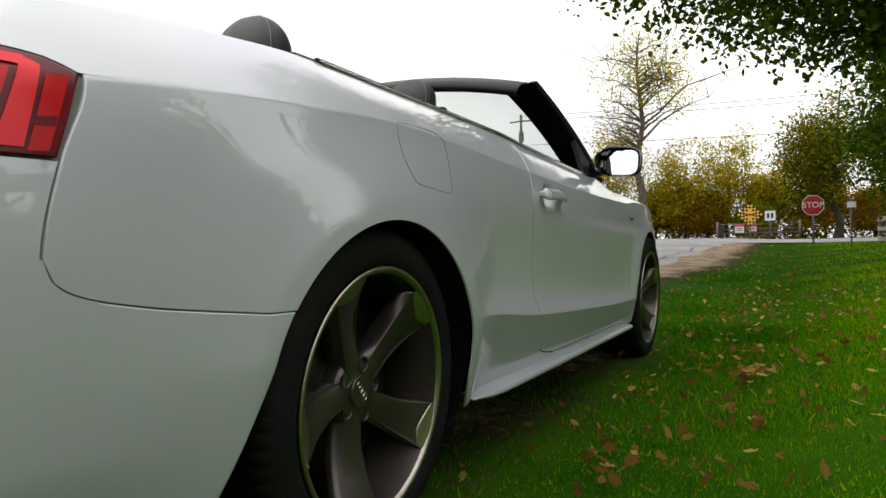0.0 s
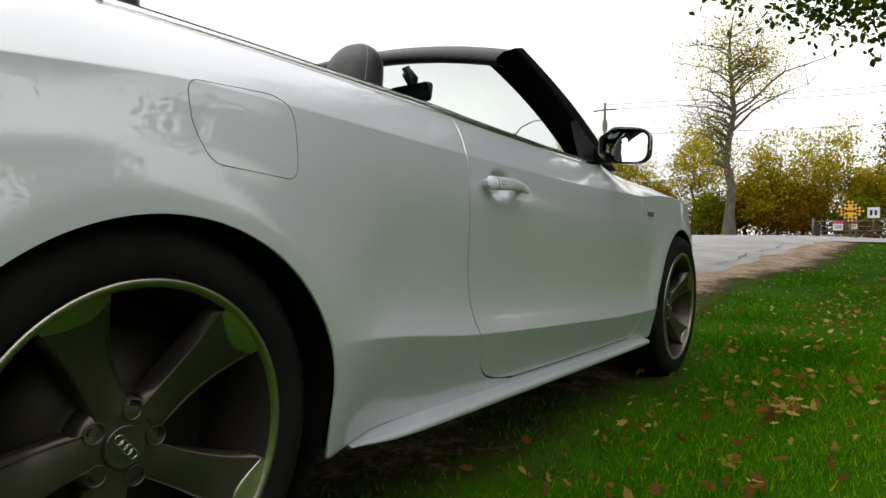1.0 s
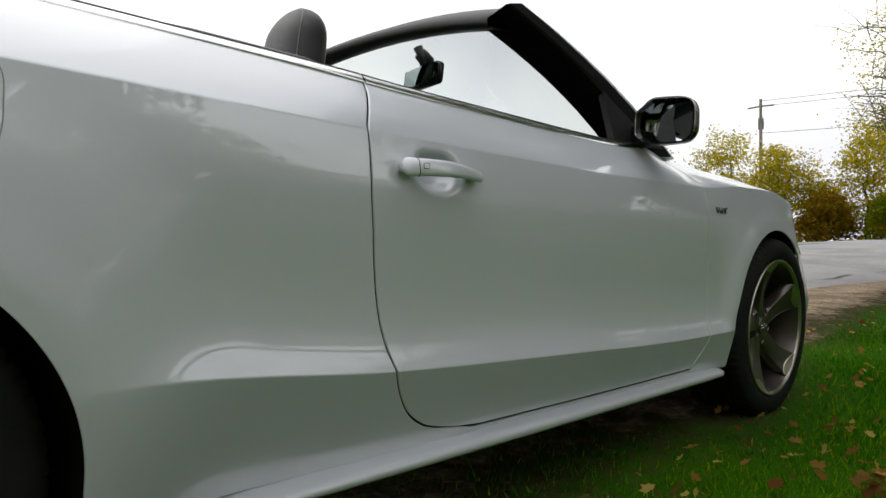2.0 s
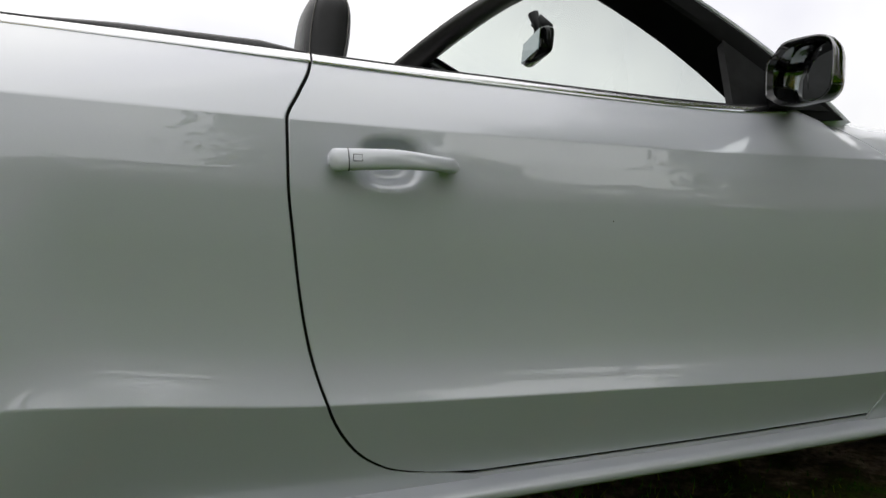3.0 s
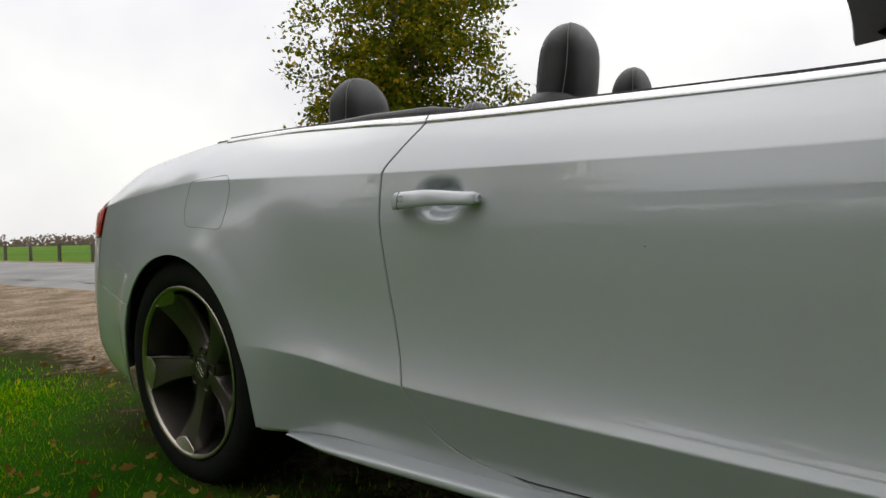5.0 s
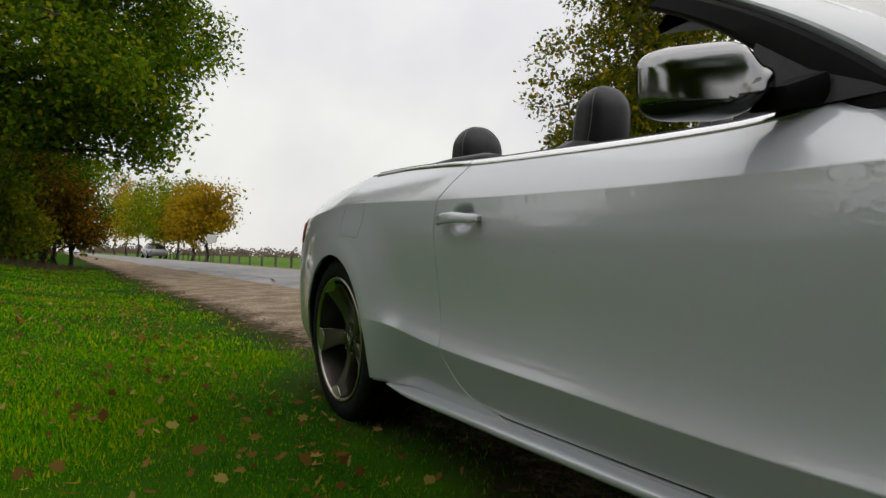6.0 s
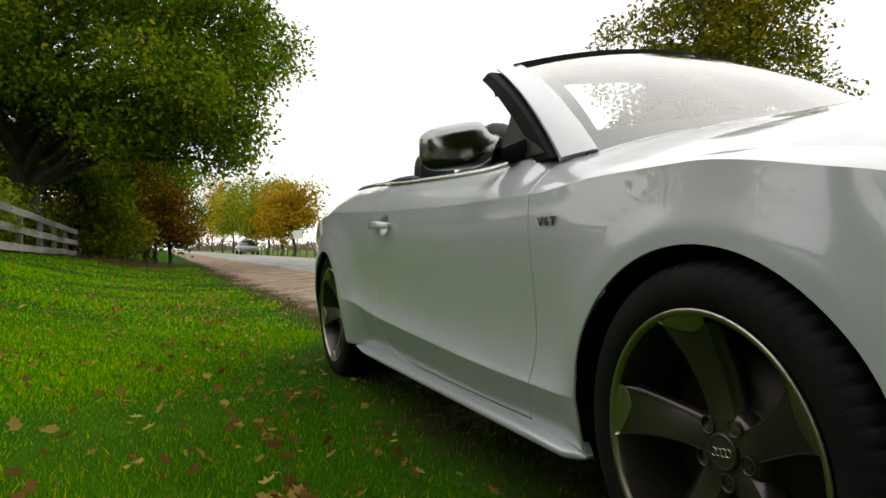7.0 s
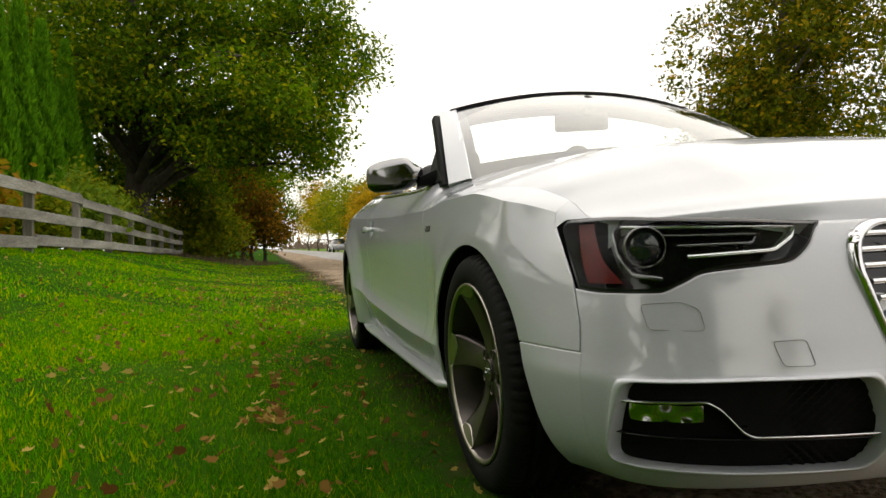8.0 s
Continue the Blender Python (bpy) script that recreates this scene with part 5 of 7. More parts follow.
gx = np.concatenate([np.linspace(-900, -60, 22), np.linspace(-56, -8, 50), np.linspace(-7.5, 12, 118), np.linspace(12.5, 60, 80), np.linspace(70, 900, 22)])
gy = np.concatenate([np.linspace(-900, -40, 20), np.linspace(-36, -8, 30), np.linspace(-7.8, 4, 110), np.linspace(4.3, 30, 50), np.linspace(35, 900, 22)])
X, Y = np.meshgrid(gx, gy)
lump = 0.012 * np.sin(X * 1.7 + 0.6 * Y) * np.sin(Y * 2.3 - 0.4 * X) * (np.abs(X) < 40)
G = np.stack([X, Y, ground_z(X, Y) + lump * (Y < 1.2)], -1)
v, f = sheet(G)
ground = tagged(new("ground", mesh_of("ground", v, f, ground_material())), "green lawn thinning into gravel beside the road", "ground", kind="structure")

ASPHALT = material("worn_asphalt", (0.24, 0.235, 0.235), rough=0.9, tones=(0.34, 0.335, 0.33), scale=0.9, fine=(140, 0.25), bump=0.5, bump_scale=160)
PATCH = material("asphalt_crack", (0.09, 0.085, 0.08), rough=0.95)
rx = np.concatenate([np.linspace(-400, -40, 60), np.linspace(-39, 30, 260)])
rng = np.random.default_rng(5)
wig = np.convolve(rng.normal(0, 1, len(rx) + 8), np.ones(9) / 9, "valid") * 0.16
near, far_e = road_edge(rx) + wig, 6.35 + 0.01 * rx * (rx > 0) + 0 * rx
rows = []
for t in np.linspace(0, 1, 13):
    y = near + (far_e - near) * t
    rows.append(np.stack([rx, y, ground_z(rx, y) + 0.022 + 0.055 * np.sin(math.pi * t) - 0.03 * (t in (0, 1)) - 0.02 * (t == 1)], -1))
v, f = sheet(np.array(rows))
road = tagged(new("road", mesh_of("road", v, f, ASPHALT)), "grey worn asphalt country road", "road", kind="structure")
cy = np.linspace(-120, 160, 120)
rows = []
for t in np.linspace(0, 1, 9):
    x = 28.5 + 7.0 * t + 0 * cy - 1.5 * np.exp(-((cy - 4) / 3.0) ** 2) * (1 - t)
    rows.append(np.stack([x, cy, ground_z(x, cy) + 0.03 + 0.05 * math.sin(math.pi * t)], -1))
v, f = sheet(np.array(rows), flip=True)
tagged(new("road_cross", mesh_of("road_cross", v, f, ASPHALT)), "grey asphalt road crossing at the junction", "road", kind="structure")
# crack along the broken edge
pts = [(x, float(road_edge(x)) + 0.42 + 0.10 * math.sin(x * 1.3) + 0.05 * math.sin(x * 4.1)) for x in np.linspace(-22, 24, 120)]
G = np.array([[(x, y + d * (0.6 + 0.4 * math.sin(x * 3.1)), float(ground_z(x, y)) + 0.048) for x, y in pts] for d in (-0.022, 0.022)])
v, f = sheet(G)
tagged(new("road_crack", mesh_of("road_crack", v, f, PATCH)), "dark crack along the road edge", "crack", kind="structure")

# grass blades, densest along the verge
GRASS = leaf_material("grass_blade", (0.005, 0.068, 0.001), (0.032, 0.170, 0.001), (0.15, 0.235, 0.002), rough=0.7, gloss=0.03)

# yellower turf in soft patches; brighter daylight away from the car is tinted in
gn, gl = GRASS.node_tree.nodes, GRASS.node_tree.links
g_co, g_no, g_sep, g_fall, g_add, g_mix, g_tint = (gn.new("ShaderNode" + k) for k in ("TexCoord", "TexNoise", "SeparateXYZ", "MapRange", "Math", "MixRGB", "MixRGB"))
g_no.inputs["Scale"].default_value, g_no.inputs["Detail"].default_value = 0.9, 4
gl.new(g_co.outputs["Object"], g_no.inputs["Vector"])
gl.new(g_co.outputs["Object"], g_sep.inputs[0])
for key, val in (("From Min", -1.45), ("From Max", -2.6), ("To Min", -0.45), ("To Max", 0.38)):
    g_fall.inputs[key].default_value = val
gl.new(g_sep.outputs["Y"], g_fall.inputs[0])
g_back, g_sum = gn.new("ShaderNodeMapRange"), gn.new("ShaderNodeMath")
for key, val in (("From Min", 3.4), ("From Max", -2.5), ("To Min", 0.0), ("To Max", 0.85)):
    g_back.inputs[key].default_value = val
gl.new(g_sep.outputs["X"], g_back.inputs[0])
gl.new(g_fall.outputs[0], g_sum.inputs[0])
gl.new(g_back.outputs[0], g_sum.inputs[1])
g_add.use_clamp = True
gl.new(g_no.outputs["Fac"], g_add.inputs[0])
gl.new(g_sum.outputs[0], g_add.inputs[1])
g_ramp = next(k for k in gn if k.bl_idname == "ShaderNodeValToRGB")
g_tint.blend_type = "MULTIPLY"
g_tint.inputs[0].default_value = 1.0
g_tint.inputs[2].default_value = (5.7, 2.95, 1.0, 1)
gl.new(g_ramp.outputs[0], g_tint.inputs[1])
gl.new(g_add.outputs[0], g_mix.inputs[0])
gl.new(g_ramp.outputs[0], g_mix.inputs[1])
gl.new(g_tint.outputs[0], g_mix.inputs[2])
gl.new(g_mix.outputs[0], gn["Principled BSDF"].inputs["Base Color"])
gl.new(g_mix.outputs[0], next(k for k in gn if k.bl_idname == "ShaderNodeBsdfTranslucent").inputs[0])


def blades(n, x0, x1, y0, y1, h0, h1, width, keep=None, seed=1):
    g = np.random.default_rng(seed)
    x, y = g.uniform(x0, x1, n), g.uniform(y0, y1, n)
    if keep is not None:
        ok = keep(x, y, g)
        x, y = x[ok], y[ok]
    n = len(x)
    z = ground_z(x, y) - 0.004
    h, w = g.uniform(h0, h1, n), width * g.uniform(0.6, 1.2, n)
    patch = 0.75 + 0.35 * np.sin(x * 2.1 + np.sin(y * 3.0)) * np.sin(y * 1.7 + x)
    h = h * patch
    a, b, lean = g.uniform(0, 6.283, n), g.uniform(0, 6.283, n), g.uniform(0.1, 0.8, n) * h
    dx, dy = np.cos(a) * w, np.sin(a) * w
    lx, ly = np.cos(b) * lean, np.sin(b) * lean
    V = np.empty((n, 3, 3), np.float32)
    V[:, 0] = np.stack([x - dx, y - dy, z], -1)
    V[:, 1] = np.stack([x + dx, y + dy, z], -1)
    V[:, 2] = np.stack([x + lx, y + ly, z + h], -1)
    return V.reshape(-1, 3)


def thin(x, y, g):
    lim = 0.38 - 0.45 * step(4, 8, x) + 0.45 * step(10, 14, x)
    under = np.clip((-y - lim) / 0.45, 0.0, 1)
    beside = 1 - step(1.9, 3.0, np.abs(x - 1.3))
    under = under * (1 - beside) + beside * np.clip((-y - 0.88) / 0.48, 0.10, 1)
    return g.uniform(0, 1, len(x)) < under * (0.55 + 0.45 * np.sin(x * 1.9 + y * 2.7) ** 2)


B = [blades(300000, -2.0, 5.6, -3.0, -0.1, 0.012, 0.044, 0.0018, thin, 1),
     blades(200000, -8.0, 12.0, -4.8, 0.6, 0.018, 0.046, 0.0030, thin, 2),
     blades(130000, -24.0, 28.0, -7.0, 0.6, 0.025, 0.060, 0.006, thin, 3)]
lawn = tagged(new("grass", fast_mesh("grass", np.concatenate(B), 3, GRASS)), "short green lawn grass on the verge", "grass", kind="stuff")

# fallen leaves: lobed, curled, single and in drifts
FALLEN = leaf_material("fallen_leaf", (0.13, 0.052, 0.014), (0.32, 0.175, 0.045), (0.60, 0.44, 0.12), rough=0.7, gloss=0.04)
lobes = [(0, -0.62), (0.26, -0.40), (0.50, -0.24), (0.40, 0.02), (0.54, 0.30), (0.24, 0.40), (0.0, 0.72), (-0.24, 0.40), (-0.54, 0.30), (-0.40, 0.02), (-0.50, -0.24), (-0.26, -0.40)]
spots = [(2.02, -1.48, 46), (1.19, -1.46, 12), (0.65, -1.4, 9), (0.56, -1.19, 8), (10.6, -1.54, 20), (5.7, -1.48, 14), (2.86, -1.85, 5), (1.34, -1.47, 6),
         (2.72, -1.44, 10), (2.45, -1.45, 4), (1.92, -1.45, 5), (0.7, -1.18, 10), (-3.8, -2.4, 16), (8.5, -2.6, 14), (-7, -2.2, 18), (7.0, -3.0, 12)]
g = np.random.default_rng(11)
places = [(cx + g.normal(0, 0.08), cy + g.normal(0, 0.055)) for cx, cy, k in spots for _ in range(k)]
places += [(g.uniform(-7, 8), -0.95 - abs(g.normal(0, 1.0))) for _ in range(1200)]
places += [(g.uniform(-20, 24), -0.2 - abs(g.normal(0, 2.2))) for _ in range(2600)]
LV = []
for x, y in places:
    if -0.5 < x < 3.3 and y > -0.80:
        continue
    size = g.uniform(0.020, 0.046) if len(LV) < 150 else g.uniform(0.014, 0.044)
    m = Matrix.Translation((x, y, float(ground_z(x, y)) + g.uniform(0.030, 0.056))) @ Euler((g.normal(0, 0.6), g.normal(0, 0.6), g.uniform(0, 6.28))).to_matrix().to_4x4()
    curl = g.uniform(0.2, 1.1)
    k = g.uniform(0.72, 1.12, len(lobes))
    slim = g.uniform(0.5, 1.0)
    LV.append([m @ Vector((a * size * q * slim, b * size * q, curl * size * (a * a + 0.6 * b * b))) for (a, b), q in zip(lobes, k)])
tagged(new("fallen_leaves", fast_mesh("fallen_leaves", np.array(LV).reshape(-1, 3), len(lobes), FALLEN)), "brown and yellow fallen autumn leaves on the grass", "leaves", kind="stuff")

# ---------------------------------------------------------------- trees and bushes
BARK = material("grey_bark", (0.075, 0.062, 0.048), rough=0.95, tones=(0.14, 0.12, 0.095), scale=9, bump=1.0, bump_scale=26, stretch=(1, 1, 0.25))
BARK_DARK = material("dark_bark", (0.035, 0.028, 0.022), rough=0.95, tones=(0.07, 0.058, 0.045), scale=7, bump=1.0, bump_scale=22, stretch=(1, 1, 0.25))
LEAF_DARK = leaf_material("leaf_dark_green", (0.036, 0.100, 0.002), (0.145, 0.245, 0.004), (0.38, 0.36, 0.008))
LEAF_MAPLE = leaf_material("leaf_maple", (0.045, 0.070, 0.003), (0.17, 0.185, 0.006), (0.46, 0.29, 0.010))
LEAF_YELLOW = leaf_material("leaf_yellow", (0.17, 0.18, 0.006), (0.52, 0.43, 0.012), (0.76, 0.54, 0.016))
LEAF_ORANGE = leaf_material("leaf_orange", (0.18, 0.11, 0.006), (0.38, 0.22, 0.010), (0.18, 0.19, 0.006))
LEAF_AMBER = leaf_material("leaf_amber", (0.20, 0.15, 0.006), (0.44, 0.30, 0.010), (0.56, 0.30, 0.014))
LEAF_GREEN = leaf_material("leaf_green", (0.09, 0.15, 0.004), (0.24, 0.29, 0.008), (0.42, 0.36, 0.012))
LEAF_CEDAR = leaf_material("leaf_cedar", (0.060, 0.19, 0.006), (0.18, 0.40, 0.014))
LEAF_BRIGHT = leaf_material("leaf_bright", (0.10, 0.19, 0.012), (0.24, 0.33, 0.025))
# the haze of distance is mixed into this leaf colour
LEAF_FAR = leaf_material("leaf_far", (0.16, 0.12, 0.10), (0.24, 0.18, 0.14))
LEAF_RUST = leaf_material("leaf_rust", (0.050, 0.062, 0.003), (0.21, 0.115, 0.006), (0.46, 0.20, 0.012))
LEAF_DEEP = leaf_material("leaf_deep_green", (0.020, 0.055, 0.002), (0.060, 0.115, 0.003), (0.16, 0.17, 0.006))
DRY = leaf_material("dry_stalk", (0.10, 0.075, 0.045), (0.20, 0.15, 0.09))


def leaf_cloud(blobs, clumps, per, size, g, spread=0.55, droop=0.0, hollow=0.45, lumps=6, corners=6):
    """Corners of many small folded leaves, gathered in clumps inside a set of ellipsoids, each broken up into uneven lumps."""
    if lumps:
        broken = []
        for b in blobs:
            b = np.array(b, float)
            broken.append((*b[:3], *(b[3:] * 0.62)))
            for _ in range(lumps):
                d = g.normal(0, 1, 3)
                d /= np.linalg.norm(d)
                broken.append((*(b[:3] + d * b[3:] * g.uniform(0.5, 0.72)), *(b[3:] * g.uniform(0.30, 0.52))))
        blobs = broken
    vol = np.array([b[3] * b[4] * b[5] for b in blobs]) ** 0.62
    pick = g.choice(len(blobs), clumps, p=vol / vol.sum())
    B = np.array(blobs)[pick]
    d = g.normal(0, 1, (clumps, 3))
    d /= np.linalg.norm(d, axis=1, keepdims=True)
    r = (hollow ** 3 + (1 - hollow ** 3) * g.uniform(0, 1, clumps)) ** (1 / 3) * g.uniform(0.82, 1.12, clumps)
    C = B[:, :3] + d * r[:, None] * B[:, 3:]
    out_dir = np.repeat(d, per, 0)
    P = np.repeat(C, per, 0) + g.normal(0, spread, (clumps * per, 3)) * [1, 1, 0.62]
    n = len(P)
    P[:, 2] -= droop * g.uniform(0, 1, n)
    nrm = g.normal(0, 1, (n, 3)) + [0, 0, 0.8] + 0.4 * out_dir
    nrm /= np.linalg.norm(nrm, axis=1, keepdims=True)
    a = np.cross(nrm, g.normal(0, 1, (n, 3)))
    a /= np.maximum(np.linalg.norm(a, axis=1, keepdims=True), 1e-6)
    b = np.cross(nrm, a)
    s = (size * g.uniform(0.55, 1.25, n))[:, None]
    V = np.empty((n, corners, 3), np.float32)
    V[:, 0] = P - a * s
    if corners == 4:
        V[:, 1], V[:, 2], V[:, 3] = P + b * s * 0.62 + nrm * s * 0.12, P + a * s, P - b * s * 0.55 + nrm * s * 0.12
        return V.reshape(-1, 3), C
    V[:, 1] = P - a * s * 0.25 + b * s * 0.62 + nrm * s * 0.12
    V[:, 2] = P + a * s * 0.45 + b * s * 0.42 + nrm * s * 0.1
    V[:, 3] = P + a * s
    V[:, 4] = P + a * s * 0.35 - b * s * 0.48 + nrm * s * 0.1
    V[:, 5] = P - a * s * 0.3 - b * s * 0.58 + nrm * s * 0.12
    return V.reshape(-1, 3), C


def limb_path(a, b, g, sag=0.1, n=7):
    a, b = np.array(a, float), np.array(b, float)
    L = np.linalg.norm(b - a)
    t = np.linspace(0, 1, n)[:, None]
    p = a + (b - a) * t
    p[:, 2] += (sag * L * np.sin(math.pi * t[:, 0]))
    p[1:-1] += g.normal(0, 0.016 * L, (n - 2, 3))
    return p


def tree(name, at, height, trunk_r, blobs, clumps, per, leaf, leaf_mat, bark, label, limbs=14, seed=1, spread=0.5, twigs=0, group="", lean=(0, 0), extra=(), hollow=0.45, droop=0.0, fork=0.32, lumps=6, corners=4, upright=False):
    """A tapered trunk with limbs reaching into a crown of many leaves; blobs are given from the foot."""
    g = np.random.default_rng(seed)
    x, y = at
    foot = np.array([x, y, float(ground_z(x, y)) - 0.1])
    root = thing(name, label, "tree", group, Matrix.Translation(Vector(foot)))
    V, C = leaf_cloud(blobs, clumps, per, leaf, g, spread, droop, hollow, lumps, corners)
    verts, faces = [], []

    def put(path, r0, r1, sides):
        rad = [r0 + (r1 - r0) * (i / (len(path) - 1)) ** 0.8 for i in range(len(path))]
        v, f = tube(path, rad, sides, False)
        k = len(verts)
        verts.extend(v)
        faces.extend(tuple(i + k for i in q) for q in f)
    n = 10
    tp = np.array([(lean[0] * t, lean[1] * t, height * t) for t in np.linspace(0, 0.86, n)])
    tp[1:] += g.normal(0, 0.012 * height, (n - 1, 3)) * [1, 1, 0]
    rad = [trunk_r * (1.35 if i == 0 else 1.0) * (1 - 0.9 * (i / (n - 1)) ** 0.9) for i in range(n)]
    v, f = tube(tp, rad, 12, False)
    verts.extend(v)
    faces.extend(f)
    ends = []
    targets = C[g.choice(len(C), limbs, replace=False)] if limbs else []
    for e in list(targets) + [np.array(q) for q in extra]:
        hgt = np.clip((e[2] - 0.28 * np.hypot(e[0], e[1])) / height, fork * 0.7, 0.84)
        hgt = np.clip(hgt * g.uniform(0.7, 1.0), fork * 0.6, 0.84)
        if upright:
            hgt = np.clip((e[2] - g.uniform(0.2, 0.7) * np.hypot(e[0], e[1])) / height, 0.2, 0.84)
        i = hgt / 0.86 * (n - 1)
        k = int(i)
        s = tp[k] + (tp[min(k + 1, n - 1)] - tp[k]) * (i - k)
        r = trunk_r * (1 - 0.9 * (i / (n - 1)) ** 0.9) * 0.55
        path = limb_path(s, e, g, 0.10)
        put(path, max(r, 0.02), 0.012, 7)
        ends.append(path)
    for _ in range(twigs):
        p = ends[g.integers(len(ends))]
        a = p[g.integers(2, len(p))]
        b = a + g.normal(0, 1, 3) * [0.11, 0.11, 0.10] * height * 0.6 + [0, 0, 0.03 * height]
        put(limb_path(a, b, g, 0.05, 4), 0.022, 0.006, 4)
    child("trunk", mesh_of("trunk", verts, faces, bark), root, "rough bark trunk and limbs")
    child("crown", fast_mesh("crown", V, corners, leaf_mat), root, "many small leaves")
    return root


# tall half-bare tree beyond the junction
tall = tree("tall_tree", (39.8, 6.5), 14.2, 0.30, [(0, 0, 9.5, 2.6, 2.6, 4.2), (-0.3, 1.6, 6.5, 1.6, 2.0, 2.0), (0, -1.5, 8.5, 1.5, 2.0, 2.2), (0, 0.3, 4.2, 1.5, 2.2, 1.4)], 560, 12, 0.070, LEAF_YELLOW, BARK,
            "tall half-bare roadside tree with thin yellow leaves", limbs=64, seed=4, spread=0.40, twigs=330, upright=True, extra=[(-0.4, -5.6, 9.4), (-0.2, -3.8, 7.9), (0.3, 2.9, 10.0)], hollow=0.2)
# yellowing thicket along the crossing road
g0 = np.random.default_rng(21)
for i, (x, y, h, m) in enumerate([(44, 9.5, 7.6, LEAF_YELLOW), (43, 4.5, 6.4, LEAF_YELLOW), (44, 2.2, 6.9, LEAF_YELLOW), (45, -0.3, 5.4, LEAF_YELLOW), (46, -3.0, 4.6, LEAF_ORANGE), (43, 13.5, 6.6, LEAF_YELLOW),
                                  (46, 18, 8.2, LEAF_YELLOW), (47, 23.5, 7.2, LEAF_GREEN), (48, 30, 7.5, LEAF_YELLOW), (44, 6.4, 3.4, LEAF_ORANGE), (50, 38, 7.0, LEAF_GREEN), (42.5, 11.2, 3.2, LEAF_ORANGE), (42.5, 8.0, 2.6, LEAF_GREEN), (42.8, 3.2, 2.8, LEAF_ORANGE), (43, 0.6, 2.2, LEAF_GREEN), (45, -5.5, 3.6, LEAF_ORANGE)]):
    w = h * 0.30
    tree("thicket_tree" if h > 4 else "bush", (x, y), h, 0.11, [(0, 0, h * 0.62, w, w, h * 0.36), (0.2 * w, -0.5 * w, h * 0.40, w * 0.9, w * 0.9, h * 0.26), (0, 0.6 * w, h * 0.36, w * 0.8, w * 0.9, h * 0.3)], 300, 40, 0.085, m, BARK_DARK,
         "yellowing young tree in the thicket across the road" if h > 4 else "low autumn bush in the thicket", limbs=13, seed=40 + i, spread=0.30, twigs=24, group="thicket", hollow=0.45, lumps=9)
# trees along the fence, ahead
tree("brown_tree", (39, -3.4), 9.4, 0.20, [(0, 0, 5.6, 2.6, 2.6, 3.2), (0, 1.2, 3.4, 2.0, 1.6, 1.8)], 460, 34, 0.09, LEAF_MAPLE, BARK_DARK, "rust-coloured autumn tree by the road", limbs=16, seed=71, spread=0.5, twigs=20)
tree("dark_tree", (24, -7.2), 10, 0.3, [(0, 0.3, 5.0, 4.2, 4.4, 3.6), (0, 1.8, 2.9, 3.6, 2.8, 1.9)], 1300, 40, 0.10, LEAF_DEEP, BARK_DARK, "dense dark green tree behind the fence", limbs=18, seed=72, spread=0.55, twigs=20)
tree("dark_tree", (33, -10.5), 9, 0.3, [(0, 0.3, 5.2, 4.0, 3.6, 3.4), (0, 1.2, 2.4, 3.2, 2.6, 1.8)], 380, 20, 0.18, LEAF_GREEN, BARK_DARK, "green tree behind the fence", limbs=16, seed=73, spread=0.55)
tree("dark_tree", (18, -6.7), 7.5, 0.2, [(0, 0.3, 3.9, 2.8, 3.2, 2.8), (0, 0.8, 2.2, 2.6, 2.6, 1.6)], 900, 40, 0.08, LEAF_DEEP, BARK_DARK, "dense dark green tree behind the fence", limbs=16, seed=74, spread=0.45, twigs=20)
# maple that hangs over the lawn
# its upper blobs, out of view, are added to shade the car's front
tree("overhanging_maple", (12.5, -7.2), 11.5, 0.34, 2 * [(-3.3, 7.9, 4.9, 1.6, 1.2, 1.2), (-3.1, 6.3, 4.25, 1.6, 1.3, 1.35), (-2.9, 5.0, 3.95, 1.7, 1.3, 1.55), (-2.6, 3.6, 3.5, 1.9, 1.5, 1.6)] + [ (-1.2, 5.0, 5.6, 2.4, 2.8, 1.8), (0, 0, 7.0, 4.6, 4.2, 3.2), (-3.0, 0.5, 4.8, 3.0, 3.0, 2.2), (0.4, 2.6, 3.9, 2.4, 1.8, 1.3), (-2.4, 6.6, 7.2, 4.0, 3.2, 2.3), (-2.4, 8.0, 8.8, 3.0, 2.4, 2.2), (-4.5, 3.5, 7.6, 2.8, 3.0, 2.2), (-1.0, 2.5, 10.5, 4.6, 4.6, 2.6)], 2300, 46, 0.058, LEAF_DEEP, BARK,
     "leafy dark green maple overhanging the lawn", limbs=26, seed=80, spread=0.30, twigs=40, hollow=0.2, lumps=0, corners=6)
# big tree at the end of the fence, cedars and thicket, behind
tree("spreading_tree", (-20.3, -5.6), 15.5, 0.48, [(0, 0.6, 9.2, 5.6, 5.6, 4.6), (2.0, 3.2, 6.0, 4.6, 3.8, 3.2), (3.5, -1.5, 6.2, 3.8, 3.8, 3.2), (0, 4.6, 7.6, 3.6, 2.6, 3.0), (2.0, 2.6, 3.9, 3.2, 2.8, 1.3), (3.0, 4.2, 4.6, 2.6, 2.0, 1.5), (1.0, 5.7, 5.4, 2.6, 1.7, 2.4), (1.0, 4.6, 3.7, 2.8, 2.2, 1.2), (0.5, 6.9, 6.9, 2.4, 1.7, 2.2), (0.0, 6.0, 10.0, 3.0, 2.0, 2.4)], 1900, 48, 0.085, LEAF_DARK, BARK_DARK,
     "big spreading leafy tree at the end of the fence", limbs=46, seed=90, spread=0.34, twigs=80, hollow=0.5, fork=0.2, lumps=9)
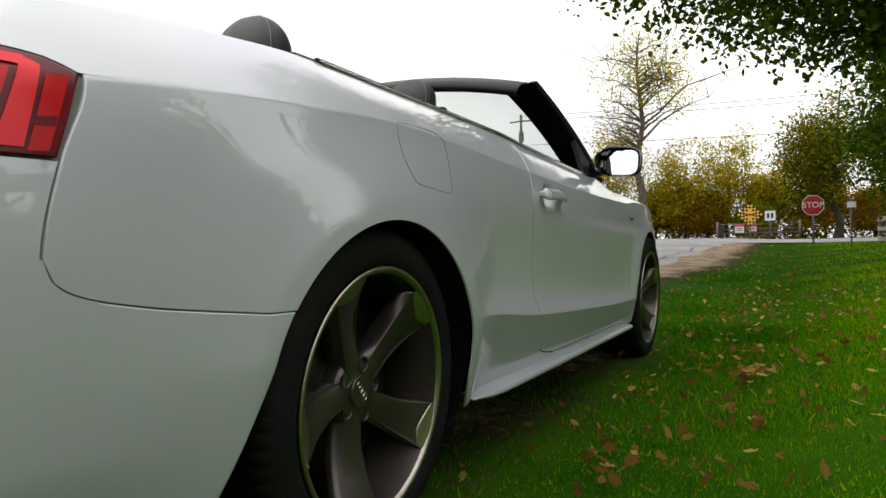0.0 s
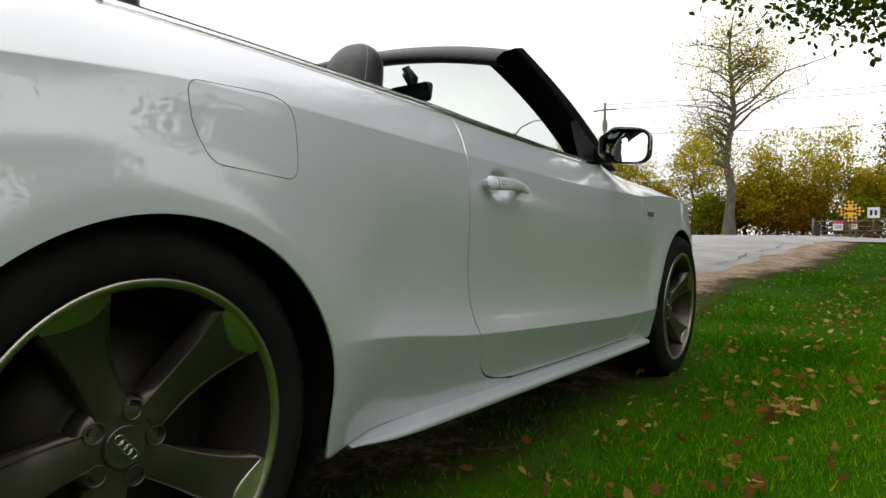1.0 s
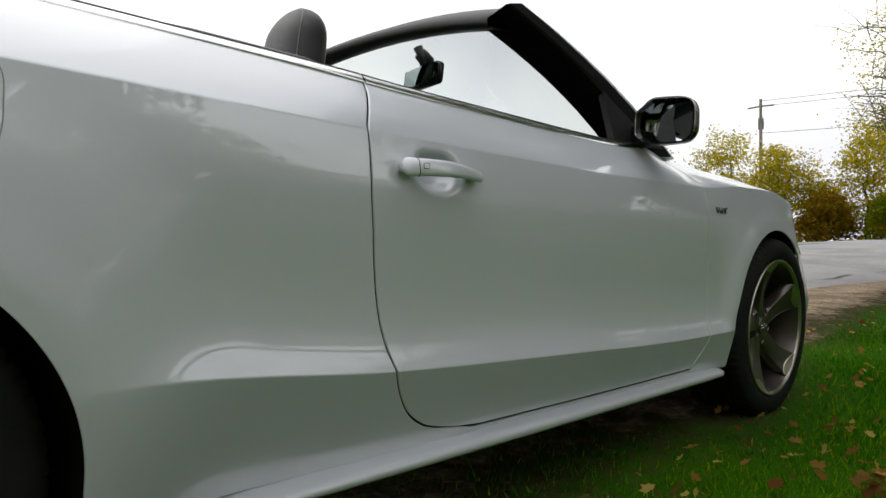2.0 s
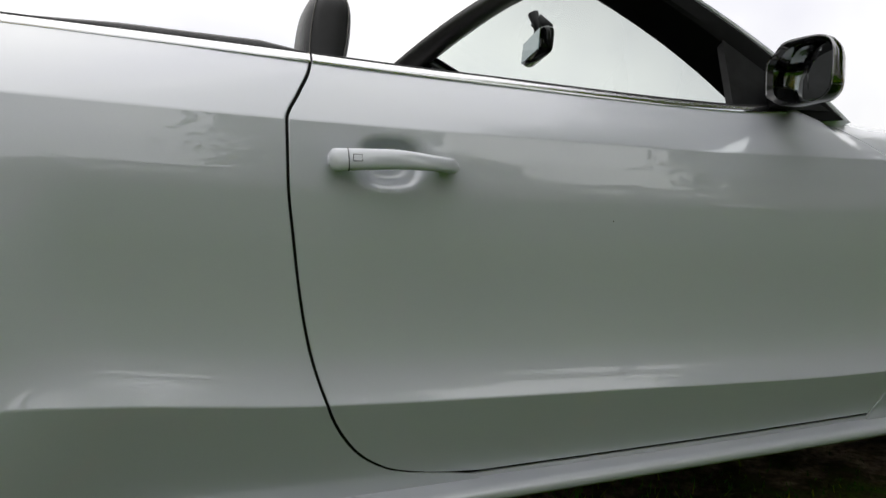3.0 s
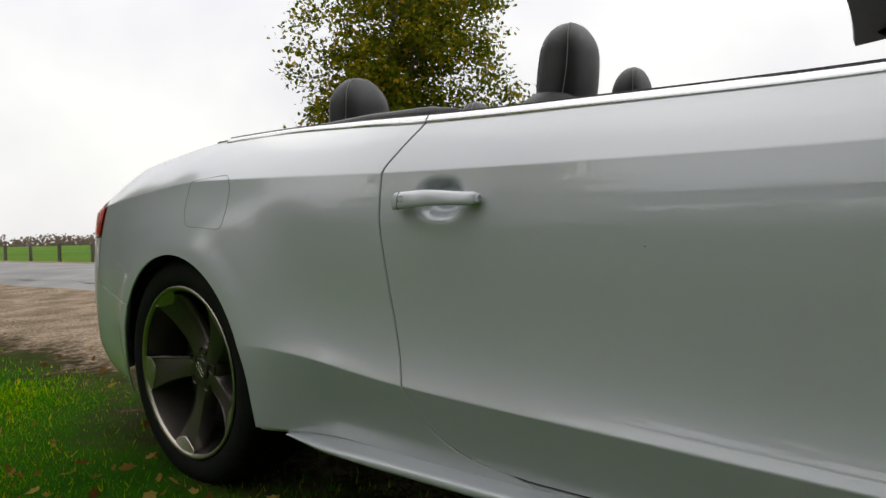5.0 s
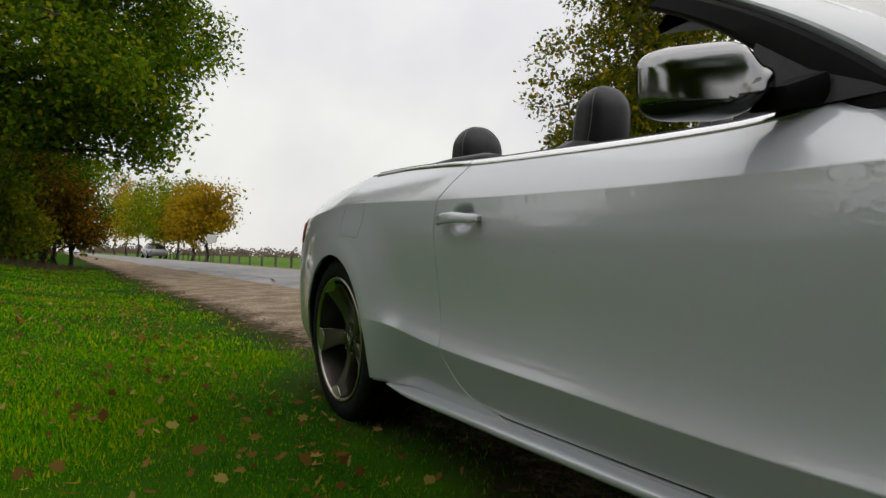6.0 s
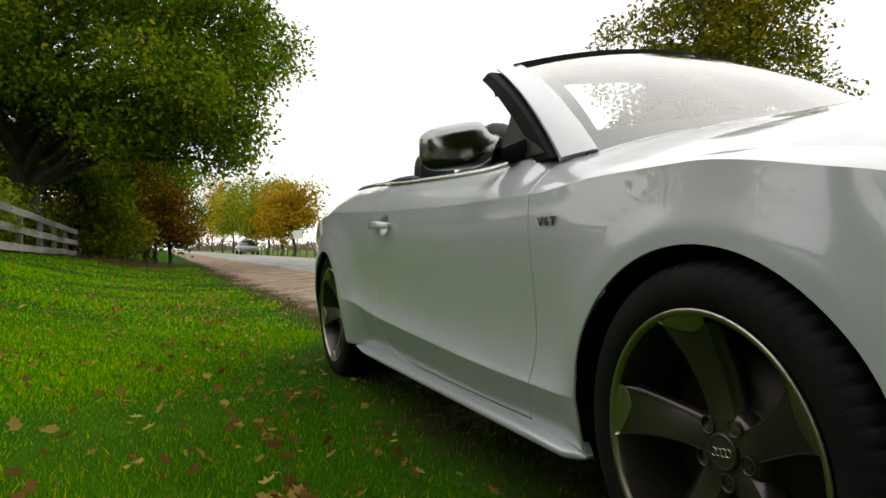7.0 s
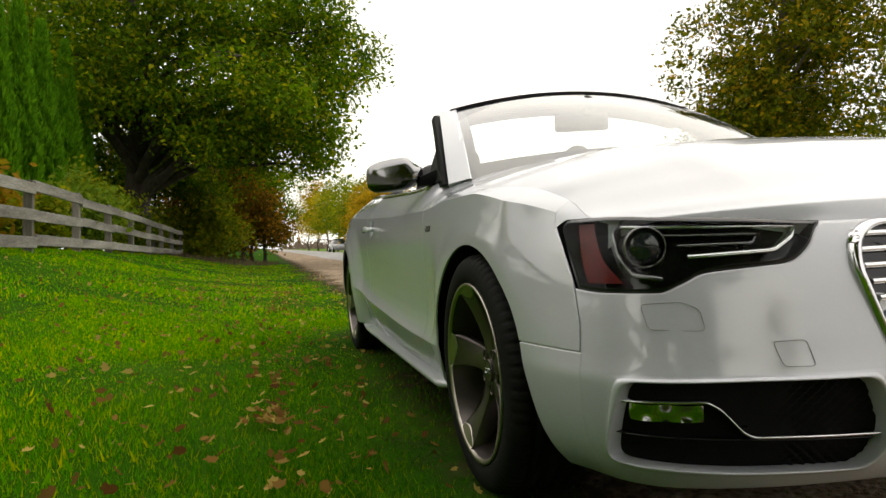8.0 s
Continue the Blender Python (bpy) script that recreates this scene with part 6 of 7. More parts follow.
tree("spreading_tree", (-24.0, -9.6), 14.5, 0.42, [(0, 0, 9.0, 5.0, 4.6, 4.8), (2.0, 1.5, 4.6, 4.2, 4.2, 3.2), (3.0, -3.0, 6.5, 4.2, 4.0, 4.5)], 900, 36, 0.11, LEAF_DARK, BARK_DARK, "big leafy tree behind the fence", limbs=26, seed=91, spread=0.55, twigs=30, hollow=0.4)
for i, (x, y, h, m) in enumerate([(-25.5, -3.3, 4.6, LEAF_RUST), (-25.5, -2.3, 3.4, LEAF_RUST), (-28, -2.0, 4.4, LEAF_DARK), (-24, -5.6, 4.4, LEAF_DARK), (-33, -2.6, 6.0, LEAF_DARK), (-30, -4.5, 6.5, LEAF_RUST), (-29, -7.5, 7.0, LEAF_DARK), (-36, -5.5, 8.5, LEAF_RUST), (-22, -7.2, 4.0, LEAF_DARK), (-24.2, -4.3, 3.2, LEAF_DARK), (-27, -1.5, 2.8, LEAF_RUST), (-23, -3.5, 2.4, LEAF_GREEN), (-26.5, -4.4, 5.4, LEAF_RUST)]):
    gb = np.random.default_rng(300 + i)
    ragged = [(gb.normal(0, h * 0.20), gb.normal(0, h * 0.20), h * gb.uniform(0.22, 0.95), h * gb.uniform(0.14, 0.24), h * gb.uniform(0.14, 0.24), h * gb.uniform(0.12, 0.26)) for _ in range(9)]
    tree("autumn_bush", (x, y), h, 0.10, ragged, 300, 24, 0.080, m, BARK_DARK, "rusty autumn bush beside the lawn", limbs=10, seed=100 + i, spread=0.35, twigs=10, group="roadside bushes", hollow=0.2)


def cedar(at, h, w, seed):
    g = np.random.default_rng(seed)
    x, y = at
    root = thing("cedar", "narrow dark green cedar behind the fence", "tree", "cedars", Matrix.Translation((x, y, float(ground_z(x, y)) - 0.05)))
    n = 9000
    t = g.uniform(0, 1, n) ** 0.85
    ang = g.uniform(0, 6.283, n)
    lobe = 0.82 + 0.18 * np.sin(ang * 5 + t * 19) * np.sin(t * 31 + ang * 2)
    r = w * (1 - t) ** 0.72 * lobe * g.uniform(0.72, 1.03, n) + 0.03
    P = np.stack([r * np.cos(ang), r * np.sin(ang), 0.15 + t * h], -1)
    up = np.stack([0.45 * np.cos(ang), 0.45 * np.sin(ang), np.ones(n)], -1) + g.normal(0, 0.25, (n, 3))
    up /= np.linalg.norm(up, axis=1, keepdims=True)
    side = np.cross(up, g.normal(0, 1, (n, 3)))
    side /= np.maximum(np.linalg.norm(side, axis=1, keepdims=True), 1e-6)
    s = g.uniform(0.05, 0.11, n)[:, None]
    V = np.empty((n, 4, 3), np.float32)
    V[:, 0], V[:, 1], V[:, 2], V[:, 3] = P - up * s, P + side * s * 0.42, P + up * s * 1.3, P - side * s * 0.42
    child("crown", fast_mesh("crown", V.reshape(-1, 3), 4, LEAF_CEDAR), root, "scale-like cedar foliage")
    tv, tf = tube([(0, 0, 0), (0, 0, h * 0.5), (0, 0, h * 0.95)], [0.10, 0.06, 0.01], 8)
    child("trunk", mesh_of("trunk", tv, tf, BARK_DARK), root)


for i, (x, y, h, w) in enumerate([(-9.2, -6.1, 4.6, 0.50), (-10.5, -6.1, 4.7, 0.52), (-12.3, -6.2, 4.9, 0.55), (-14.6, -6.3, 5.2, 0.58), (-16.8, -6.4, 4.2, 0.50)]):
    cedar((x, y), h, w, 120 + i)
for i, (x, y, h, m) in enumerate([(-11.2, -5.2, 1.9, LEAF_BRIGHT), (-13.5, -5.5, 2.2, LEAF_GREEN), (-16.0, -5.6, 2.0, LEAF_GREEN), (-5.6, -5.4, 1.5, LEAF_ORANGE), (-8.4, -5.3, 1.2, LEAF_GREEN), (-18.6, -5.5, 1.7, LEAF_DARK), (-21.0, -5.3, 1.6, LEAF_GREEN), (-23.0, -5.0, 1.7, LEAF_DARK)]):
    tree("garden_bush", (x, y), h, 0.04, [(0, 0, h * 0.55, h * 0.42, h * 0.42, h * 0.45)], 130, 16, 0.07, m, BARK_DARK, "leafy garden bush behind the fence", limbs=8, seed=130 + i, spread=0.2, group="garden bushes", hollow=0.2)
# tree across the road, behind the car
tree("field_maple", (-14.9, 15.3), 13.2, 0.26, [(0, 0, 7.8, 3.9, 3.9, 4.4), (0.6, 0.8, 4.6, 4.2, 4.2, 1.9), (0, 0, 11.0, 2.4, 2.4, 2.0)], 1000, 44, 0.095, LEAF_MAPLE, BARK, "round green and yellow maple across the road", limbs=40, seed=140, spread=0.30, twigs=60, hollow=0.45, lumps=10)
for i, (x, y, h, m) in enumerate([(-54, 8.3, 7.4, LEAF_AMBER), (-62, 8.6, 8.6, LEAF_AMBER), (-70, 8.4, 9.2, LEAF_GREEN), (-80, 8.6, 10.6, LEAF_GREEN), (-92, 8.4, 12, LEAF_GREEN), (-106, 8.2, 13, LEAF_YELLOW), (-122, 8, 14, LEAF_AMBER), (-140, 7.5, 14, LEAF_ORANGE)]):
    tree("avenue_tree", (x, y), h, 0.14, [(0, 0, h * 0.60, h * 0.31, h * 0.31, h * 0.36), (0.5, -0.4, h * 0.38, h * 0.30, h * 0.30, h * 0.22)], 260, 24, 0.15, m, BARK_DARK, "yellow and green avenue tree beside the far road", limbs=12, seed=150 + i, spread=0.5, group="avenue trees", hollow=0.3)
for i, (x, y, h) in enumerate([(-46, -5, 9), (-58, -4.5, 10), (-72, -4, 11), (-90, -3.5, 11), (-112, -3, 12)]):
    tree("roadside_tree", (x, y), h, 0.2, [(0, 0, h * 0.55, h * 0.3, h * 0.3, h * 0.42)], 260, 14, 0.24, LEAF_GREEN if i % 2 else LEAF_ORANGE, BARK_DARK, "autumn tree lining the road", limbs=10, seed=170 + i, spread=0.6, group="roadside trees", hollow=0.3)
# unseen garden trees beyond the lawn, mirrored in paint and placed to shade the car
for i, (x, y, h, m, dens) in enumerate([(-6.5, -11.5, 9.5, LEAF_YELLOW, 90), (3.6, -12.2, 9.0, LEAF_DARK, 420), (9.6, -6.2, 12.5, LEAF_DARK, 900), (-12.0, -15.5, 12.0, LEAF_DARK, 360), (17.5, -14, 11, LEAF_GREEN, 330)]):
    tree("garden_tree", (x, y), h, 0.26, [(0, 0, h * 0.60, h * 0.34, h * 0.32, h * 0.34), (0.4, 0.5, h * 0.30, h * 0.3, h * 0.3, h * 0.24)], dens, 20, 0.17, m, BARK_DARK, "leafy tree at the back of the lawn", limbs=20, seed=180 + i, spread=0.55, twigs=40, group="garden trees", hollow=0.3)
# dry weeds at the foot of the bushes
g = np.random.default_rng(61)
n = 2200
x, y = g.uniform(-26, -19, n), g.uniform(-4.6, -0.9, n)
ok = (y < -2.2 + 0.22 * (-19 - x))
x, y = x[ok], y[ok]
n = len(x)
z, h = ground_z(x, y), g.uniform(0.05, 0.24, n)
a, b = g.uniform(0, 6.283, n), g.uniform(0, 6.283, n)
V = np.empty((n, 3, 3), np.float32)
V[:, 0] = np.stack([x - 0.012 * np.cos(a), y - 0.012 * np.sin(a), z], -1)
V[:, 1] = np.stack([x + 0.012 * np.cos(a), y + 0.012 * np.sin(a), z], -1)
V[:, 2] = np.stack([x + 0.3 * h * np.cos(b), y + 0.3 * h * np.sin(b), z + h], -1)
tagged(new("dry_weeds", fast_mesh("dry_weeds", V.reshape(-1, 3), 3, DRY)), "dry brown weeds beside the lawn", "weeds", kind="stuff")
# undergrowth that closes the foot of the thicket
g = np.random.default_rng(63)
blobs = [(g.uniform(41.5, 47), y + g.normal(0, 0.5), float(ground_z(44, y)) + g.uniform(0.3, 0.9), g.uniform(0.8, 1.6), g.uniform(0.8, 1.6), g.uniform(0.5, 1.3)) for y in np.linspace(-16, 42, 90)]
V, _ = leaf_cloud(blobs, 1300, 34, 0.10, g, 0.3, lumps=0, corners=4)
tagged(new("undergrowth", fast_mesh("undergrowth", V, 4, LEAF_RUST)), "dense rusty undergrowth at the foot of the thicket", "undergrowth", kind="stuff")
# unseen hedge at the back of the garden, added to darken the paint's reflections
blobs = [(x, -13.5 + g.normal(0, 0.6), float(ground_z(x, -13.5)) + g.uniform(0.6, 1.8), 1.6, 1.2, g.uniform(1.0, 2.0)) for x in np.linspace(-30, 40, 60)]
V, _ = leaf_cloud(blobs, 800, 26, 0.2, g, 0.4, lumps=0, corners=4)
tagged(new("reflected_hedge", fast_mesh("reflected_hedge", V, 4, LEAF_DARK)), "tall green hedge out of view, added to darken reflections in the paint", "hedge", kind="stuff")
# far woods along the horizon
g = np.random.default_rng(62)
blobs = []
for _ in range(150):
    w = g.uniform(math.radians(62), math.radians(178))
    d = g.uniform(330, 420)
    blobs.append((d * math.cos(w), d * math.sin(w), g.uniform(-0.5, 1.5), g.uniform(8, 22), g.uniform(8, 22), g.uniform(2, 4.2)))
V, _ = leaf_cloud(blobs, 5200, 12, 0.9, g, 1.3, lumps=0, corners=4)
tagged(new("far_woods", fast_mesh("far_woods", V, 4, LEAF_FAR)), "hazy autumn woods along the horizon", "woods", kind="stuff")

# ---------------------------------------------------------------- fence, signs, poles, distant things
OLD_WOOD = material("weathered_wood", (0.15, 0.141, 0.122), rough=0.95, spec=0.1, tones=(0.32, 0.305, 0.27), scale=5, fine=(60, 0.25), bump=0.5, bump_scale=50, stretch=(0.15, 1, 1))
POST_WOOD = material("post_wood", (0.10, 0.092, 0.075), rough=0.95, spec=0.1, tones=(0.22, 0.20, 0.17), scale=6, fine=(50, 0.25), bump=0.5, bump_scale=50, stretch=(1, 1, 0.15))
STEEL = material("galvanised_steel", (0.20, 0.205, 0.205), rough=0.55, metal=0.7, tones=(0.14, 0.14, 0.14), scale=12)
SIGN_RED = material("sign_red", (0.42, 0.018, 0.022), rough=0.4, tones=(0.36, 0.02, 0.025), scale=6)
SIGN_WHITE = material("sign_white", (0.78, 0.78, 0.77), rough=0.45, tones=(0.70, 0.70, 0.68), scale=9)
SIGN_YELLOW = material("sign_yellow", (0.80, 0.42, 0.02), rough=0.45, tones=(0.70, 0.36, 0.02), scale=8)
SIGN_BLACK = material("sign_black", (0.012, 0.012, 0.012), rough=0.5)
SIGN_PINK = material("notice_pink", (0.62, 0.05, 0.16), rough=0.5)
TOWARDS = Matrix(((0, 0, -1), (-1, 0, 0), (0, 1, 0))).to_4x4()   # a flat thing drawn in x, y that faces the way one drives from


def rail_fence():
    fence = thing("rail_fence", "weathered grey three-rail wooden fence along the lawn", "fence")
    y, n, pitch, x0 = -4.38, 23, 2.36, -21.8
    tops = []
    g = np.random.default_rng(33)
    for i in range(n):
        x = x0 + pitch * i
        z = float(ground_z(x, y))
        bm = bmesh.new()
        box(bm, (-0.055, -0.055, -0.3), (0.055, 0.055, 0.93 + g.uniform(-0.02, 0.03)), 0.008, Matrix.Translation((x, y - 0.05, z)) @ pose(0, 0, 0, g.normal(0, 1.0), g.normal(0, 1.0), g.uniform(-5, 5)))
        part("post", bm, POST_WOOD, fence)
        tops.append((x, z))
    for i in range(n - 1):
        (xa, za), (xb, zb) = tops[i], tops[i + 1]
        for h in (0.13, 0.47, 0.82):
            bm = bmesh.new()
            L = math.hypot(xb - xa, zb - za)
            tilt = -math.degrees(math.atan2(zb - za, xb - xa))
            box(bm, (-0.04, -0.018, -0.072), (L + 0.04 - 0.083, 0.018, 0.072), 0.006,
                Matrix.Translation((xa, y + 0.024 + 0.003 * (i % 2), za + h + g.normal(0, 0.008))) @ pose(0, 0, 0, 0, tilt + g.normal(0, 0.3)))
            part("rail", bm, OLD_WOOD, fence)
    return fence


rail_fence()


def flat(points, depth=0.004):
    """A plate from an outline in x, y."""
    bm = bmesh.new()
    f = bm.faces.new([bm.verts.new((*p, 0)) for p in points])
    r = bmesh.ops.extrude_face_region(bm, geom=[f])
    bmesh.ops.translate(bm, verts=[v for v in r["geom"] if isinstance(v, bmesh.types.BMVert)], vec=(0, 0, depth))
    bmesh.ops.recalc_face_normals(bm, faces=bm.faces)
    return bm


def lettering(body, size, mat, parent, m, name="lettering"):
    cu = bpy.data.curves.new(name, "FONT")
    cu.body, cu.size, cu.extrude, cu.align_x, cu.align_y = body, size, 0.002, "CENTER", "CENTER"
    tmp = bpy.data.objects.new(name, cu)
    me = bpy.data.meshes.new_from_object(tmp)
    bpy.data.objects.remove(tmp)
    me.materials.clear()
    me.materials.append(mat)
    ob = child(name, me, parent)
    ob.matrix_local = m
    return ob


def sign_root(name, label, x, y, height, post_r=0.03, mat=STEEL):
    z = float(ground_z(x, y))
    root = thing(name, label, "sign", m=Matrix.Translation((x, y, z)))
    tube_part("post", [(0, 0, -0.2), (0, 0, height * 0.5), (0.004, 0, height)], post_r, mat, root, sides=10)
    return root


def octagon(r):
    return [(r * math.cos(radians(22.5 + 45 * k)), r * math.sin(radians(22.5 + 45 * k))) for k in range(8)]


zs = float(ground_z(25.8, -2.1))
stop = sign_root("stop_sign", "red octagonal stop sign on a steel post", 25.8, -2.1, 1.87 - zs + 0.30)
at_ = Matrix.Translation((-0.04, 0, 1.87 - zs)) @ TOWARDS
ob = part("border", flat(octagon(0.365)), SIGN_WHITE, stop)
ob.matrix_local = at_
ob = part("plate", flat(octagon(0.345)), SIGN_RED, stop)
ob.matrix_local = at_ @ Matrix.Translation((0, 0, 0.004))
lettering("STOP", 0.27, SIGN_WHITE, stop, at_ @ Matrix.Translation((0, 0, 0.010)))

zs = float(ground_z(20.8, -2.94))
plate = sign_root("small_sign", "small white plate on a thin steel post", 20.8, -2.94, 1.78 - zs, 0.022)
ob = part("plate", flat([(-0.10, -0.09), (0.12, -0.09), (0.12, 0.07), (-0.10, 0.07)]), SIGN_WHITE, plate)
ob.matrix_local = Matrix.Translation((-0.03, 0, 1.62 - zs)) @ TOWARDS

zs = float(ground_z(36.4, 0.5))
warn = sign_root("junction_sign", "yellow and black chequered diamond sign with double arrow", 36.4, 0.5, 2.05 - zs, 0.035)
m = Matrix.Translation((-0.05, 0, 2.02 - zs)) @ TOWARDS @ pose(0, 0, 0, 0, 0, 45)
s = 0.41
ob = part("plate", flat([(-s, -s), (s, -s), (s, s), (-s, s)]), SIGN_YELLOW, warn)
ob.matrix_local = m
k = 2 * s / 8
for i in range(8):
    for j in range(8):
        if (i + j) % 2 == 0 and not (2 <= i <= 5 and 2 <= j <= 5):
            ob = part("check", flat([(-s + i * k, -s + j * k), (-s + i * k + k, -s + j * k), (-s + i * k + k, -s + j * k + k), (-s + i * k, -s + j * k + k)], 0.002), SIGN_BLACK, warn)
            ob.matrix_local = m @ Matrix.Translation((0, 0, 0.004))
arrow = [(-0.26, 0), (-0.14, 0.10), (-0.14, 0.035), (0.14, 0.035), (0.14, 0.10), (0.26, 0), (0.14, -0.10), (0.14, -0.035), (-0.14, -0.035), (-0.14, -0.10)]
ob = part("arrow", flat(arrow, 0.002), SIGN_BLACK, warn)
ob.matrix_local = Matrix.Translation((-0.05, 0, 2.02 - zs)) @ TOWARDS @ Matrix.Translation((0, 0, 0.007))

zs = float(ground_z(36.6, -0.4))
route = sign_root("route_sign", "white square road sign with dark bars on a post", 36.6, -0.4, 1.98 - zs)
at_ = Matrix.Translation((-0.04, 0, 1.95 - zs)) @ TOWARDS
ob = part("plate", flat([(-0.24, -0.24), (0.24, -0.24), (0.24, 0.24), (-0.24, 0.24)]), SIGN_WHITE, route)
ob.matrix_local = at_
for dx in (-0.09, 0.09):
    ob = part("bar", flat([(dx - 0.05, -0.12), (dx + 0.05, -0.12), (dx + 0.05, 0.12), (dx - 0.05, 0.12)], 0.002), SIGN_BLACK, route)
    ob.matrix_local = at_ @ Matrix.Translation((0, 0, 0.005))

# field gate with notices
zg = float(ground_z(37.2, 0.3))
gate = thing("field_gate", "grey tubular steel field gate with notices", "gate", m=Matrix.Translation((37.2, 0, zg)))
for y in (2.1, 0.3, -1.7):
    tube_part("post", [(0, y, -0.3), (0, y, 0.4), (0, y, 0.92)], 0.05, STEEL, gate)
for z in (0.12, 0.32, 0.52, 0.78):
    tube_part("bar", [(-0.02, 2.1, z), (-0.02, 0.3, z), (-0.02, -1.7, z)], 0.022, STEEL, gate, sides=6)
for y in (1.2, -0.7):
    tube_part("brace", [(-0.02, y + 0.85, 0.12), (-0.02, y, 0.45), (-0.02, y - 0.85, 0.78)], 0.018, STEEL, gate, sides=6)
bm = bmesh.new()
box(bm, (-0.14, 1.80, 0.02), (-0.04, 2.0, 0.62), 0.04)
part("latch_box", bm, SIGN_BLACK, gate)
for y, w, h, pink in ((1.05, 0.42, 0.44, True), (0.42, 0.34, 0.30, True)):
    nt = part("notice", flat([(-w / 2, -h / 2), (w / 2, -h / 2), (w / 2, h / 2), (-w / 2, h / 2)]), SIGN_WHITE, gate, "white notice with a pink heading")
    nt.matrix_local = Matrix.Translation((-0.06, y, 0.55)) @ TOWARDS
    hd = part("heading", flat([(-w / 2, h * 0.22), (w / 2, h * 0.22), (w / 2, h / 2), (-w / 2, h / 2)], 0.002), SIGN_PINK, nt)
    hd.matrix_local = Matrix.Translation((0, 0, 0.005))
    for k in range(2):
        br = part("text_bar", flat([(-w * 0.35, -h * (0.05 + 0.2 * k)), (w * 0.35, -h * (0.05 + 0.2 * k)), (w * 0.35, -h * (0.0 + 0.2 * k) + 0.02), (-w * 0.35, -h * (0.0 + 0.2 * k) + 0.02)], 0.001), STEEL, nt)
        br.matrix_local = Matrix.Translation((0, 0, 0.005))

# utility pole, wires, street lamp
pole = thing("utility_pole", "grey wooden utility pole with crossarm", "pole", m=Matrix.Translation((55, 19.6, float(ground_z(55, 19.6)))))
tube_part("shaft", [(0, 0, -0.5), (0, 0, 5), (0, 0, 11.2)], [0.17, 0.14, 0.10], POST_WOOD, pole)
tube_part("crossarm", [(0, -1.0, 10.6), (0, 0, 10.65), (0, 1.0, 10.6)], 0.06, POST_WOOD, pole)
tube_part("transformer", [(0.3, 0.1, 8.9), (0.3, 0.1, 9.4), (0.3, 0.1, 9.8)], [0.2, 0.22, 0.2], STEEL, pole)
for k, (z, y1) in enumerate(((11.3, -45), (10.9, -46), (8.8, -44))):
    t = np.linspace(0, 1, 24)
    pts = [(55 - 7 * u, 19.6 + (y1 - 19.6) * u, z + 0.6 - 1.5 * math.sin(math.pi * u) + 0.5 * u) for u in t]
    cable = tagged(new("overhead_wire", mesh_of("overhead_wire", *tube(pts, [0.018] * 24, 5), SIGN_BLACK)), "thin black overhead wire above the road", "wire", "overhead wires")
lamp = thing("street_lamp", "grey street lamp with a curved arm", "street lamp", m=Matrix.Translation((46.5, 23.6, float(ground_z(46.5, 23.6)))))
tube_part("pole", [(0, 0, -0.3), (0, 0, 4), (0, 0, 7.9)], [0.11, 0.09, 0.07], STEEL, lamp)
tube_part("arm", [(0, 0, 7.6), (0, -0.6, 8.3), (0, -1.6, 8.65), (0, -2.4, 8.7)], [0.06, 0.05, 0.045, 0.04], STEEL, lamp)
bm = bmesh.new()
box(bm, (-0.13, -3.1, 8.60), (0.13, -2.35, 8.78), 0.06)
part("lamp_head", bm, STEEL, lamp, smooth=True)

# field fence beyond the road
ff = thing("field_fence", "low wooden post and wire fence along the field", "fence")
px = np.arange(-70, 20, 2.7)
for x in px:
    bm = bmesh.new()
    z = float(ground_z(x, 7.8))
    box(bm, (x - 0.05, 7.75, z - 0.2), (x + 0.05, 7.85, z + 0.62), 0.01)
    part("post", bm, POST_WOOD, ff)
for h in (0.15, 0.35, 0.55):
    tube_part("wire", [(x, 7.8, float(ground_z(x, 7.8)) + h) for x in px], 0.006, STEEL, ff, sides=4)
zs = float(ground_z(-46, 7.2))
tri_s = sign_root("roadside_sign", "small pale road sign on a thin post", -46, 7.2, 1.9, 0.03)
ob = part("plate", flat([(-0.3, -0.3), (0.3, -0.3), (0.3, 0.3), (-0.3, 0.3)]), SIGN_WHITE, tri_s)
ob.matrix_local = Matrix.Translation((0.04, 0, 1.6)) @ pose(0, 0, 0, 90, 0, 90)


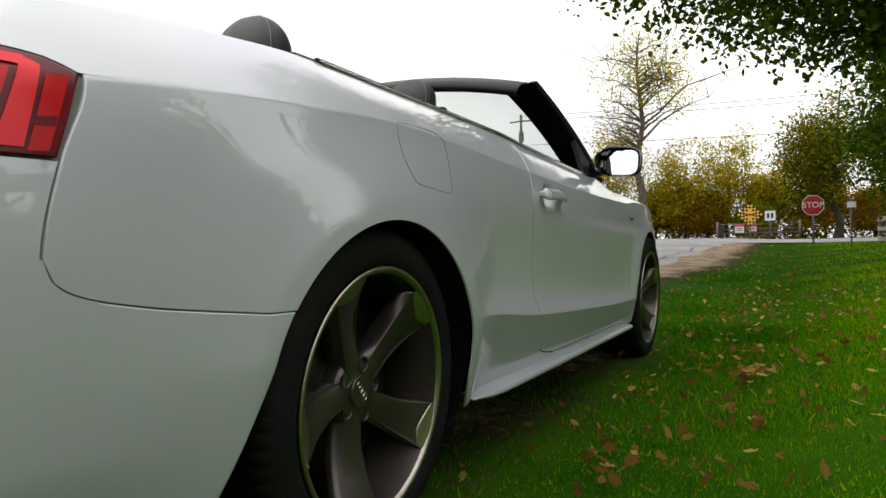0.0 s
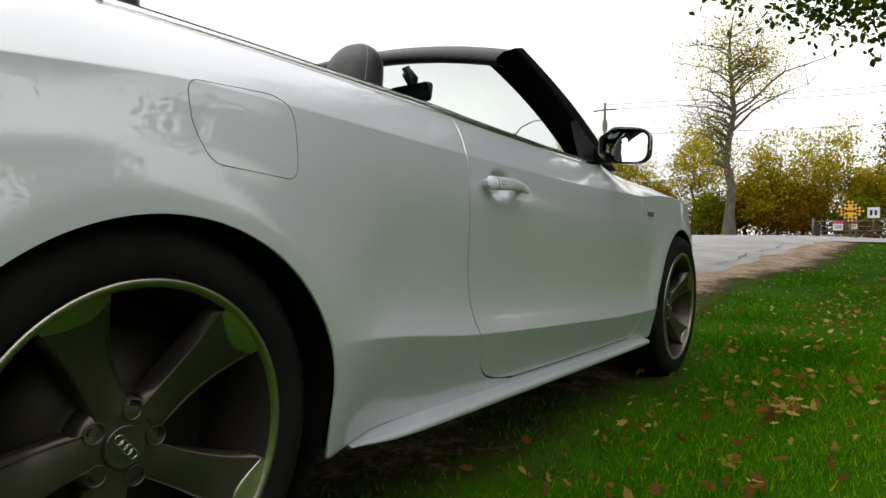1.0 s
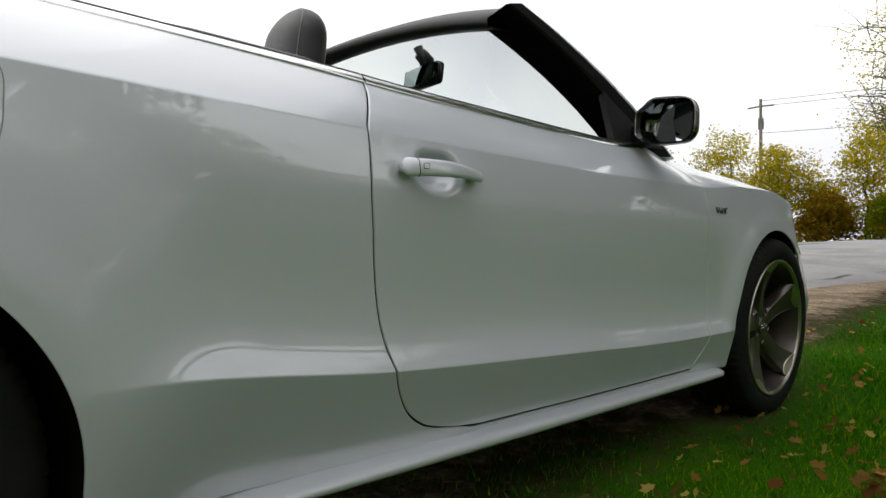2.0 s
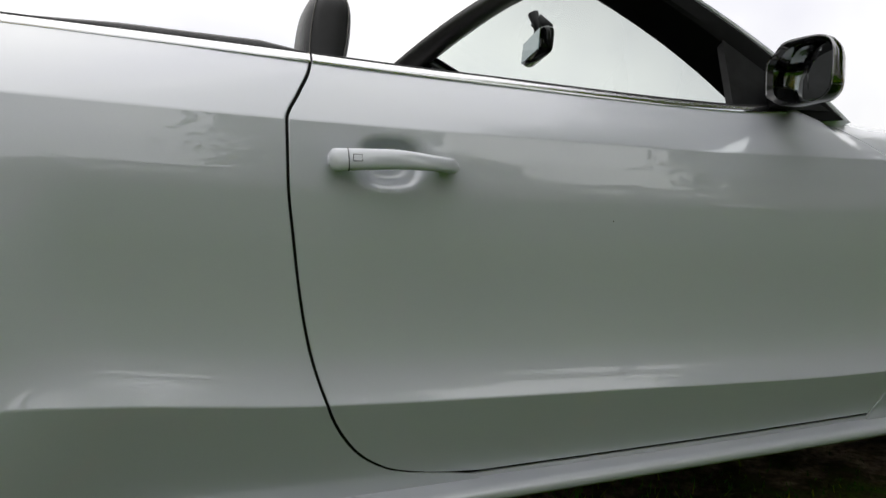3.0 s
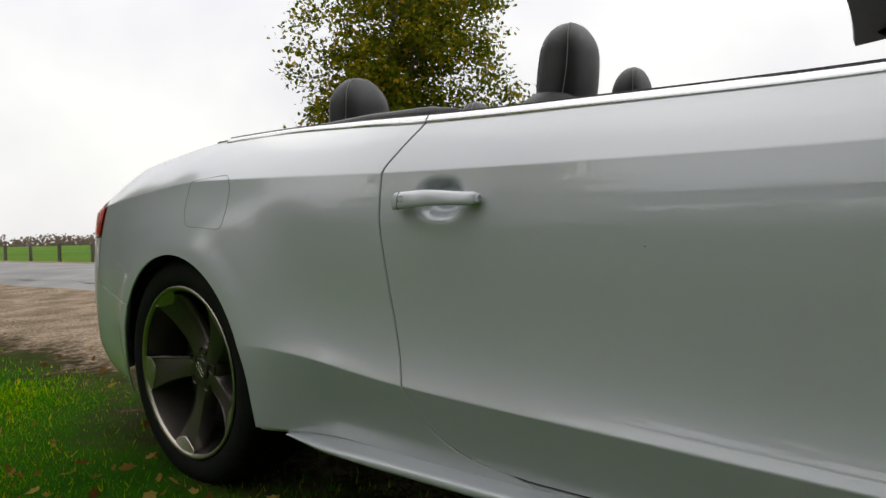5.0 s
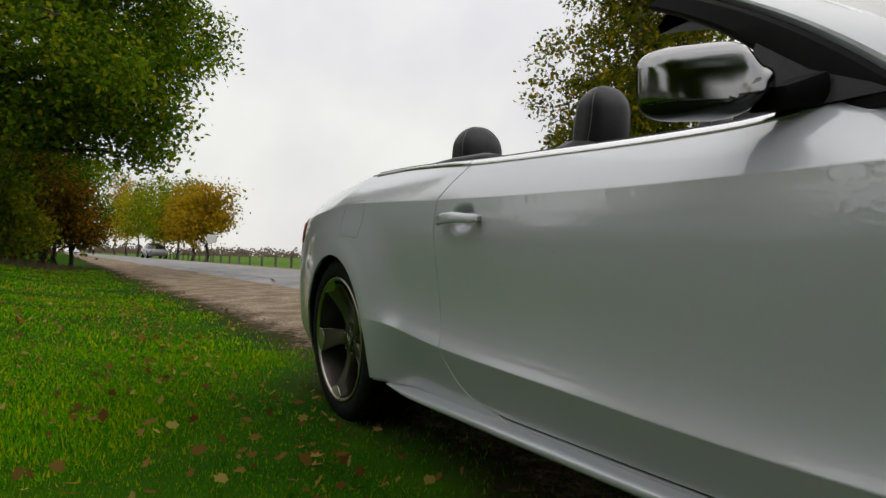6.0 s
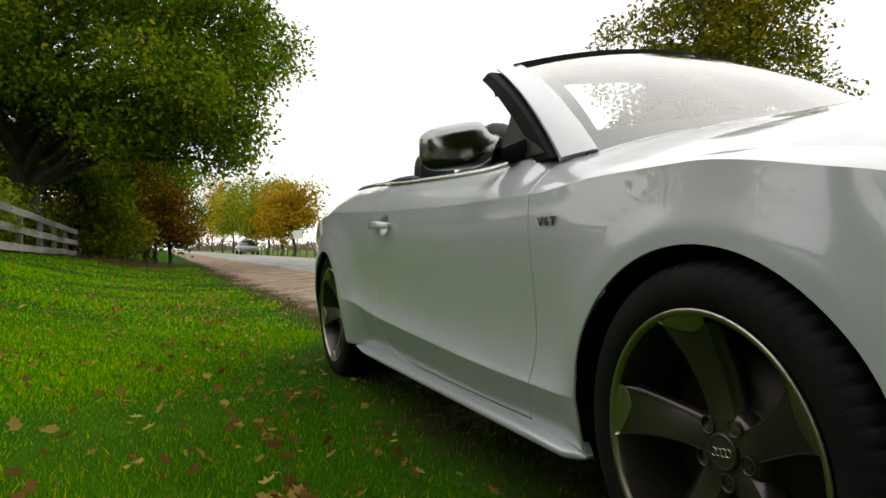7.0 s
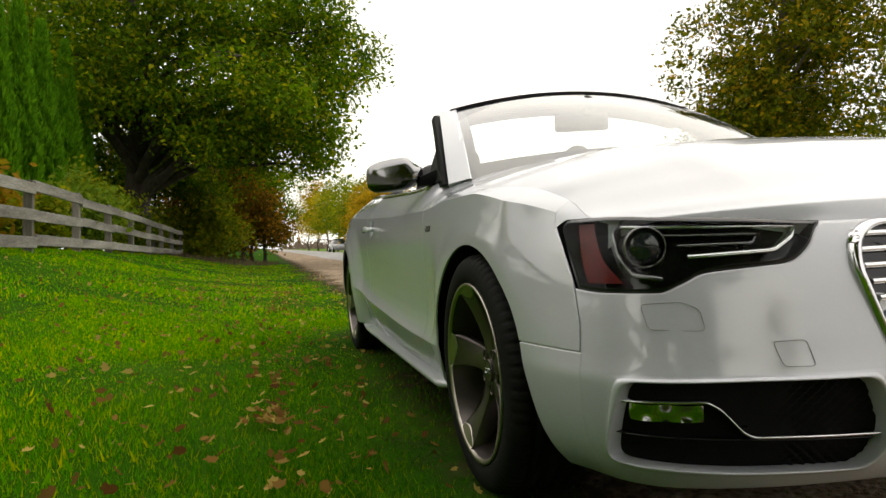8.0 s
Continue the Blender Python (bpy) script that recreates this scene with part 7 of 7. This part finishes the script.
def far_car(x, y, heading):
    """A grey saloon standing far down the road."""
    root = thing("saloon_car", "grey saloon car standing far down the road", "car", m=Matrix.Translation((x, y, float(ground_z(x, y)) + 0.05)) @ pose(0, 0, 0, 0, 0, heading))
    paint = material("grey_car_paint", (0.22, 0.23, 0.25), rough=0.3, coat=1.0, tones=(0.2, 0.21, 0.23), scale=3)
    dark = material("car_window", (0.01, 0.012, 0.015), rough=0.05)
    secs = []
    for px_, zb, zt, w in ((-2.25, 0.45, 0.62, 0.70), (-2.15, 0.25, 0.85, 0.84), (-1.2, 0.22, 0.98, 0.90), (0, 0.22, 0.95, 0.91), (1.2, 0.22, 0.90, 0.90), (2.0, 0.25, 0.78, 0.84), (2.2, 0.42, 0.62, 0.66)):
        w2 = [(-w * 0.92, zb), (-w, (zb + zt) / 2), (-w * 0.93, zt - 0.06), (-w * 0.7, zt), (w * 0.7, zt), (w * 0.93, zt - 0.06), (w, (zb + zt) / 2), (w * 0.92, zb)]
        secs.append([(px_, a, b) for a, b in w2])
    v, f = sheet(np.array(secs), wrap=True, flip=True)
    f = list(f) + [tuple(range(8)), tuple(48 + i for i in range(8))[::-1]]
    child("body", mesh_of("body", v, f, paint), root)
    secs = []
    for px_, zt, w in ((-1.75, 0.95, 0.72), (-1.0, 1.34, 0.60), (-0.2, 1.42, 0.60), (0.5, 1.36, 0.60), (1.25, 0.92, 0.72)):
        secs.append([(px_, -w - 0.1, 0.9), (px_, -w, zt - 0.03), (px_, -w * 0.8, zt), (px_, w * 0.8, zt), (px_, w, zt - 0.03), (px_, w + 0.1, 0.9)])
    v, f = sheet(np.array(secs), flip=True)
    child("cabin_glass", mesh_of("cabin_glass", v, f, dark), root)
    v, f = sheet(np.array([[(px_, a, zt + 0.012) for a in (-0.55, 0, 0.55)] for px_, zt in ((-1.05, 1.32), (-0.2, 1.42), (0.55, 1.35))]), flip=True)
    child("roof", mesh_of("roof", v, f, paint), root)
    for sx in (-1.38, 1.36):
        for sy in (-0.80, 0.80):
            bm = bmesh.new()
            bmesh.ops.create_cone(bm, cap_ends=True, segments=24, radius1=0.33, radius2=0.33, depth=0.22)
            bmesh.ops.transform(bm, verts=bm.verts, matrix=Matrix.Translation((sx, sy, 0.33)) @ pose(0, 0, 0, 90))
            w = part("wheel", bm, RUBBER, root)
            bm = bmesh.new()
            bmesh.ops.create_cone(bm, cap_ends=True, segments=20, radius1=0.21, radius2=0.2, depth=0.235)
            bmesh.ops.transform(bm, verts=bm.verts, matrix=Matrix.Translation((sx, sy, 0.33)) @ pose(0, 0, 0, 90))
            part("rim", bm, SILVER, w)
    for sy in (-0.62, 0.62):
        bm = bmesh.new()
        box(bm, (2.02, sy - 0.16, 0.60), (2.16, sy + 0.16, 0.72), 0.02)
        part("headlight", bm, CHROME, root)


far_car(-68, 6.1, 3)
